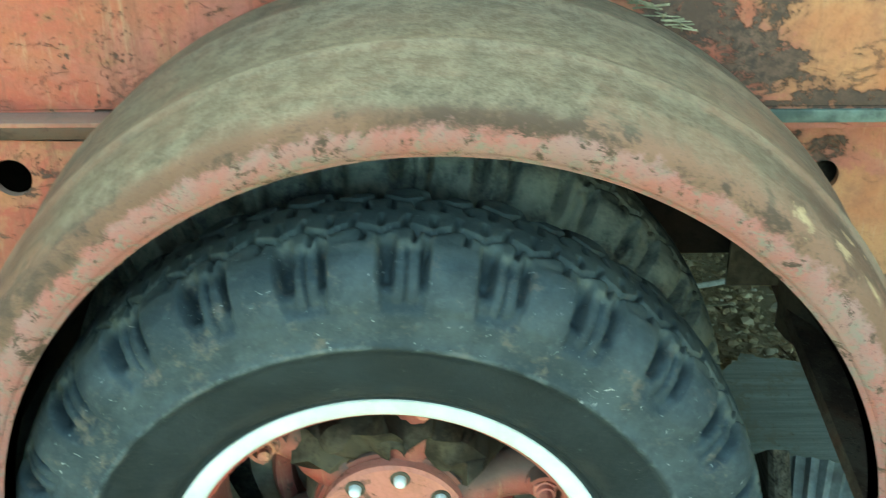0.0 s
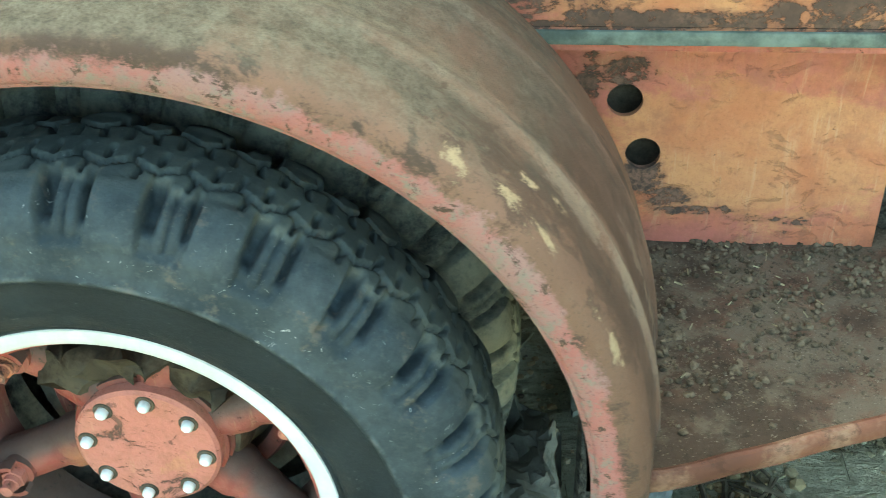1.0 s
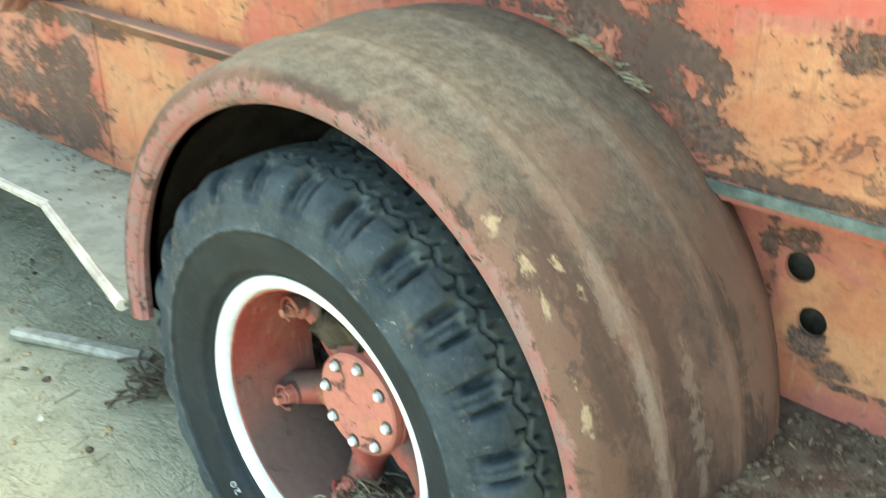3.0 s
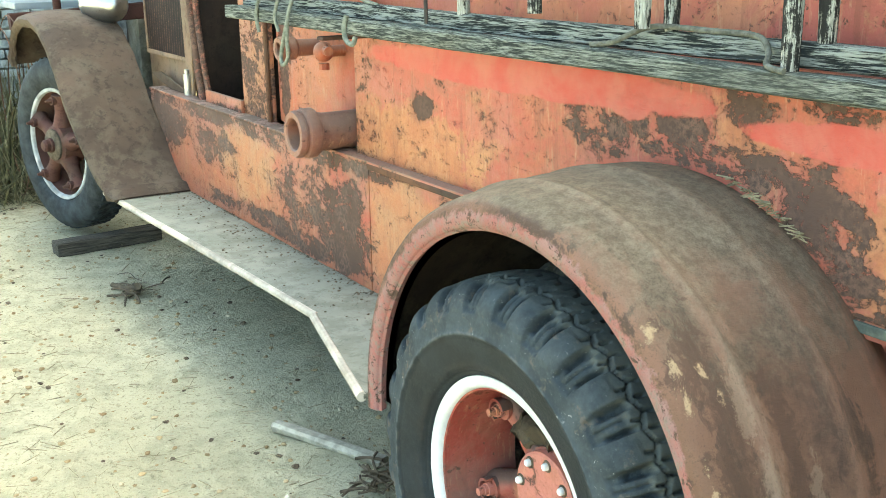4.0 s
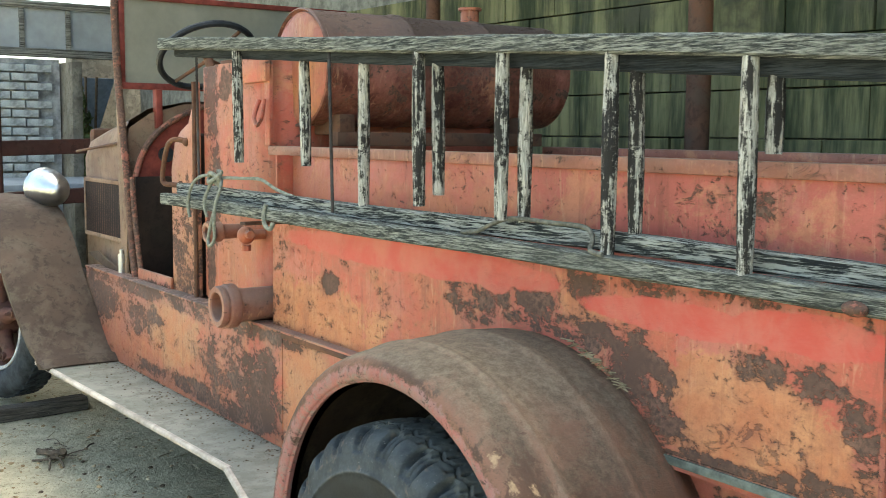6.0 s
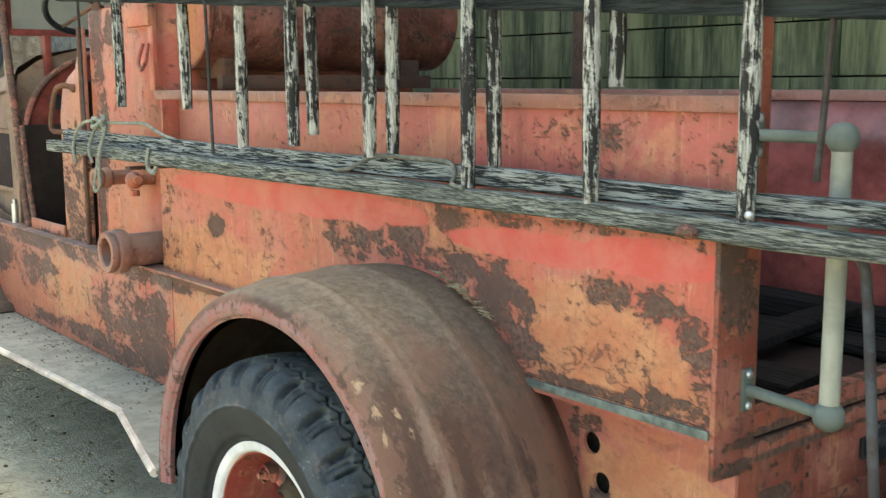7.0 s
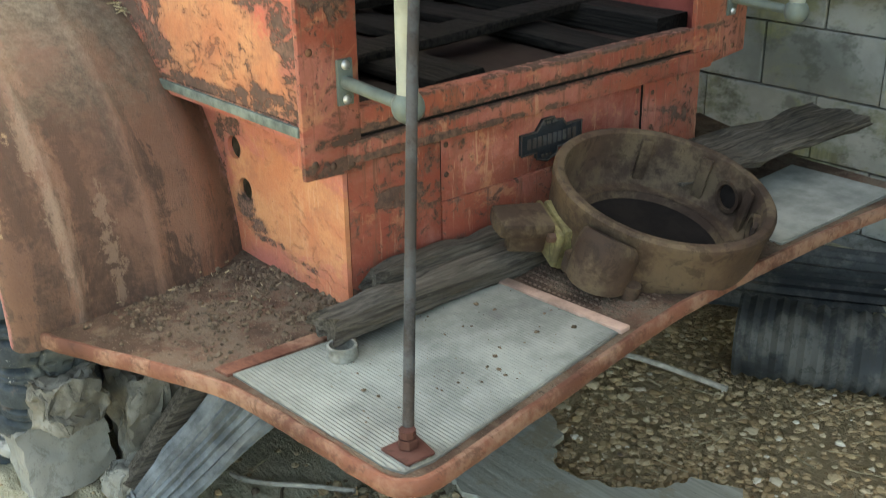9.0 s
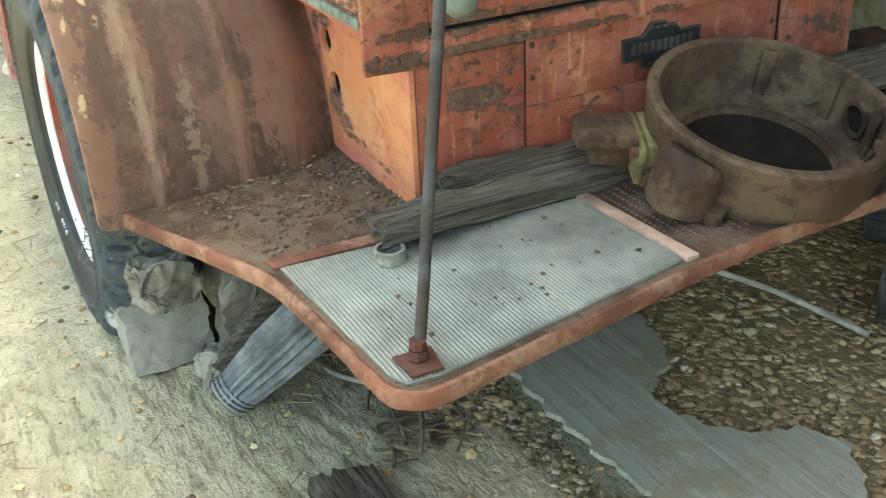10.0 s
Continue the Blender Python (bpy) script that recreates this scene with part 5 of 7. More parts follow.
part("board_edge", tube([(-3.08, 0.078, 0.54), (-2.6, 0.095, 0.54), (-2.17, 0.113, 0.54), (-1.6, 0.137, 0.54), (-1.13, 0.152, 0.54), (-1.1, 0.146, 0.54), (-0.8, 0.07, 0.54), (-0.52, 0.0, 0.54)], 0.013, 8, smooth=2), STRIP, truck, "chalky pale worn edge")
left_arc = [(FC.x + 0.598 * math.cos(radians(a)), FC.z + 0.598 * math.sin(radians(a))) for a in range(141, 180, 3)]
part("skirt", holed_plate([(-1.19, 0.55), (-1.19, 0.94)] + left_arc, [(-0.515, 0.87, 0.027)], 0.385, 0.397), PAINT_SKIRT, truck, "orange skirt with brown rust patches")
part("skirt", box(-3.32, 0.383, 0.55, -1.192, 0.395, 0.94, 0.003), PAINT_SKIRT, truck, "orange skirt with brown rust patches")
part("skirt_top", box(-3.32, 0.378, 0.94, -0.36, 0.45, 0.952, 0.004), PAINT_SKIRT, truck)


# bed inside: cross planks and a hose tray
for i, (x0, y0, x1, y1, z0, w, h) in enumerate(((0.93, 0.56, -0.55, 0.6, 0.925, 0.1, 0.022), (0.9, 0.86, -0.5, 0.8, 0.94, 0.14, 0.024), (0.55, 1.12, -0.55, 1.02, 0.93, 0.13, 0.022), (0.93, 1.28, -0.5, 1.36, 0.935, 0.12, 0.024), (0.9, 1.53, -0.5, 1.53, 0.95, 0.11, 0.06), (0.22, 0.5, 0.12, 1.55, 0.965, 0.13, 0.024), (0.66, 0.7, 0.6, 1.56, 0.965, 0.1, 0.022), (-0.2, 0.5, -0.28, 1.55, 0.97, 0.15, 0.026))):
    part("bed_plank", beam((x0, y0, z0), (x1, y1, z0 + 0.008), w, h, 0.004, i * 1.7, 0.01), BED_SHADE_WOOD, truck)
part("bed_bulkhead", box(-0.62, 0.51, 0.93, -0.6, 1.6, 1.45, 0.0), DARK_RED, truck)

# hand rails at the rear corners
def hand_rail(y, label):
    r = group_part("hand_rail", truck, label)
    tagged_child("upright", rod((1.172, y, 1.01), (1.172, y, 1.49), 0.0175, 20), PALE_PIPE, r)
    for z, zb in ((1.01, 1.02), (1.49, 1.49)):
        tagged_child("rail_ball", ball((1.172, y, z), 0.028, 16), GREY_PAINT, r)
        tagged_child("rail_arm", rod((1.0, y, zb), (1.172, y, z), 0.0115, 14, 0.0105), GREY_PAINT, r)
        tagged_child("rail_foot", slab([(y - 0.016, zb - 0.04), (y + 0.016, zb - 0.04), (y + 0.016, zb + 0.04), (y - 0.016, zb + 0.04)], 1.0, 1.007, 0.002, "x"), GREY_PAINT, r)
        for d in (-0.03, 0.03):
            tagged_child("bolt", ball((1.008, y, zb + d), 0.0085, 10, (0.7, 1, 1)), STEEL, r, "bright bolt head")


hand_rail(0.5, "grey-green pipe hand rail with ball ends")
hand_rail(1.62, "grey-green pipe hand rail with ball ends")

# maker's plate without its lettering
plate = group_part("badge", truck, "black cast badge with a stepped outline")
BADGE = [(0.942, 0.782), (0.987, 0.782), (0.987, 0.768), (1.017, 0.758), (1.049, 0.768), (1.049, 0.782), (1.122, 0.782), (1.122, 0.826), (1.075, 0.826), (1.062, 0.84), (1.042, 0.84), (1.037, 0.849), (1.007, 0.849), (0.999, 0.84), (0.987, 0.826), (0.942, 0.826)]
tagged_child("badge_plate", slab(BADGE, 0.983, 0.991, 0.0015, "x"), BLACK, plate)
tagged_child("badge_rim", tube([(0.992, y, z) for y, z in BADGE], 0.0022, 6, True, 1), BLUE_STEEL, plate)
for c, w, z, hh in ((1.032, 0.15, 0.804, 0.011), (1.021, 0.05, 0.84, 0.003), (1.017, 0.035, 0.771, 0.003)):
    n = 10 if w > 0.1 else 3
    for i in range(n):
        y = c - w / 2 + w * (i + 0.5) / n
        tagged_child("badge_bar", slab([(y - w / n * 0.32, z - hh), (y + w / n * 0.32, z - hh), (y + w / n * 0.32, z + hh), (y - w / n * 0.32, z + hh)], 0.991, 0.993, 0.0, "x"), BLUE_STEEL, plate)
part("bracket_knob", bm_join(ball((0.956, 0.372, 1.322), 0.02, 10, (1.3, 1, 0.7)), rod((0.956, 0.372, 1.322), (0.956, 0.42, 1.322), 0.01)), LIP, truck)
for x in (-1.2,):
    part("ladder_bracket", bm_join(box(x - 0.02, 0.25, 1.308, x + 0.02, 0.42, 1.318, 0.002)), RUST, truck)
part("ladder_arm", tube([(1.0, 0.5, 1.305), (1.12, 0.48, 1.305), (1.22, 0.46, 1.305), (1.25, 0.45, 1.29), (1.262, 0.445, 1.24), (1.3, 0.405, 1.1), (1.4, 0.3, 0.66), (1.419, 0.28, 0.6)], 0.0088, 12), BLUE_STEEL, truck, "dark steel rod bracing the ladder bracket to the step")

# front wheel, steered towards the open side
def front_wheel():
    w = group_part("front_wheel", truck, "spoked front wheel turned outwards")
    m = pose(-3.93, 0.06, 0.628, 0, 0, 15)
    def sub(name, bm, mat, label=""):
        return tagged_child(name, moved(bm, m), mat, w, label)
    tyre = [(0.272, 0.04), (0.285, 0.016), (0.31, 0.004), (0.345, -0.002), (0.385, 0.004), (0.41, 0.016), (0.422, 0.035), (0.424, 0.09), (0.422, 0.15), (0.41, 0.17), (0.37, 0.185), (0.31, 0.18), (0.272, 0.15)]
    sub("tyre", lathe(tyre, (0, 0, 0), "y", 72), RUBBER_FRONT, "worn black tyre")
    tagged(sub("tread", bm_join(*[lug(a, a + 0.07, a + 0.03, a + 0.1, y0, y0 + 0.045, 0.415, 0.428, (0, 0)) for y0 in (0.03, 0.075, 0.12) for a in (2 * math.pi * i / 52 for i in range(52))]), RUBBER_FRONT, "worn tread lugs"), kind="stuff")
    sub("rim", lathe([(0.274, 0.03), (0.279, 0.022), (0.276, 0.016), (0.262, 0.018), (0.258, 0.024), (0.256, 0.032), (0.262, 0.036)], (0, 0, 0), "y", 64, closed_profile=True), RIM_OLD, "greyish white worn rim ring")
    sub("rim_well", lathe([(0.262, 0.034), (0.257, 0.034), (0.244, 0.1), (0.244, 0.14), (0.25, 0.14), (0.25, 0.1)], (0, 0, 0), "y", 64, closed_profile=True), HUB_DULL)
    sub("hub", lathe([(0.0, -0.002), (0.075, 0.0), (0.095, 0.012), (0.1, 0.03), (0.1, 0.12), (0.0, 0.12)], (0, 0, 0), "y", 32), HUB_DULL)
    sub("hub_plate", lathe([(0.0, -0.014), (0.07, -0.014), (0.078, -0.008), (0.078, 0.002)], (0, 0, 0), "y", 32), GREASE, "dark round hub plate")
    sub("hub_cap", lathe([(0.0, -0.06), (0.022, -0.058), (0.03, -0.048), (0.03, -0.03), (0.036, -0.026), (0.036, -0.012)], (0, 0, 0), "y", 24), HUB_DULL, "rusted hub cap")
    for i in range(5):
        a = radians(72 * i + 12)
        d = Vector((math.cos(a), 0, math.sin(a)))
        back = Vector((0, 1, 0))
        sub("spoke", tube([d * 0.075 + back * 0.05, d * 0.15 + back * 0.05, d * 0.19 + back * 0.05, d * 0.245 + back * 0.05], [0.052, 0.048, 0.042, 0.037, 0.034, 0.033, 0.033, 0.034, 0.035, 0.037, 0.04, 0.044, 0.048], 12), HUB_DULL)
        sub("spoke_stud", bm_join(rod(d * 0.22 + back * 0.03, d * 0.22 - back * 0.004, 0.022, 10), rod(d * 0.22 - back * 0.004, d * 0.22 - back * 0.034, 0.014, 8, 0.005)), HUB_DULL)
    sub("brake_drum", rod((0, 0.13, 0), (0, 0.2, 0), 0.2, 32), INNER_SHADE)


RUBBER_FRONT = plain("front_tyre_rubber", (0.032, 0.037, 0.04), 0.7, vary=0.5, scale=18)
HUB_DULL = rusty("dull_red_iron", (0.075, 0.035, 0.028), (0.13, 0.058, 0.045), dust=0.3)
RIM_OLD = plain("old_rim_paint", (0.36, 0.36, 0.35), 0.6, vary=0.4)
front_wheel()


def swept_fender():
    """The front fender: an arc over the wheel that runs down into the running board."""
    spine = [(-4.47, 0.98), (-4.45, 1.07), (-4.39, 1.15), (-4.27, 1.215), (-4.1, 1.25), (-3.9, 1.255), (-3.72, 1.225), (-3.56, 1.15), (-3.42, 1.045), (-3.29, 0.91), (-3.17, 0.77), (-3.06, 0.655), (-2.96, 0.585), (-2.86, 0.556)]
    pts = [Vector((x, 0, z)) for x, z in spine]
    bm = bmesh.new()
    rows = []
    for i, p in enumerate(pts):
        d = (pts[min(i + 1, len(pts) - 1)] - pts[max(i - 1, 0)]).normalized()
        n = Vector((-d.z, 0, d.x))
        if n.z < 0:
            n = -n
        prof = [(0.02, -0.05), (0.0, -0.04), (-0.004, -0.018), (0.01, -0.004), (0.05, 0.008), (0.13, 0.014), (0.17, 0.014), (0.24, 0.008), (0.31, 0.0), (0.365, -0.006)]
        flat = max(0.0, min(1.0, (i - 9) / 4))
        row = [bm.verts.new(p + Vector((0, y + 0.06 * flat, 0)) + n * (h * (1 - 0.75 * flat))) for y, h in prof]
        row += [bm.verts.new(p + Vector((0, y + 0.06 * flat + (0.006 if y < 0.02 else 0), 0)) + n * (h * (1 - 0.75 * flat) - 0.006)) for y, h in prof[::-1]]
        rows.append(row)
    m = len(rows[0])
    for a, b in zip(rows, rows[1:]):
        for k in range(m):
            bm.faces.new((a[k], a[(k + 1) % m], b[(k + 1) % m], b[k]))
    bm.faces.new(rows[0]), bm.faces.new(rows[-1][::-1])
    bmesh.ops.recalc_face_normals(bm, faces=bm.faces)
    bmesh.ops.subdivide_edges(bm, edges=[e for e in bm.edges if abs((e.verts[0].co - e.verts[1].co).y) < 0.03], cuts=1, smooth=1.0)
    return bm


part("front_fender", swept_fender(), FENDER_FRONT, truck, "brown rusted front fender sweeping down to the running board")
part("fender_brace", slab([(-3.45, 1.0), (-3.3, 1.02), (-2.98, 0.97), (-2.98, 0.95), (-3.1, 0.94)], 0.43, 0.436, 0.002, "y"), FENDER_FRONT, truck)
part("frame_rail", box(-4.6, 0.62, 0.62, 0.92, 0.7, 0.8, 0.005), INNER_SHADE, truck)
part("front_axle", rod((-3.93, 0.2, 0.62), (-3.93, 1.9, 0.62), 0.04), INNER_SHADE, truck)
part("rear_axle", rod((0, 0.3, 0.467), (0, 1.8, 0.467), 0.07), INNER_SHADE, truck)
far = group_part("far_wheel", truck)
for x, z in ((0.0, 0.467), (-3.93, 0.628)):
    tagged_child("tyre", lathe(tyre_outline(1.6), (x, 0, z), "y", 48), RUBBER, far)

# hood, with a louvre panel
def hood():
    bm = bmesh.new()
    rows = []
    for x, w, top in ((-3.76, 0.49, 1.62), (-3.72, 0.53, 1.64), (-3.3, 0.565, 1.69), (-2.93, 0.595, 1.745)):
        sec = [(-w, 0.9), (-w, 1.2), (-w, top - 0.17), (-w + 0.03, top - 0.09), (-w + 0.12, top - 0.035), (-w * 0.5, top), (0, top + 0.015), (w * 0.5, top), (w - 0.12, top - 0.035), (w - 0.03, top - 0.09), (w, top - 0.17), (w, 0.9)]
        rows.append([bm.verts.new((x, 1.045 + y, z)) for y, z in sec])
    m = len(rows[0])
    for a, b in zip(rows, rows[1:]):
        for k in range(m - 1):
            bm.faces.new((a[k], a[k + 1], b[k + 1], b[k]))
    bm.faces.new(rows[0][::-1])
    bmesh.ops.recalc_face_normals(bm, faces=bm.faces)
    return bm


h = part("hood", hood(), HOOD, truck, "faded tan engine hood with a screened louvre opening")
tagged_child("louvre_recess", box(-3.52, 0.452, 1.1, -2.98, 0.478, 1.36, 0.0), INNER_SHADE, h)
for i in range(16):
    x = -3.5 + 0.033 * i
    tagged_child("louvre_bar", moved(rod((x, 0.455, 1.1), (x + 0.02, 0.455, 1.355), 0.0035, 6), Matrix.Identity(4)), RUST, h)
tagged_child("louvre_frame", bm_join(box(-3.54, 0.448, 1.355, -2.96, 0.47, 1.375, 0.003), box(-3.54, 0.448, 1.085, -2.96, 0.47, 1.105, 0.003), box(-3.54, 0.448, 1.105, -3.52, 0.47, 1.355, 0.002), box(-2.98, 0.448, 1.105, -2.96, 0.47, 1.355, 0.002)), HOOD, h)
tagged_child("hood_hinge", rod((-3.74, 0.478, 1.5), (-2.94, 0.452, 1.555), 0.007, 8), RUST, h)
part("cowl_bulkhead", slab([(0.47, 0.93), (0.455, 1.5), (0.48, 1.62), (0.58, 1.69), (0.75, 1.735), (1.045, 1.752), (1.34, 1.735), (1.51, 1.69), (1.61, 1.62), (1.635, 1.5), (1.62, 0.93)], -2.94, -2.93, 0.0, "x"), HOOD, truck)
part("radiator", box(-3.84, 0.57, 0.85, -3.76, 1.52, 1.62, 0.03), RUST, truck)
part("hood_catch", bm_join(rod((-2.93, 0.43, 0.94), (-2.93, 0.43, 1.04), 0.016, 12), rod((-2.93, 0.43, 1.04), (-2.93, 0.43, 1.06), 0.009, 12)), STEEL, truck, "chrome hood catch")

# headlamp
lamp = group_part("headlamp", truck, "silver bullet-shaped headlamp")
tagged_child("lamp_shell", lathe([(0.0, 0.02), (0.03, 0.012), (0.062, -0.025), (0.088, -0.09), (0.1, -0.17), (0.104, -0.22), (0.108, -0.225), (0.108, -0.24), (0.0, -0.24)], (-3.62, 0.34, 1.305), "x", 32), CHROME, lamp)
tagged_child("lamp_post", rod((-3.76, 0.34, 1.21), (-3.76, 0.4, 1.03), 0.018), RUST, lamp)
tagged_child("lamp_glass", lathe([(0.0, -0.262), (0.05, -0.257), (0.1, -0.242)], (-3.62, 0.34, 1.305), "x", 32), WHITE, lamp)

# cab: cowl, dash, windscreen, seat box
part("cowl_side", slab([(-2.96, 0.9), (-2.9, 0.9), (-2.86, 1.3), (-2.9, 1.6), (-2.97, 1.75), (-2.99, 1.72)], 0.44, 0.452, 0.003, "y"), HOOD, truck)
part("door_post", tube([(-2.74, 0.437, 0.9), (-2.79, 0.437, 1.05), (-2.85, 0.437, 1.4), (-2.91, 0.437, 1.68), (-2.955, 0.437, 1.9), (-2.98, 0.437, 2.2)], 0.017, 10), LIP, truck, "pinkish windscreen post")
part("door_bead", tube([(-2.32, 0.437, 0.905), (-2.55, 0.437, 0.935), (-2.66, 0.437, 0.955), (-2.71, 0.437, 1.05), (-2.76, 0.437, 1.25), (-2.78, 0.437, 1.4)], 0.012, 8), LIP, truck)
dash = slab([(0.46, 0.95), (0.46, 1.3), (0.5, 1.48), (0.58, 1.6), (0.72, 1.69), (0.9, 1.75), (1.05, 1.765), (1.2, 1.75), (1.4, 1.67), (1.55, 1.55), (1.63, 1.3), (1.63, 0.95)], -2.86, -2.85, 0.0, "x")
part("dash", dash, DARK_RED, truck, "dark red dash panel")
part("dash_trim", tube([(-2.845, 0.46, 1.0), (-2.845, 0.46, 1.3), (-2.845, 0.5, 1.48), (-2.845, 0.58, 1.6), (-2.845, 0.72, 1.69), (-2.845, 0.9, 1.75), (-2.845, 1.05, 1.765), (-2.845, 1.2, 1.75)], 0.014, 8), LIP, truck)
part("gauge", bm_join(rod((-2.85, 0.62, 1.5), (-2.83, 0.62, 1.5), 0.035, 20)), BLACK, truck)
part("cab_lower", box(-2.84, 0.46, 0.93, -2.8, 1.63, 1.4, 0.003), INNER_SHADE, truck)
part("cab_floor", box(-2.95, 0.44, 0.9, -1.98, 1.66, 0.93, 0.004), PAINT_SKIRT, truck)
part("sill_plate", box(-2.7, 0.425, 0.93, -2.3, 0.44, 1.0, 0.006), PAINT_SKIRT, truck)
part("seat_box", slab([(-2.31, 0.95), (-2.03, 0.95), (-2.03, 1.8), (-2.07, 1.72), (-2.12, 1.64), (-2.2, 1.61), (-2.27, 1.56), (-2.31, 1.45)], 0.44, 0.456, 0.004, "y"), PAINT_SEAT, truck, "tan and orange seat side panel, brown where bare")
part("seat_back", box(-2.25, 0.456, 0.95, -2.05, 1.63, 1.6, 0.03), INNER_SHADE, truck)
part("seat_box_edge", rod((-2.035, 0.43, 0.95), (-2.035, 0.43, 1.8), 0.009, 8), RUST, truck)
part("grab_handle", bm_join(tube([(-2.14, 0.45, 1.565), (-2.17, 0.405, 1.575), (-2.24, 0.4, 1.55), (-2.29, 0.4, 1.47), (-2.3, 0.4, 1.4), (-2.25, 0.42, 1.39), (-2.2, 0.45, 1.39)], 0.011, 8), ball((-2.14, 0.44, 1.565), 0.018, 10), ball((-2.2, 0.44, 1.39), 0.018, 10)), RUST, truck, "rusted curved grab handle")
wind = group_part("windscreen", truck, "dusty windscreen in a red frame")
tagged_child("screen_frame", bm_join(box(-2.99, 0.452, 1.8, -2.96, 1.65, 1.83, 0.004), box(-2.99, 0.452, 2.21, -2.96, 1.65, 2.235, 0.004), box(-2.985, 0.455, 1.83, -2.965, 0.48, 2.21, 0.003), box(-2.985, 1.63, 1.83, -2.965, 1.65, 2.21, 0.003)), DARK_RED, wind)
tagged_child("pane", box(-2.979, 0.48, 1.83, -2.973, 1.63, 2.21, 0.0), DUSTY_GLASS, wind)
tagged_child("screen_stay", box(-2.95, 0.6, 1.62, -2.9, 0.63, 1.8, 0.004), DARK_RED, wind)
steer = group_part("steering_wheel", truck, "black four-spoke steering wheel")
sm = pose(-2.44, 0.66, 1.93, 0, -38, 0)
tagged_child("wheel_ring", moved(lathe([(0.205 + 0.014 * math.cos(a), 0.014 * math.sin(a)) for a in (math.pi * k / 4 for k in range(8))], (0, 0, 0), "z", 40, closed_profile=True), sm), BLACK, steer)
tagged_child("wheel_spokes", moved(bm_join(*[rod((0, 0, -0.02), (0.2 * math.cos(a), 0.2 * math.sin(a), 0), 0.008, 8) for a in (math.pi / 2 * k + 0.5 for k in range(4))]), sm), RUST, steer)
tagged_child("wheel_column", moved(rod((0, 0, 0.02), (0, 0, -0.75), 0.02), sm), RUST, steer)

# pump column with its fittings
def rounded_rect(x0, y0, x1, y1, r, n=6):
    out = []
    for cx, cy, a0 in ((x1 - r, y1 - r, 0), (x0 + r, y1 - r, 90), (x0 + r, y0 + r, 180), (x1 - r, y0 + r, 270)):
        out += [(cx + r * math.cos(radians(a0 + 90 * k / n)), cy + r * math.sin(radians(a0 + 90 * k / n))) for k in range(n + 1)]
    return out


part("column_flank", box(-2.026, 0.464, 0.952, -1.84, 0.62, 1.858, 0.012), PAINT_PUMP, truck)
part("pump_column", slab(rounded_rect(-2.02, 0.46, -1.4, 1.64, 0.15, 10), 0.95, 1.86, 0.0), PAINT_PUMP, truck, "faded red pump housing flaking to brown")
part("column_cap", slab(rounded_rect(-2.0, 0.48, -1.42, 1.62, 0.14, 8), 1.86, 1.875, 0.0), RUST, truck)
part("latch_post", bm_join(box(-1.46, 0.455, 1.56, -1.42, 0.47, 1.9, 0.004), box(-1.62, 0.44, 1.78, -1.42, 0.47, 1.87, 0.008), tube([(-1.47, 0.44, 1.72), (-1.47, 0.42, 1.66), (-1.45, 0.42, 1.63), (-1.43, 0.43, 1.66), (-1.43, 0.44, 1.72)], 0.008, 8)), PAINT_PUMP, truck)
suction = group_part("suction_inlet", truck, "rusted suction pipe with an open coupling")
tagged_child("pipe", rod((-1.43, 0.33, 1.01), (-1.43, 0.9, 1.01), 0.058, 32), PIPE_RUST, suction)
tagged_child("coupling", lathe([(0.048, 0.46), (0.048, 0.258), (0.052, 0.253), (0.068, 0.253), (0.072, 0.26), (0.072, 0.272), (0.067, 0.276), (0.067, 0.281), (0.075, 0.285), (0.077, 0.29), (0.077, 0.316), (0.074, 0.321), (0.062, 0.324), (0.06, 0.345)], (-1.43, 0, 1.01), "y", 40), PIPE_RUST, suction)
tagged_child("pipe_throat", lathe([(0.0, 0.37), (0.046, 0.37)], (-1.43, 0, 1.01), "y", 24), INNER_SHADE, suction)
valve = group_part("discharge_valve", truck, "small rusted discharge outlet with a red valve")
tagged_child("outlet", lathe([(0.02, 0.42), (0.02, 0.325), (0.024, 0.32), (0.036, 0.32), (0.039, 0.33), (0.039, 0.345), (0.033, 0.35), (0.037, 0.36), (0.037, 0.375), (0.028, 0.385), (0.026, 0.47)], (-1.67, 0, 1.245), "y", 28), PIPE_RUST, valve)
tagged_child("valve_body", bm_join(ball((-1.5, 0.4, 1.245), 0.032, 14), rod((-1.5, 0.4, 1.21), (-1.5, 0.4, 1.19), 0.018, 8), rod((-1.5, 0.4, 1.245), (-1.5, 0.47, 1.245), 0.018), rod((-1.56, 0.41, 1.25), (-1.44, 0.39, 1.25), 0.014)), PAINT_PUMP, valve)

# water drum across the truck
drum = group_part("water_drum", truck, "red and orange water drum with a rusty end")
tagged_child("drum_shell", lathe([(0.0, 0.545), (0.17, 0.55), (0.192, 0.56), (0.2, 0.548), (0.205, 0.552), (0.205, 0.565), (0.2, 0.57), (0.2, 0.9), (0.206, 0.91), (0.206, 0.93), (0.2, 0.94), (0.2, 1.25), (0.206, 1.26), (0.206, 1.28), (0.2, 1.29), (0.2, 1.62), (0.0, 1.62)], (-1.38, 0, 1.83), "y", 48), DRUM, drum)
tagged_child("drum_head", lathe([(0.0, 0.541), (0.168, 0.546), (0.19, 0.556)], (-1.38, 0, 1.83), "y", 40), DRUM_END, drum, "orange and rust drum end")
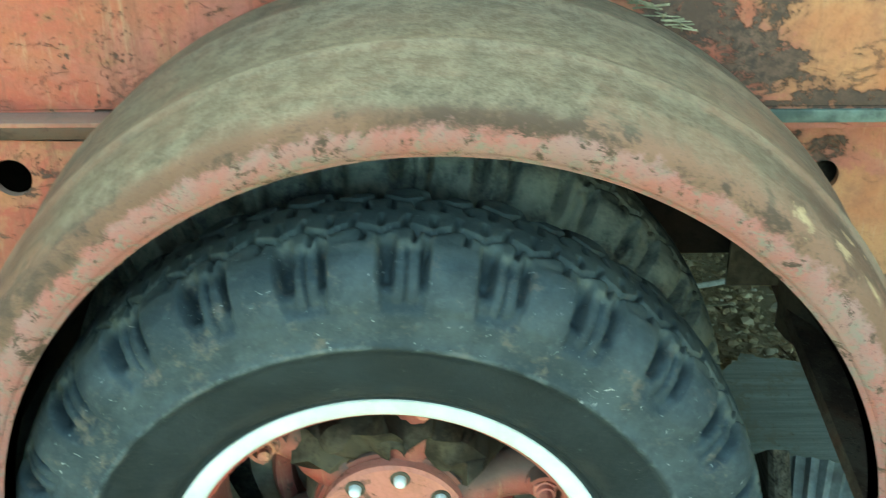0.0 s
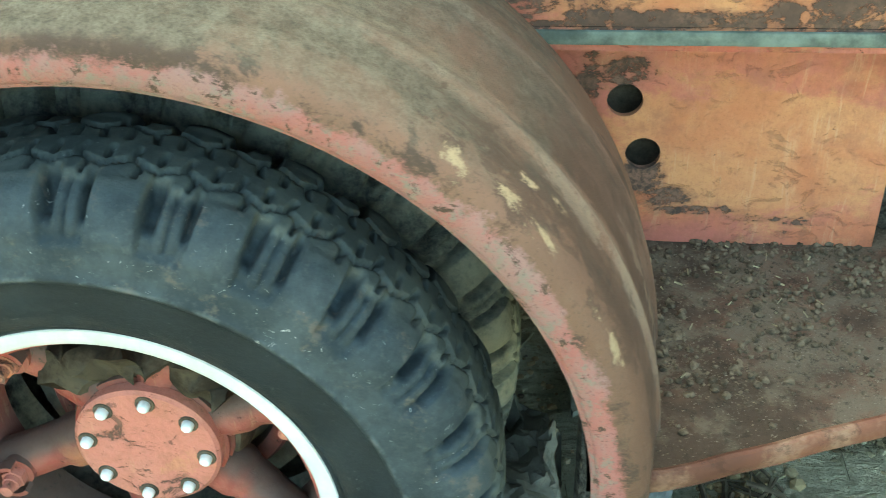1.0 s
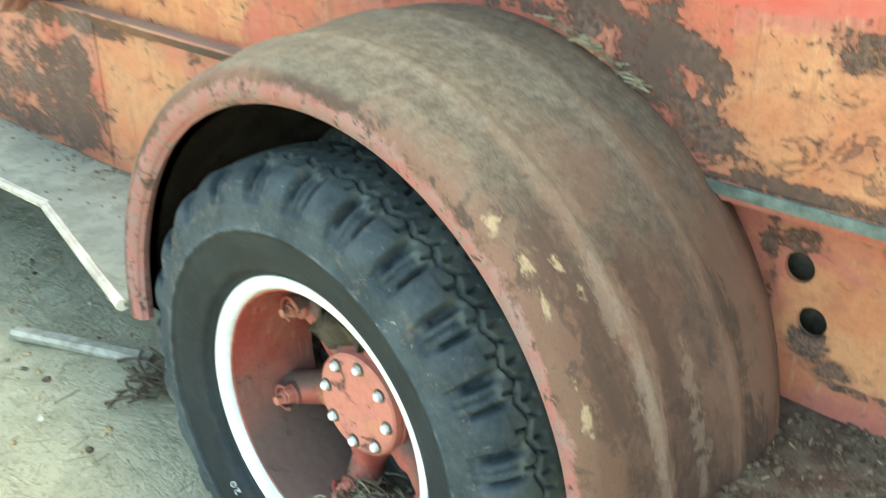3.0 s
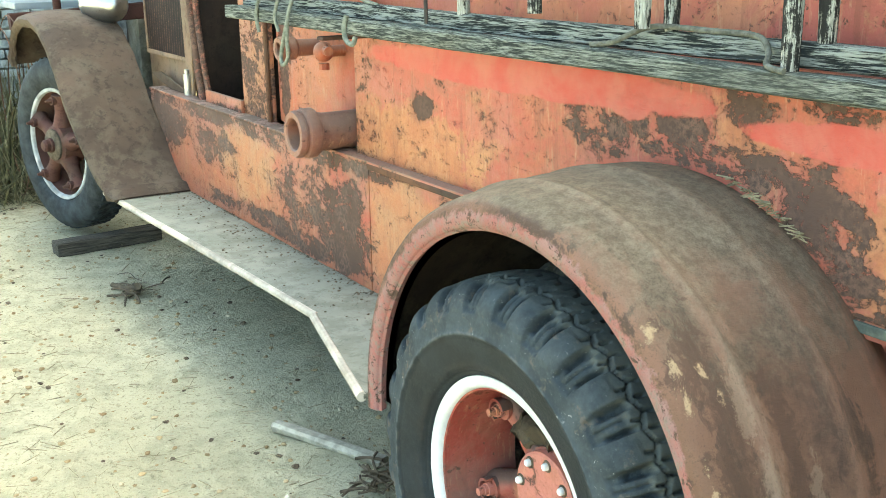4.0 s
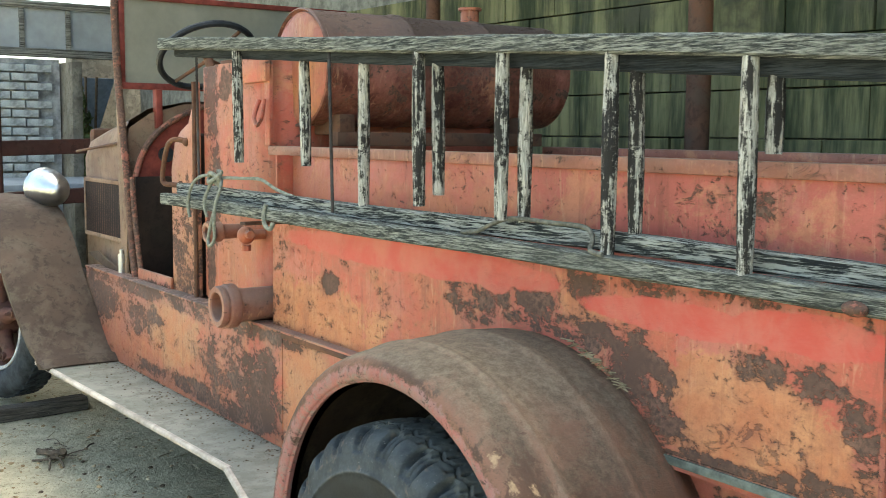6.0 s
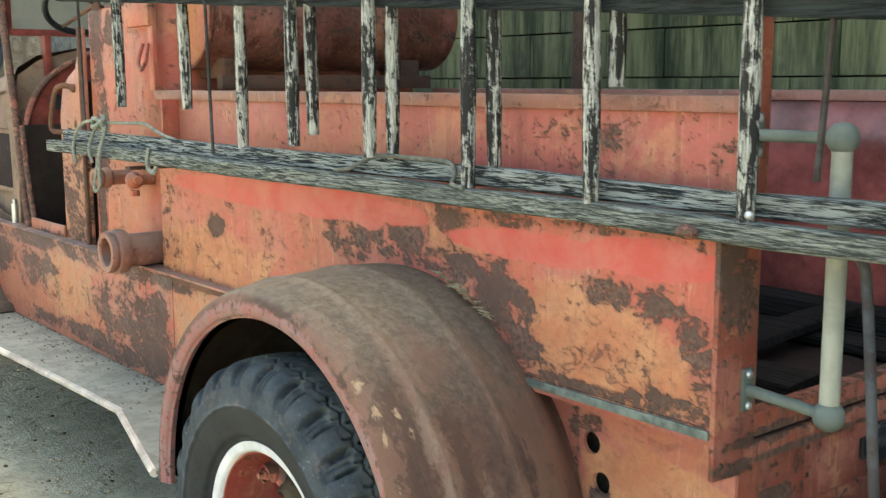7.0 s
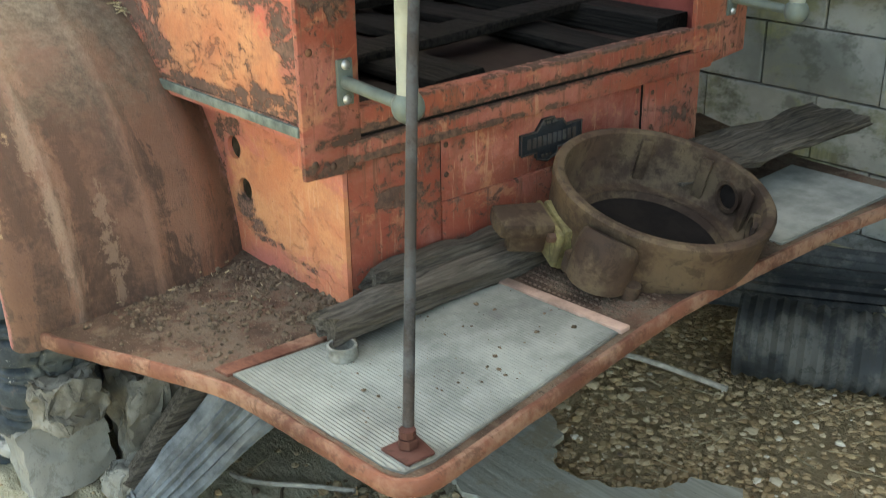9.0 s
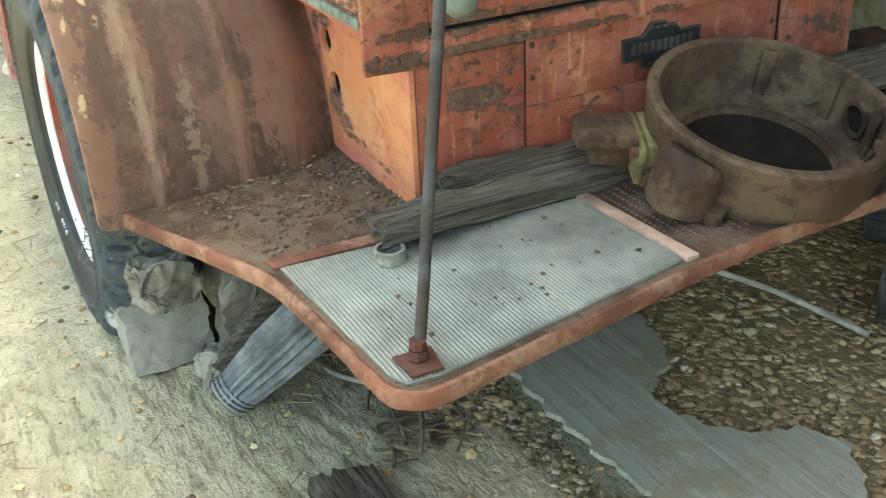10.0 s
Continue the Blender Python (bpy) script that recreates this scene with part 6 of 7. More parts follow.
tagged_child("drum_saddle", bm_join(box(-1.54, 0.62, 1.6, -1.22, 0.68, 1.67, 0.006), box(-1.54, 1.4, 1.6, -1.22, 1.46, 1.67, 0.006), box(-1.56, 0.6, 1.562, -1.52, 1.5, 1.61, 0.004), box(-1.24, 0.6, 1.562, -1.2, 1.5, 1.61, 0.004)), RUST, drum)
tagged_child("drum_spout", bm_join(rod((-1.38, 1.28, 2.03), (-1.38, 1.28, 2.075), 0.035, 20), rod((-1.38, 1.28, 2.075), (-1.38, 1.28, 2.085), 0.045, 20)), PAINT_PUMP, drum)
part("upper_post", box(0.965, 0.5, 1.345, 1.0, 0.545, 2.1, 0.004), PAINT_REAR, truck, "rusted upright at the bed's rear corner")
part("far_rail", box(-1.3, 1.585, 1.53, 0.99, 1.63, 1.56, 0.004), PIPE_RUST, truck)

# ---- ladders ----
def rail_y(x, extra):
    return 0.235 + 0.055 * (x + 1.8) + extra


def rung(x, y, z0, z1, lean=0.0, r=0.0165, seed=0.0):
    n = 8
    pts = [(x + lean * (1 - i / n), y, z0 + (z1 - z0) * i / n) for i in range(n + 1)]
    rr = [r * (0.92 + 0.16 * math.sin(math.pi * i / n)) * (1 + 0.07 * noise.noise(Vector((seed, i * 0.7, x)))) for i in range(n + 1)]
    return tube(pts, rr, 12, smooth=1)


def ladder(extra, zb, fall, ztop0, ztop1, rungs, x0, x1, label, dark):
    """zb: the lower rail's height at x0, from which it falls towards the tail; ztop0, ztop1: the upper rail's."""
    lad = thing("ladder", (0, rail_y(0, extra), zb), label, "ladder", "ladders hung on the truck's side")
    y0, y1 = rail_y(x0, extra), rail_y(x1, extra)
    part("bottom_rail", beam((x0, y0, zb), (x1, y1, zb - fall * (x1 - x0)), 0.036, 0.042, 0.005, extra * 9), WOOD if not dark else WOOD_DEEP, lad, "grey weathered rail with open grain")
    part("top_rail", beam((x0, y0, ztop0), (x1, y1, ztop0 + (ztop1 - ztop0) * (x1 - x0) / 2.9), 0.036, 0.042, 0.006, extra * 5 + 2), WOOD if not dark else WOOD_BLUE, lad, "grey weathered rail")
    for i, (x, low, lean) in enumerate(rungs):
        y = rail_y(x, extra)
        top = ztop0 + (ztop1 - ztop0) * (x - x0) / 2.9
        part("rung", rung(x, y, low if low else zb - fall * (x - x0) + 0.012, top, lean, seed=i + extra), WOOD_Z, lad, "" if not low else "broken rung hanging from the upper rail")
    return lad


near = ladder(0.0, 1.362, 0.0106, 1.922, 1.751, [(-1.265, 1.508, 0.012), (-0.286, 1.422, 0.006), (0.036, 1.408, 0.0), (0.376, 0, 0), (0.716, 0, 0.004), (1.062, 0, 0.0), (1.375, 0, 0.008), (1.45, 1.4, -0.008)], -1.84, 1.6, "weathered grey wooden ladder with flaking rungs on the truck's side", False)
rear = ladder(0.046, 1.396, 0.0075, 1.897, 1.711, [(-0.925, 1.505, 0.012), (-0.603, 0, 0), (-0.268, 1.45, 0.008), (0.064, 0, 0), (0.402, 0, 0.006), (0.738, 1.575, 0.0), (1.56, 0, 0)], -1.8, 1.62, "darker weathered wooden ladder lashed behind another", True)
part("end_cap", beam((1.597, rail_y(1.597, 0), 1.325), (1.778, rail_y(1.778, 0), 1.325), 0.04, 0.042, 0.005), END_WHITE, near, "white painted rail end")
part("end_band", box(1.55, rail_y(1.57, 0) - 0.022, 1.302, 1.588, rail_y(1.57, 0) + 0.022, 1.35, 0.002), GREY_PAINT, near)
part("end_cap", beam((1.62, rail_y(1.62, 0.046), 1.371), (1.765, rail_y(1.765, 0.046), 1.371), 0.042, 0.046, 0.004), STRIP, rear, "tan metal sheath on the rail end")
part("clamp", bm_join(box(1.32, rail_y(1.44, 0) - 0.012, 1.412, 1.39, rail_y(1.44, 0) + 0.012, 1.418, 0.002), box(1.32, rail_y(1.44, 0) - 0.012, 1.43, 1.39, rail_y(1.44, 0) + 0.012, 1.436, 0.002), rod((1.335, rail_y(1.44, 0), 1.404), (1.335, rail_y(1.44, 0), 1.444), 0.005, 8), box(1.375, rail_y(1.44, 0) - 0.022, 1.405, 1.405, rail_y(1.44, 0) + 0.022, 1.446, 0.004)), RUST, near, "rusted iron clamp")
part("stay_rod", rod((-0.69, rail_y(-0.7, 0), 1.38), (-0.71, rail_y(-0.7, 0), 1.85), 0.005, 8), BLUE_STEEL, near)
part("stay_rod", rod((-1.7, 0.31, 1.4), (-1.71, 0.31, 1.88), 0.005, 8), BLUE_STEEL, rear)
part("stay_rod", rod((1.16, rail_y(1.2, 0.046), 1.42), (1.18, rail_y(1.2, 0.046), 1.73), 0.006, 8), BLUE_STEEL, rear)
for x in (1.082,):
    part("rung_bolt", ball((x, rail_y(x, 0) - 0.02, 1.362), 0.008, 8), STEEL, near)

# rope lashed round the ladders' front ends
def rope(points, r=0.006):
    return tube(points, r, 8, smooth=5)


knot = thing("rope_lashing", (-1.39, 0.25, 1.38), "grey rope knotted round the ladder rails", "rope")
part("rope_loop", rope([(-1.43, 0.225, 1.32), (-1.44, 0.22, 1.37), (-1.42, 0.235, 1.43), (-1.37, 0.25, 1.455), (-1.34, 0.235, 1.42), (-1.35, 0.222, 1.37), (-1.36, 0.22, 1.31), (-1.37, 0.225, 1.25), (-1.4, 0.22, 1.225), (-1.42, 0.225, 1.25), (-1.39, 0.225, 1.31), (-1.36, 0.225, 1.36)]), ROPE, knot)
part("rope_knot", bm_join(rope([(-1.42, 0.235, 1.44), (-1.39, 0.22, 1.47), (-1.35, 0.23, 1.455), (-1.37, 0.245, 1.43), (-1.41, 0.23, 1.45), (-1.38, 0.215, 1.44), (-1.345, 0.24, 1.47), (-1.4, 0.255, 1.475)], 0.0075)), ROPE, knot)
part("rope_tail", rope([(-1.4, 0.24, 1.46), (-1.5, 0.235, 1.455), (-1.56, 0.225, 1.42), (-1.59, 0.222, 1.36), (-1.58, 0.225, 1.31)]), ROPE, knot)
part("rope_tail", rope([(-1.36, 0.25, 1.455), (-1.28, 0.29, 1.455), (-1.18, 0.305, 1.455), (-1.1, 0.315, 1.43), (-1.04, 0.318, 1.418), (-0.98, 0.32, 1.41)], 0.0055), ROPE, knot)
tie = thing("rope_tie", (-1.0, 0.26, 1.32), "short rope hook over a ladder rail", "rope")
part("rope_hook", rope([(-1.04, 0.256, 1.385), (-1.05, 0.252, 1.35), (-1.04, 0.252, 1.32), (-1.01, 0.255, 1.31), (-1.0, 0.26, 1.33)], 0.007), ROPE, tie)
cord = thing("rope", (0.2, 0.34, 1.36), "frayed grey rope lying along the ladder rails", "rope")
part("rope_run", rope([(-0.1, 0.325, 1.37), (-0.04, 0.328, 1.378), (0.01, 0.335, 1.398), (0.05, 0.36, 1.412), (0.18, 0.375, 1.41), (0.28, 0.38, 1.407), (0.325, 0.36, 1.385), (0.345, 0.335, 1.366), (0.385, 0.332, 1.36)], 0.0055), ROPE_DARK, cord)

# ---- loose things on the tail step ----
def old_timber(name, a, b, w, h, seed, label):
    bm = beam(a, b, w, h, 0.012, seed, 0.014)
    bmesh.ops.subdivide_edges(bm, edges=bm.edges[:], cuts=4, use_grid_fill=True)
    for v in bm.verts:
        # splintered ends and a furrowed skin
        k = min(abs(v.co.y - a[1]), abs(v.co.y - b[1]))
        if k < 0.05:
            v.co.y += 0.035 * noise.noise(Vector((v.co.x * 60, seed, v.co.z * 60)))
        v.co.z += 0.004 * noise.noise(Vector((v.co.x * 90, v.co.y * 5, seed))) + 0.013 * noise.noise(Vector((v.co.x * 22, v.co.y * 11, seed)))
        v.co.x += 0.008 * noise.noise(Vector((v.co.z * 70, v.co.y * 10, seed + 4)))
    return single(name, bm, OLD_TIMBER, label, "timber", "old timbers on the tail step")


old_timber("timber", (1.085, 0.37, 0.612), (1.11, 1.2, 0.642), 0.075, 0.05, 1.0, "weathered grey split timber on the tail step")
old_timber("timber", (1.032, 0.53, 0.63), (1.04, 1.4, 0.65), 0.066, 0.07, 5.0, "thick weathered grey timber on the tail step")
old_timber("timber", (1.1, 1.25, 0.7), (1.12, 1.95, 0.7), 0.19, 0.026, 8.0, "broad grey board lying across the tail step")


def casting():
    """A heavy ring-shaped iron housing that leans on the timbers."""
    n = Vector((math.sin(radians(15.5)), 0, math.cos(radians(15.5))))
    m = Matrix.Translation((1.268, 1.06, 0.768)) @ Vector((0, 0, 1)).rotation_difference(n).to_matrix().to_4x4()
    c = thing("iron_housing", (1.26, 1.06, 0.58), "brown cast-iron ring housing with moss-tinged lugs", "casting")
    part("ring_wall", moved(lathe([(0.215, 0.0), (0.22, -0.006), (0.22, -0.02), (0.216, -0.03), (0.212, -0.09), (0.2, -0.125), (0.17, -0.132), (0.15, -0.12), (0.15, -0.112), (0.175, -0.11), (0.192, -0.09), (0.197, -0.012), (0.199, -0.003), (0.206, 0.001)], (0, 0, 0), "z", 64, closed_profile=True), m), IRON, c)
    part("throat", moved(lathe([(0.152, -0.111), (0.142, -0.131), (0.147, -0.134), (0.158, -0.122)], (0, 0, 0), "z", 48, closed_profile=True), m), IRON, c)
    # black disc closes the open bottom and paints the hole's darkness
    part("hole_disc", moved(lathe([(0.0, -0.128), (0.144, -0.128), (0.144, -0.133), (0.0, -0.133)], (0, 0, 0), "z", 40), m), GAP_BLACK, c)
    for a, w in ((284, 0.06),):
        d = Vector((math.cos(radians(a)), math.sin(radians(a)), 0))
        part("boss", moved(bm_join(tube([d * 0.2 + Vector((0, 0, -0.035)), d * 0.215 + Vector((0, 0, -0.07)), d * 0.22 + Vector((0, 0, -0.12))], [w * 0.86, w * 0.95, w, w, w, w, w, w, w], 20)), m), IRON, c)
    for a in (268, 301):
        d = Vector((math.cos(radians(a)), math.sin(radians(a)), 0))
        part("foot_lug", moved(rod(d * 0.222 + Vector((0, 0, -0.1)), d * 0.222 + Vector((0, 0, -0.135)), 0.017, 12), m), IRON, c)
    for a in (20, 60, 100, 140):
        d = Vector((math.cos(radians(a)), math.sin(radians(a)), 0))
        e = Vector((-d.y, d.x, 0))
        part("inner_rib", moved(box(-0.004, -0.012, -0.11, 0.004, 0.012, -0.01, 0.002), m @ Matrix.Translation(d * 0.186) @ Matrix.Rotation(radians(a), 4, "Z")), IRON, c)
    for a in (40, 78):
        d = Vector((math.cos(radians(a)), math.sin(radians(a)), 0))
        part("inner_port", moved(lathe([(0.026, 0.0), (0.034, 0.0), (0.034, -0.014), (0.026, -0.014)], (0, 0, 0), "x", 24, closed_profile=True), m @ Matrix.Rotation(radians(a), 4, "Z") @ Matrix.Translation((0.196, 0, -0.06))), IRON, c)
        # black disc painted as the dark inside of the port
        part("port_hole", moved(rod((0.19, 0, -0.06), (0.199, 0, -0.06), 0.026, 24), m @ Matrix.Rotation(radians(a), 4, "Z")), GAP_BLACK, c)
    # side bracket with its flange and a short spout
    k = m @ Matrix.Rotation(radians(247), 4, "Z") @ Matrix.Translation((-0.04, 0, -0.03))
    part("flange", moved(box(0.215, -0.055, -0.125, 0.262, 0.055, -0.035, 0.008), k), IRON_MOSS, c)
    part("flange_plate", moved(box(0.262, -0.062, -0.115, 0.276, 0.062, -0.04, 0.006), k), IRON_MOSS, c)
    part("spout", moved(bm_join(slab([(0.275, -0.042), (0.38, -0.036), (0.385, 0.0), (0.38, 0.036), (0.275, 0.042)], -0.062, -0.03, 0.008), slab([(0.275, -0.02), (0.35, -0.012), (0.35, 0.012), (0.275, 0.02)], -0.11, -0.06, 0.008)), k), IRON, c)
    for y in (-0.046, 0.046):
        part("flange_bolt", moved(rod((0.276, y, -0.055), (0.29, y, -0.055), 0.01, 6), k), RUST, c)


casting()
COLLAR = plain("dull_grey_collar", (0.25, 0.25, 0.22), 0.55, 0.4, vary=0.4, scale=40)
ring = thing("pipe_ring", (1.132, 0.368, 0.583), "small pale metal pipe collar lying on the tread plate", "ring")
part("collar", lathe([(0.02, 0.586), (0.0262, 0.586), (0.0268, 0.589), (0.0268, 0.594), (0.0262, 0.596), (0.0262, 0.605), (0.0268, 0.607), (0.0255, 0.611), (0.0215, 0.611), (0.021, 0.608)], (1.13, 0.375, 0), "z", 32, closed_profile=True), COLLAR, ring)

# ---- on the ground ----
def rock(name, c, size, seed, mat, label, category="rock", flat=1.0, cuts=4):
    bm = bmesh.new()
    bmesh.ops.create_icosphere(bm, subdivisions=cuts + 1, radius=1)
    for v in bm.verts:
        p = v.co.copy()
        q = Vector((max(-0.72, min(0.72, p.x)), max(-0.72, min(0.72, p.y)), max(-0.65, min(0.65, p.z))))
        q += noise.noise_vector(p * 1.6 + Vector((seed, seed, seed))) * 0.25 + noise.noise_vector(p * 5 + Vector((seed, 0, seed))) * 0.1 + noise.noise_vector(p * 14 + Vector((0, seed, seed))) * 0.045
        v.co = Vector((c[0] + q.x * size[0], c[1] + q.y * size[1], c[2] + q.z * size[2] * flat))
    return single(name, bm, mat, label, category)


def concrete_lump():
    bm = box(-0.085, -0.094, -0.082, 0.0, 0.094, 0.078, 0.0)
    bmesh.ops.subdivide_edges(bm, edges=bm.edges[:], cuts=15, use_grid_fill=True)
    for v in bm.verts:
        k = v.co.copy()
        # broken lower corner, crumbled top edge
        if k.y > 0.03 and k.z < 0.0:
            v.co.z += 0.5 * (k.y - 0.03)
        if k.z > 0.055:
            v.co.z += 0.012 * noise.noise(k * 35)
            v.co.x -= 0.012 * max(0.0, k.x + 0.03) * 10 * abs(noise.noise(k * 22))
        v.co += noise.noise_vector(k * 14) * 0.009 + noise.noise_vector(k * 45) * 0.006
    return moved(bm, pose(0.447, 0.125, 0.172, 0, -20, 0))


single("concrete_block", concrete_lump(), CONCRETE, "broken pale concrete block on the dirt", "block")


def fluted(a, b, r0, r1, flutes, depth, rings=None, seg=None):
    """A ribbed tube from a to b; with rings, the ribs run round it instead of along."""
    a, b = Vector(a), Vector(b)
    q = (b - a).to_track_quat("Z", "Y").to_matrix().to_4x4()
    L = (b - a).length
    bm = bmesh.new()
    seg = seg or flutes * 4
    n = 24 if not rings else rings * 4
    rows = []
    for i in range(n + 1):
        t = i / n
        row = []
        for k in range(seg):
            th = 2 * math.pi * k / seg
            r = r0 + (r1 - r0) * t
            r += depth * (math.sin(flutes * th) if not rings else (math.sin(2 * math.pi * rings * t) if t < 0.62 else 0.4 * math.sin(flutes * th)))
            r += 0.012 * noise.noise(Vector((math.cos(th), math.sin(th), t * 2)))
            if rings:
                r += 0.006 * noise.noise(Vector((math.cos(th) * 1.5, math.sin(th) * 1.5, t * rings * 1.3)))
            row.append(bm.verts.new(Vector((r * math.cos(th), r * math.sin(th), L * t))))
        rows.append(row)
    for p, s in zip(rows, rows[1:]):
        for k in range(seg):
            bm.faces.new((p[k], p[(k + 1) % seg], s[(k + 1) % seg], s[k]))
    bm.faces.new(rows[0][::-1]), bm.faces.new(rows[-1])
    return moved(bm, Matrix.Translation(a) @ q)


hose = thing("ribbed_tube", (0.6, 0.2, 0.05), "dusty grey ribbed rubber tube leaning under the step", "tube")
part("tube_wall", fluted((0.6, 0.2, 0.06), (0.69, 0.46, 0.3), 0.045, 0.078, 20, 0.0055), TUBE_GREY, hose)
for i in range(3):
    a, b = Vector((0.6, 0.2, 0.06)), Vector((0.69, 0.46, 0.3))
    p, d = a.lerp(b, 0.012 + 0.035 * i), (b - a).normalized()
    part("end_ring", moved(lathe([(0.044 + 0.0012 * i, -0.003), (0.053 + 0.0012 * i, -0.003), (0.054 + 0.0012 * i, 0.0), (0.053 + 0.0012 * i, 0.003), (0.044 + 0.0012 * i, 0.003)], (0, 0, 0), "z", 32, closed_profile=True), Matrix.Translation(p) @ d.to_track_quat("Z", "Y").to_matrix().to_4x4()), TUBE_GREY, hose)
rock("rubble_stone", (0.475, 0.125, 0.325), (0.085, 0.085, 0.085), 3.0, ROCK, "rough grey stone wedged between tyre and step")
rock("rubble_stone", (0.47, 0.33, 0.2), (0.11, 0.13, 0.2), 8.0, ROCK, "large rough stone under the tail step")
rock("rubble_stone", (0.56, 0.2, 0.12), (0.05, 0.06, 0.06), 5.0, CONCRETE, "small broken stone on the dirt")
single("grey_board", beam((0.585, 0.22, 0.1), (0.6, 0.45, 0.34), 0.035, 0.13, 0.008, 4.0), OLD_TIMBER, "grey board propped under the tail step", "board")
single("corrugated_pipe", fluted((1.03, 1.74, 0.11), (1.75, 2.12, 0.11), 0.105, 0.105, 40, 0.0045, 24, 96), BLACK_DUSTY, "dusty black corrugated drain pipe on gravel", "pipe", "drain pipes beside the step")
single("corrugated_pipe", fluted((0.72, 2.02, 0.12), (1.3, 2.36, 0.12), 0.1, 0.1, 22, 0.008, None, 88), BLACK_DUSTY, "dusty black ribbed drain pipe on gravel", "pipe", "drain pipes beside the step")


def sheet():
    line = [(0.58, 0.72), (0.79, 0.8), (1.04, 0.79), (1.28, 0.8), (1.6, 0.85), (1.62, 1.1), (1.51, 1.16), (1.39, 1.24), (1.3, 1.2), (1.25, 1.08), (1.19, 1.04), (1.1, 1.0), (1.03, 1.02), (0.98, 1.1), (0.9, 1.16), (0.77, 1.19), (0.68, 1.1), (0.6, 0.95)]
    out = []
    for (ax, ay), (bx, by) in zip(line, line[1:] + line[:1]):
        n = max(3, int(math.hypot(bx - ax, by - ay) / 0.009))
        for k in range(n):
            f = k / n
            x, y = ax + (bx - ax) * f, ay + (by - ay) * f
            j = noise.noise_vector(Vector((x * 28, y * 28, 2.0))) * 0.016 + noise.noise_vector(Vector((x * 90, y * 90, 5.0))) * 0.006
            out.append((x + j.x, y + j.y))
    return slab(out, 0.024, 0.038, 0.0)


single("plywood_sheet", sheet(), PLY, "broken grey weathered board lying on the ground", "board")
single("wheel_chock", beam((-3.63, -0.05, 0.18), (-3.66, 0.46, 0.185), 0.1, 0.07, 0.008, 3.0), OLD_TIMBER, "grey wooden block in front of the wheel", "chock")
single("split_stick", beam((-1.42, 0.14, 0.08), (-1.04, 0.32, 0.055), 0.045, 0.03, 0.008, 7.0, 0.012), PALE_STICK, "pale split stick on the dirt", "stick")


def twigs(name, c, n, size, seed, label, mat):
    rng = random.Random(seed)
    out = []
    for _ in range(n):
        a, l = rng.uniform(0, 6.28), size * rng.uniform(0.4, 1.0)
        p = Vector((c[0] + rng.gauss(0, size * 0.35), c[1] + rng.gauss(0, size * 0.35), c[2] + 0.006 + abs(rng.gauss(0, size * 0.12))))
        d = Vector((math.cos(a), math.sin(a), rng.uniform(-0.15, 0.3))) * l * 0.5
        k = Vector((rng.uniform(-1, 1), rng.uniform(-1, 1), rng.uniform(0, 1))) * l * 0.12
        out.append(tube([p - d, p + k, p + d], rng.uniform(0.0018, 0.0055), 6, smooth=3))
    heap = thing(name, c, label, "twigs")
    for bm in out:
        part("twig", bm, mat, heap)
    return heap


def wood_chunk():
    bm = box(0.94, 0.245, 0.0, 1.1, 0.385, 0.045, 0.0)
    bmesh.ops.subdivide_edges(bm, edges=bm.edges[:], cuts=11, use_grid_fill=True)
    for v in bm.verts:
        k = v.co.copy()
        v.co.z += 0.014 * noise.noise(Vector((k.x * 6, k.y * 75, 1.0))) * (k.z > 0.02)
        v.co.x += 0.03 * noise.noise(Vector((k.y * 60, k.z * 40, 2.0)))
        v.co += noise.noise_vector(k * 18) * 0.008
    return bm


CHUNK = old_wood("rotten_wood", (0.02, 0.016, 0.012), (0.12, 0.1, 0.075), contrast=0.12, fine_grain=120)
twigs("twig_heap", (0.9, 0.52, 0.0), 24, 0.16, 3, "heap of dry twigs and leaves on the dirt", TWIG)
twigs("twig_heap", (-0.95, 0.28, 0.05), 40, 0.13, 5, "tangle of dark roots beside the wheel", TWIG)
twigs("twig_heap", (-2.95, 0.1, 0.115), 16, 0.16, 8, "dark twigs on the dirt", TWIG)
single("dark_branch", tube([(-3.05, 0.06, 0.135), (-2.96, 0.09, 0.14), (-2.9, 0.13, 0.15), (-2.86, 0.12, 0.17)], [0.012] * 8 + [0.016] * 5, 8), TWIG, "short dark branch on the dirt", "branch")
single("wood_chunk", wood_chunk(), CHUNK, "dark rotten piece of wood on the dirt", "wood")
single("straw_stalk", tube([(0.62, 1.5, 0.02), (0.85, 1.56, 0.03), (1.1, 1.61, 0.02)], 0.008, 7), PALE_STICK, "long pale stick on the gravel", "stick")
single("cable", tube([(0.52, 0.44, 0.02), (0.62, 0.46, 0.03), (0.72, 0.56, 0.02), (0.8, 0.62, 0.02)], 0.006, 7), PALE_STICK, "pale cord lying on the dirt", "cord")


def straw_nest(c, n, size, seed, label):
    rng = random.Random(seed)
    out = []
    for _ in range(n):
        p = Vector((c[0] + rng.gauss(0, size[0]), c[1] + rng.gauss(0, size[1]), c[2] + rng.gauss(0, size[2])))
        d = Vector((rng.gauss(0, 1), rng.gauss(0, 0.6), rng.gauss(0, 0.5))).normalized() * rng.uniform(0.008, 0.028)
        out.append(tube([p - d, p + Vector((0, 0, 0.004)), p + d], rng.uniform(0.0006, 0.0017), 4, smooth=1))
    return single("straw_nest", bm_join(*out), NEST, label, "straw", kind="stuff")


straw_nest((0.06, 0.13, 0.255), 1000, (0.045, 0.035, 0.02), 4, "clump of dry straw lodged in the wheel rim")


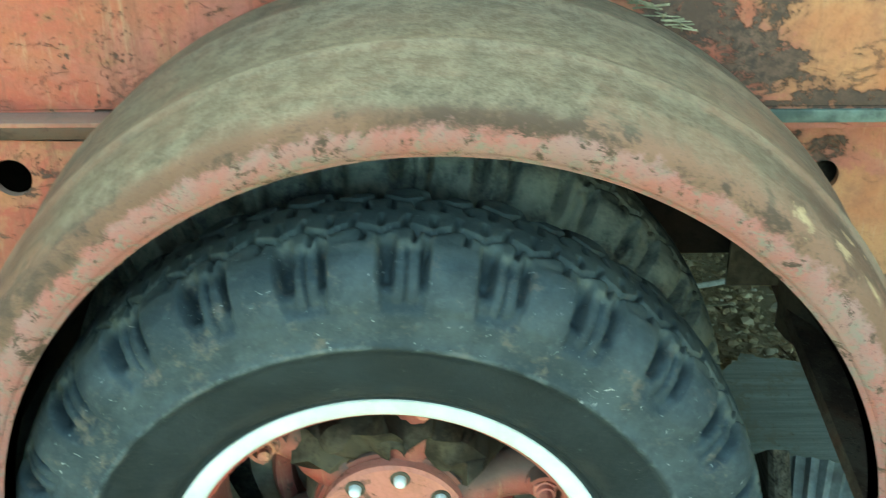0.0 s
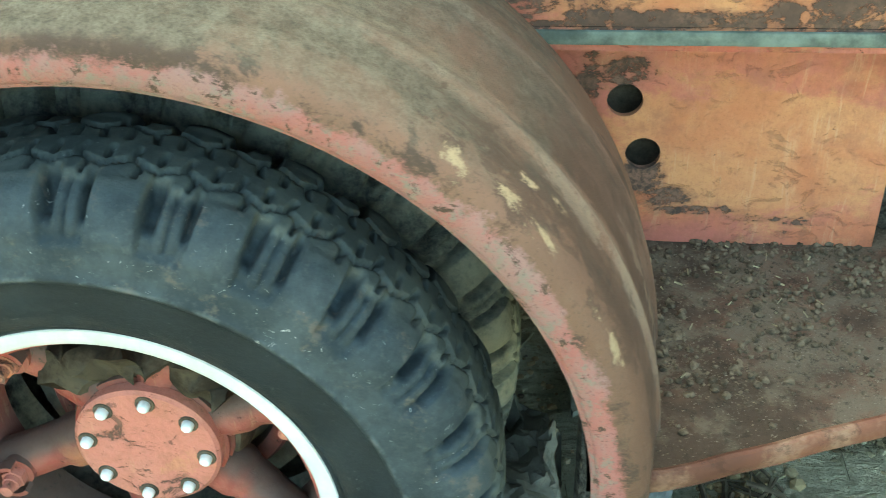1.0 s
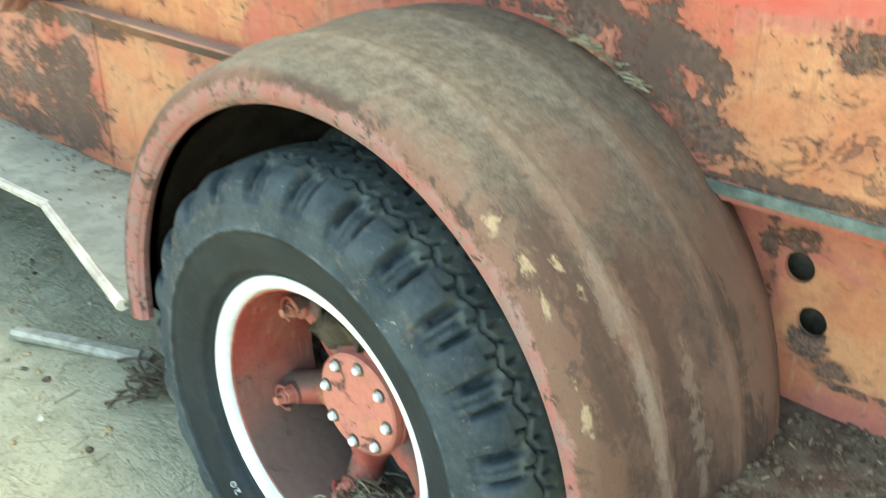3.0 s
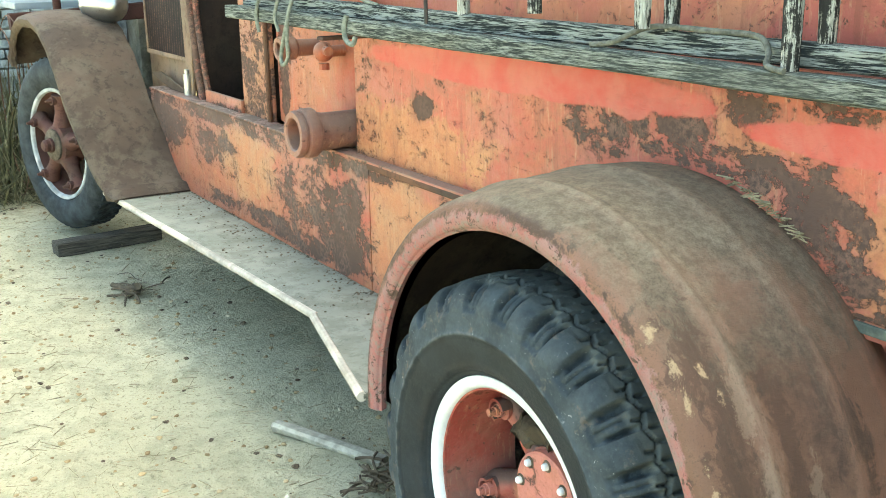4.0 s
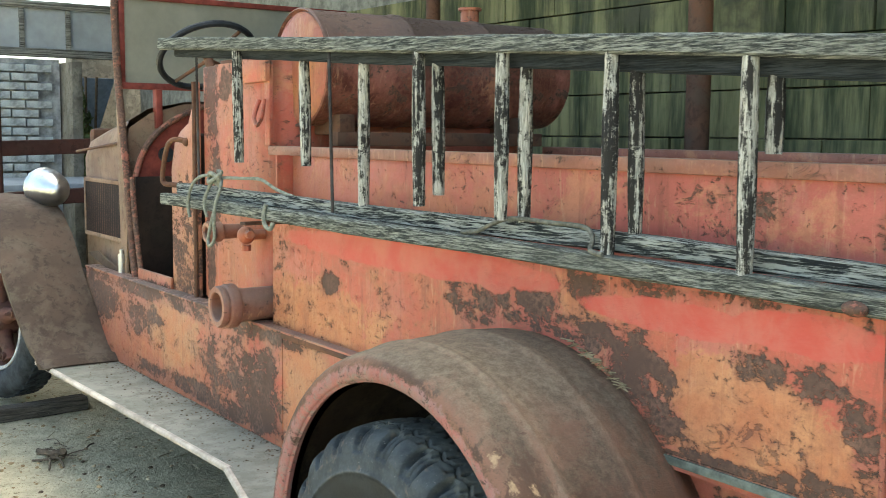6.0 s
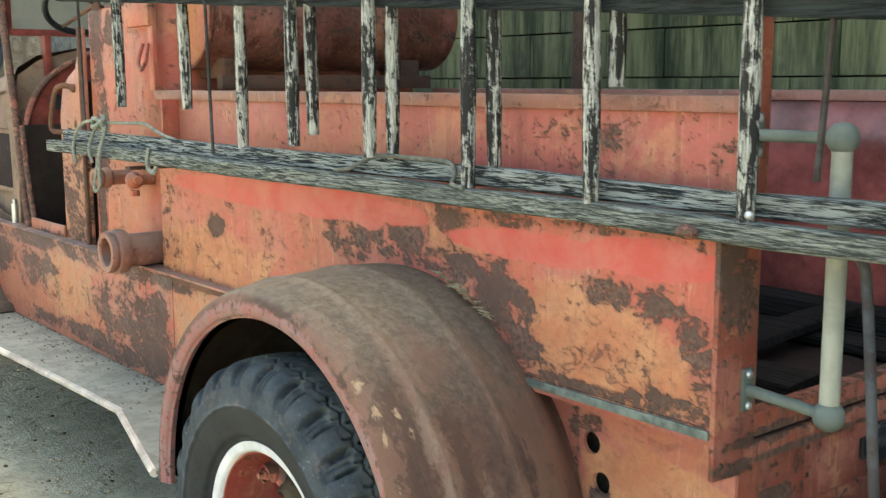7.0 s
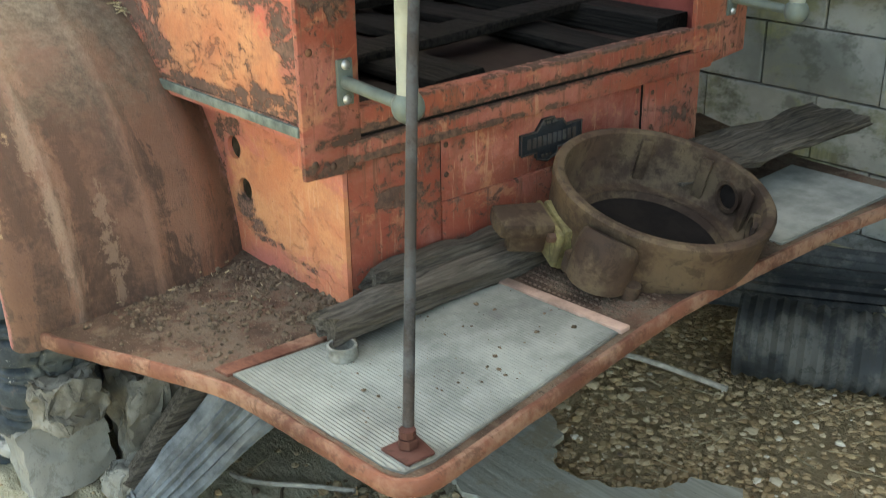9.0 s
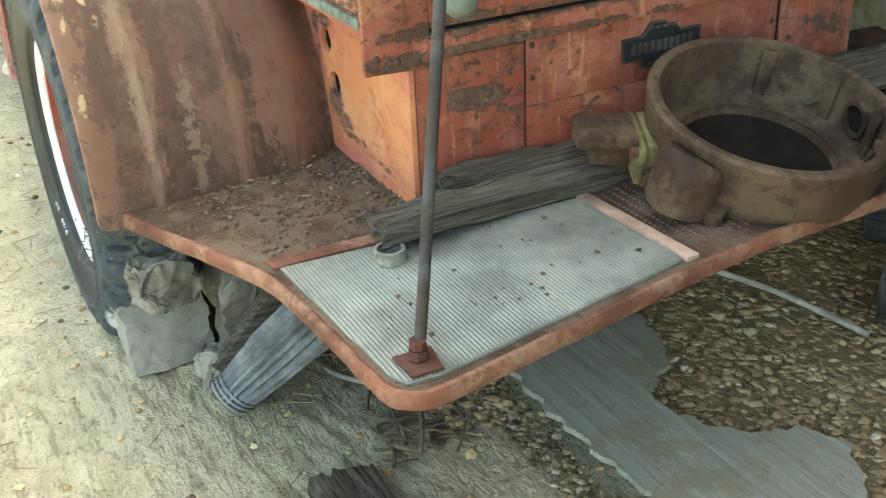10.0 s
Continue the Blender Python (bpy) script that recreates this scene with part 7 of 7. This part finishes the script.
def scatter(name, n, seed, place, size, mat, label, sharp=0.35, squash=0.6):
    """Many small stones as one mesh."""
    rng = random.Random(seed)
    t = (1 + 5 ** 0.5) / 2
    base = [Vector(v).normalized() for v in ((-1, t, 0), (1, t, 0), (-1, -t, 0), (1, -t, 0), (0, -1, t), (0, 1, t), (0, -1, -t), (0, 1, -t), (t, 0, -1), (t, 0, 1), (-t, 0, -1), (-t, 0, 1))]
    tri = [(0, 11, 5), (0, 5, 1), (0, 1, 7), (0, 7, 10), (0, 10, 11), (1, 5, 9), (5, 11, 4), (11, 10, 2), (10, 7, 6), (7, 1, 8), (3, 9, 4), (3, 4, 2), (3, 2, 6), (3, 6, 8), (3, 8, 9), (4, 9, 5), (2, 4, 11), (6, 2, 10), (8, 6, 7), (9, 8, 1)]
    verts, faces = [], []
    for _ in range(n):
        got = place(rng)
        if got is None:
            continue
        x, y, z = got
        s = size(rng)
        e = Euler((rng.uniform(0, 6), rng.uniform(0, 6), rng.uniform(0, 6))).to_matrix()
        k = len(verts)
        for b in base:
            q = e @ (b * s * (1 + rng.uniform(-sharp, sharp)))
            verts.append((x + q.x, y + q.y, z + q.z * squash + s * squash * 0.4))
        faces += [(a + k, b + k, c + k) for a, b, c in tri]
    me = bpy.data.meshes.new(name)
    me.from_pydata(verts, [], faces)
    me.materials.append(mat)
    ob = new(name, me)
    return tagged(ob, label, "stones", kind="stuff")


def on_gravel(rng):
    x, y = rng.uniform(-0.6, 2.0), rng.uniform(0.75, 2.4)
    if (x > 1.45 and y < 1.1) or (x > 0.75 and y < 0.86):
        return None
    dense = 0.5 + 0.5 * noise.noise(Vector((x * 2.2, y * 2.2, 4)))
    if rng.random() > 0.35 + dense or (y < 1.0 and rng.random() < 0.75):
        return None
    return x, y, ground_z(x, y)


scatter("gravel", 27000, 21, on_gravel, lambda r: 0.0035 + 0.009 * r.random() ** 2.2 + (0.009 if r.random() < 0.02 else 0), GRAVEL, "brown and grey gravel beside the truck", squash=0.42)
scatter("grit", 8000, 31, lambda r: (lambda x, y: (x, y, ground_z(x, y)))(r.uniform(-5.5, 1.9), r.uniform(-1.0, 1.0)), lambda r: 0.0014 + 0.011 * r.random() ** 8, GRAVEL, "scattered grit on the dirt")
scatter("clods", 2600, 33, lambda r: (lambda x, y: (x, y, ground_z(x, y)) if noise.noise(Vector((x * 2.5, y * 2.5, 9.0))) > r.uniform(-0.5, 0.3) else None)(r.uniform(-5.5, 1.9), r.uniform(-1.0, 1.2)), lambda r: 0.0012 + 0.012 * r.random() ** 8, GRIT_DARK, "dark crumbs of earth and bark on the dirt", squash=0.5)
scatter("rubble", 150, 35, lambda r: (lambda x, y: (x, y, ground_z(x, y) + 0.004))(r.gauss(0.86, 0.07), r.gauss(0.62, 0.09)), lambda r: 0.003 + 0.012 * r.random() ** 3, GRAVEL, "pale stones and crumbs beside the twigs")
scatter("mulch", 2000, 37, lambda r: (lambda a: (0.74 + 0.5 * a ** 1.4 + r.gauss(0, 0.03), 0.725 + r.gauss(0, 0.034 - 0.012 * a), ground_z(0.9, 0.7) + 0.004))(r.random()), lambda r: 0.0015 + 0.009 * r.random() ** 4, MULCH, "brown crumbs and bark along the broken board", squash=0.5)
scatter("step_grit", 6000, 41, lambda r: (lambda x, y: (x, y, step_z(y)) if noise.noise(Vector((x * 9, y * 9, 3.0))) + 0.6 * noise.noise(Vector((x * 30, y * 30, 1.0))) > r.uniform(-0.6, 0.45) else None)(*(lambda a, b: (0.66 + 0.36 * a, 0.06 + 0.17 * a + (0.42 - 0.1 * a) * b ** 0.6))(r.random(), r.random())), lambda r: 0.0009 + 0.006 * r.random() ** 7, GRIT_DARK, "dirt and grit on the tail step", squash=0.8)
scatter("plate_grit", 160, 43, lambda r: (lambda y: (r.uniform(1.1, 1.41), y, step_z(y) + 0.005))(r.uniform(0.25, 0.75)), lambda r: 0.001 + 0.005 * r.random() ** 6, GRIT_DARK, "specks of dirt on the tread plate")
scatter("board_grit", 900, 45, lambda r: (lambda x: (x, 0.38 - 0.22 * r.random() ** 3, 0.55))(r.uniform(-3.0, -0.6)), lambda r: 0.0015 + 0.004 * r.random() ** 4, GRIT_DARK, "dirt along the running board")


def straw(name, n, seed, place, label, size=(0.02, 0.09)):
    rng = random.Random(seed)
    verts, faces = [], []
    for _ in range(n):
        x, y, z = place(rng)
        a, l, w = rng.uniform(0, 6.28), rng.uniform(*size), rng.uniform(0.0008, 0.002)
        dx, dy = math.cos(a) * l / 2, math.sin(a) * l / 2
        k = len(verts)
        z0, z1 = z + rng.uniform(0.001, 0.006), z + rng.uniform(0.001, 0.012)
        verts += [(x - dx - dy * w / l, y - dy + dx * w / l, z0), (x - dx + dy * w / l, y - dy - dx * w / l, z0), (x - dx, y - dy, z0 + w * 1.5), (x + dx - dy * w / l, y + dy + dx * w / l, z1), (x + dx + dy * w / l, y + dy - dx * w / l, z1), (x + dx, y + dy, z1 + w * 1.5)]
        faces += [(k, k + 1, k + 4, k + 3), (k + 1, k + 2, k + 5, k + 4), (k + 2, k, k + 3, k + 5)]
    me = bpy.data.meshes.new(name)
    me.from_pydata(verts, [], faces)
    me.materials.append(STRAW)
    tagged(new(name, me), label, "straw", kind="stuff")


straw("straw", 2600, 51, lambda r: (lambda x, y: (x, y, ground_z(x, y)))(r.uniform(-5.5, 1.9), r.uniform(-1.0, 2.3)), "bits of straw and dry grass on the dirt")
straw("step_straw", 30, 53, lambda r: (lambda a: (0.64 + 0.3 * a, 0.1 + 0.15 * a + r.uniform(0.05, 0.35), 0.596))(r.random()), "bits of straw on the tail step", (0.003, 0.014))
straw("fender_straw", 60, 55, lambda r: (lambda a: (0.065 + 0.604 * math.cos(a), 0.41, 0.546 + 0.604 * math.sin(a)))(radians(r.uniform(58, 78))), "dry grass caught along the fender's edge", (0.015, 0.05))

# ---- the shed ----
def slope_z(y):
    return 4.2 - 0.55 * (y - 0.9)


def roof():
    bm = bmesh.new()
    # out of view; front edge and length past the tail are set for light
    x0, x1, y0, y1 = -9.0, 8.6, 0.9, 2.9
    vs = [bm.verts.new((x, y, slope_z(y) + h)) for h in (0.0, 0.05) for x, y in ((x0, y0), (x1, y0), (x1, y1), (x0, y1))]
    for f in ((3, 2, 1, 0), (4, 5, 6, 7), (0, 1, 5, 4), (1, 2, 6, 5), (2, 3, 7, 6), (3, 0, 4, 7)):
        bm.faces.new([vs[k] for k in f])
    many = [bm]
    for i in range(15):
        x = -8.6 + 1.2 * i
        many.append(beam((x, 0.94, slope_z(0.94) - 0.08), (x, 2.8, slope_z(2.8) - 0.08), 0.06, 0.15, 0.004, i))
    for y in (1.0, 1.55, 2.1):
        many.append(beam((x0, y, slope_z(y) - 0.19), (x1, y, slope_z(y) - 0.19), 0.09, 0.07, 0.004, y))
    return bm_join(*many)


tagged(new("ceiling", mesh_of("ceiling", roof(), ROOF_WOOD)), "dark timber shed roof with rafters", "roof", kind="structure")

# back wall of concrete blocks, each a piece of its own
wall = tagged(new("wall_back", mesh_of("wall_back", box(-8.4, 2.475, -0.3, 8.6, 2.66, 2.9, 0.0), MORTAR)), "concrete block wall streaked with green algae", "wall", kind="structure")


def block_mesh(w, h, d):
    bm = box(-w / 2, -d / 2, -h / 2, w / 2, d / 2, h / 2, 0.004)
    return mesh_of("block", bm, BLOCK, False)


BLOCKS = [block_mesh(0.395, 0.195, 0.1), block_mesh(0.393, 0.194, 0.106), block_mesh(0.19, 0.19, 0.1)]
rng = random.Random(7)
for r in range(12):
    z = 0.1 + 0.2 * r
    for c in range(24):
        x = -6.6 + 0.4 * c + (0.2 if r % 2 else 0.0)
        if 0.9 < z < 1.1 and x > 0.3:
            continue
        ob = new("block", BLOCKS[rng.randrange(2)])
        ob.parent = wall
        ob.location = (x, 2.46 + rng.uniform(-0.006, 0.006), z)
        ob.rotation_euler = (rng.uniform(-0.006, 0.006), 0, rng.uniform(-0.008, 0.008))
single("sill_beam", beam((0.15, 2.4, 1.0), (4.6, 2.4, 1.0), 0.1, 0.14, 0.008, 2.0), TAN_BEAM, "tan timber beam set along the block wall", "beam")
single("earth_bank", rough_up(box(-8.0, 2.2, -0.1, 4.8, 2.44, 0.16, 0.0), 0.03, 4), DIRT, "dirt heaped along the foot of the wall", "dirt", kind="structure")

for x, y, r, m, lab in ((-1.05, 2.2, 0.05, "RUST", "rusty steel post holding up the shed roof"), (-2.9, 2.15, 0.04, "RUST", "rusty steel post holding up the shed roof")):
    p = thing("roof_post", (x, y, 0), lab, "post", "roof posts")
    part("shaft", rod((x, y, 0), (x, y, slope_z(y) - 0.16), r, 16), RUST, p)
    part("brace", rod((x, y, slope_z(y) - 0.75), (x + 0.42, y, slope_z(y) - 0.2), 0.022, 10), RUST, p)
    part("foot", box(x - 0.09, y - 0.09, -0.02, x + 0.09, y + 0.09, 0.02, 0.004), RUST, p)

# brick wall at the front end, with a window over it
brick_wall = tagged(new("wall_front", mesh_of("wall_front", box(-7.8, -0.4, -0.2, -7.51, 1.46, 2.2, 0.0), MORTAR_PALE)), "white-painted old brick wall", "wall", kind="structure")
BRICKS = [mesh_of("brick", rough_up(box(-0.05, -0.105, -0.031, 0.05, 0.105, 0.031, 0.006), 0.004, 9, s), BRICK, False) for s in (0.0, 3.0, 6.0)]
for r in range(21):
    for c in range(8):
        y = -0.3 + 0.225 * c + (0.11 if r % 2 else 0)
        if y > 1.37:
            continue
        ob = new("brick", BRICKS[rng.randrange(3)])
        ob.parent = brick_wall
        ob.location = (-7.505 + rng.uniform(-0.008, 0.008), y, 0.62 + 0.075 * r)
pier = single("brick_pier", rough_up(box(-7.6, 1.47, -0.1, -7.2, 1.56, 2.18, 0.01), 0.02, 6), ROCK, "dark stone end of the wall", "pier", kind="structure")
win = tagged(new("window_1", mesh_of("window_1", bm_join(box(-7.55, 0.3, 2.22, -7.48, 2.0, 2.29, 0.005), box(-7.55, 0.3, 2.62, -7.48, 2.0, 2.68, 0.005), *[box(-7.54, y, 2.29, -7.49, y + 0.04, 2.62, 0.003) for y in (0.3, 0.72, 1.14, 1.52, 1.96)]), WOOD_Y)), "grey wooden window frame with dusty panes", "window", kind="structure")
for y0, y1 in ((0.34, 0.72), (0.76, 1.14), (1.18, 1.52), (1.56, 1.96)):
    part("pane", box(-7.52, y0, 2.29, -7.515, y1, 2.62, 0.0), PANE, win)

# iron frame and a standpipe ahead of the truck
tr = thing("trailer_frame", (-5.5, 0.6, 0.16), "dark red iron trailer frame", "trailer")
part("upper_beam", beam((-5.52, 0.16, 1.475), (-5.52, 1.7, 1.52), 0.08, 0.1), DARK_IRON, tr)
part("lower_beam", beam((-5.52, 0.2, 1.13), (-5.52, 1.7, 1.2), 0.08, 0.1), DARK_IRON, tr)
part("upright", beam((-5.52, 0.22, 0.16), (-5.52, 0.22, 1.5), 0.08, 0.08), DARK_IRON, tr)
part("upright", beam((-5.52, 1.66, 0.16), (-5.52, 1.66, 1.55), 0.08, 0.08), DARK_IRON, tr)
part("deck", box(-6.8, 0.25, 1.2, -5.56, 1.65, 1.24, 0.005), PANE, tr)
post = thing("roof_post", (-5.35, 0.45, 0.16), "dark steel pipe post ahead of the truck", "post", "roof posts")
part("shaft", rod((-5.35, 0.46, 0.15), (-5.35, 0.44, 4.1), 0.025, 12), DARK_IRON, post)
coil = thing("wire_coil", (-5.0, 0.25, 0.16), "roll of old rusty fence wire", "wire")
for i in range(14):
    c = (-5.0 + 0.06 * math.sin(i * 2.7), 0.05 + 0.05 * i, 0.66 + 0.05 * math.sin(i * 1.9))
    part("strand", lathe([(0.48 + 0.02 * math.sin(i * 2.3) + 0.004 * math.cos(a), 0.004 * math.sin(a)) for a in (0, 2.1, 4.2)], c, "y", 40, closed_profile=True), RUST, coil)
single("hopper", slab([(1.5, 2.1), (2.2, 2.1), (2.0, 1.5), (1.75, 1.5)], -8.9, -8.3, 0.01, "x"), HOPPER, "blue-grey sheet metal hopper", "hopper")
single("hopper_stand", bm_join(box(-8.8, 1.76, 0.1, -8.74, 1.82, 1.52, 0.004), box(-8.46, 1.94, 0.1, -8.4, 2.0, 1.52, 0.004)), DARK_IRON, "dark iron stand under the hopper", "stand")


def foliage(name, centre, size, n, seed, mat, label, cat, leaf=0.05):
    rng = random.Random(seed)
    verts, faces = [], []
    for _ in range(n):
        while True:
            p = Vector((rng.uniform(-1, 1), rng.uniform(-1, 1), rng.uniform(-1, 1)))
            if p.length < 0.75 + 0.35 * noise.noise(p * 2 + Vector((seed, 0, 0))):
                break
        c = Vector((centre[0] + p.x * size[0], centre[1] + p.y * size[1], centre[2] + p.z * size[2]))
        e = Euler((rng.uniform(0, 6), rng.uniform(0, 6), rng.uniform(0, 6))).to_matrix()
        l = leaf * rng.uniform(0.6, 1.3)
        k = len(verts)
        verts += [tuple(c + e @ Vector(v) * l) for v in ((-1, 0, 0), (0, 0.4, 0.12), (1, 0, 0), (0, -0.4, 0.12))]
        faces.append((k, k + 1, k + 2, k + 3))
    me = bpy.data.meshes.new(name)
    me.from_pydata(verts, [], faces)
    me.materials.append(mat)
    return me


bush = thing("bush", (-11.0, 2.2, 0.16), "dark green bush outside the shed", "bush")
for i, (x, y) in enumerate(((-11.0, 2.0), (-11.3, 3.2), (-11.2, 0.6))):
    ob = new("crown", foliage("crown", (x, y, 1.2), (0.8, 0.9, 1.1), 1500, i + 3, LEAF, "", ""))
    ob.parent = bush
    ob.matrix_parent_inverse = Matrix.Translation(-origin(bush))
part("stems", bm_join(*[rod((-11.1 + 0.2 * i, 1.2 + 0.5 * i, 0.1), (-11.1 + 0.1 * i, 1.0 + 0.6 * i, 1.3), 0.03, 8, 0.012) for i in range(4)]), TWIG, bush)

vine = thing("vine", (-8.1, 1.85, 0.16), "dark vine climbing beside the brick wall", "vine")
ob = new("leaves", foliage("leaves", (-8.1, 1.82, 1.35), (0.16, 0.13, 0.75), 700, 11, LEAF, "", "", 0.045))
ob.parent = vine
ob.matrix_parent_inverse = Matrix.Translation(-origin(vine))
for i in range(4):
    part("stem", tube([(-8.1, 1.8 + 0.03 * i, 0.1), (-8.1 + 0.05 * math.sin(i * 2.0), 1.76 + 0.05 * i, 0.9), (-8.12, 1.7 + 0.08 * i, 1.5), (-8.1, 1.66 + 0.1 * i, 2.1)], 0.012, 7), TWIG, vine)


def weeds():
    rng = random.Random(77)
    verts, faces = [], []
    for _ in range(4200):
        x, y = rng.uniform(-6.8, -4.75), rng.uniform(-0.9, 0.7)
        h, a, lean = rng.uniform(0.08, 1.0) ** 1.6 * (0.75 if x < -5.0 else 0.3), rng.uniform(0, 6.28), rng.uniform(0.05, 0.7)
        z = ground_z(x, y)
        dx, dy, w = math.cos(a), math.sin(a), rng.uniform(0.002, 0.005)
        k = len(verts)
        verts += [(x - dy * w, y + dx * w, z), (x + dy * w, y - dx * w, z), (x + dx * lean * 0.4 - dy * w, y + dy * lean * 0.4 + dx * w, z + h * 0.6), (x + dx * lean * 0.4 + dy * w, y + dy * lean * 0.4 - dx * w, z + h * 0.6), (x + dx * lean, y + dy * lean, z + h)]
        faces += [(k, k + 1, k + 3, k + 2), (k + 2, k + 3, k + 4)]
    me = bpy.data.meshes.new("weeds")
    me.from_pydata(verts, [], faces)
    me.materials.append(WEED)
    tagged(new("weeds", me), "dry weeds ahead of the front wheel", "weeds", kind="stuff")


weeds()
# plain ends that close the place on the sides never seen
single("wall_far_end", box(-9.2, 2.0, -0.2, -9.0, 2.7, 2.6, 0.0), ROCK, "dark end wall, added out of view", "wall", kind="structure")
# added out of view to keep sky light off the tail
single("wall_near_end", box(8.4, 0.95, -0.2, 8.6, 2.47, 3.3, 0.0), ROCK, "dark end wall, added out of view", "wall", kind="structure")
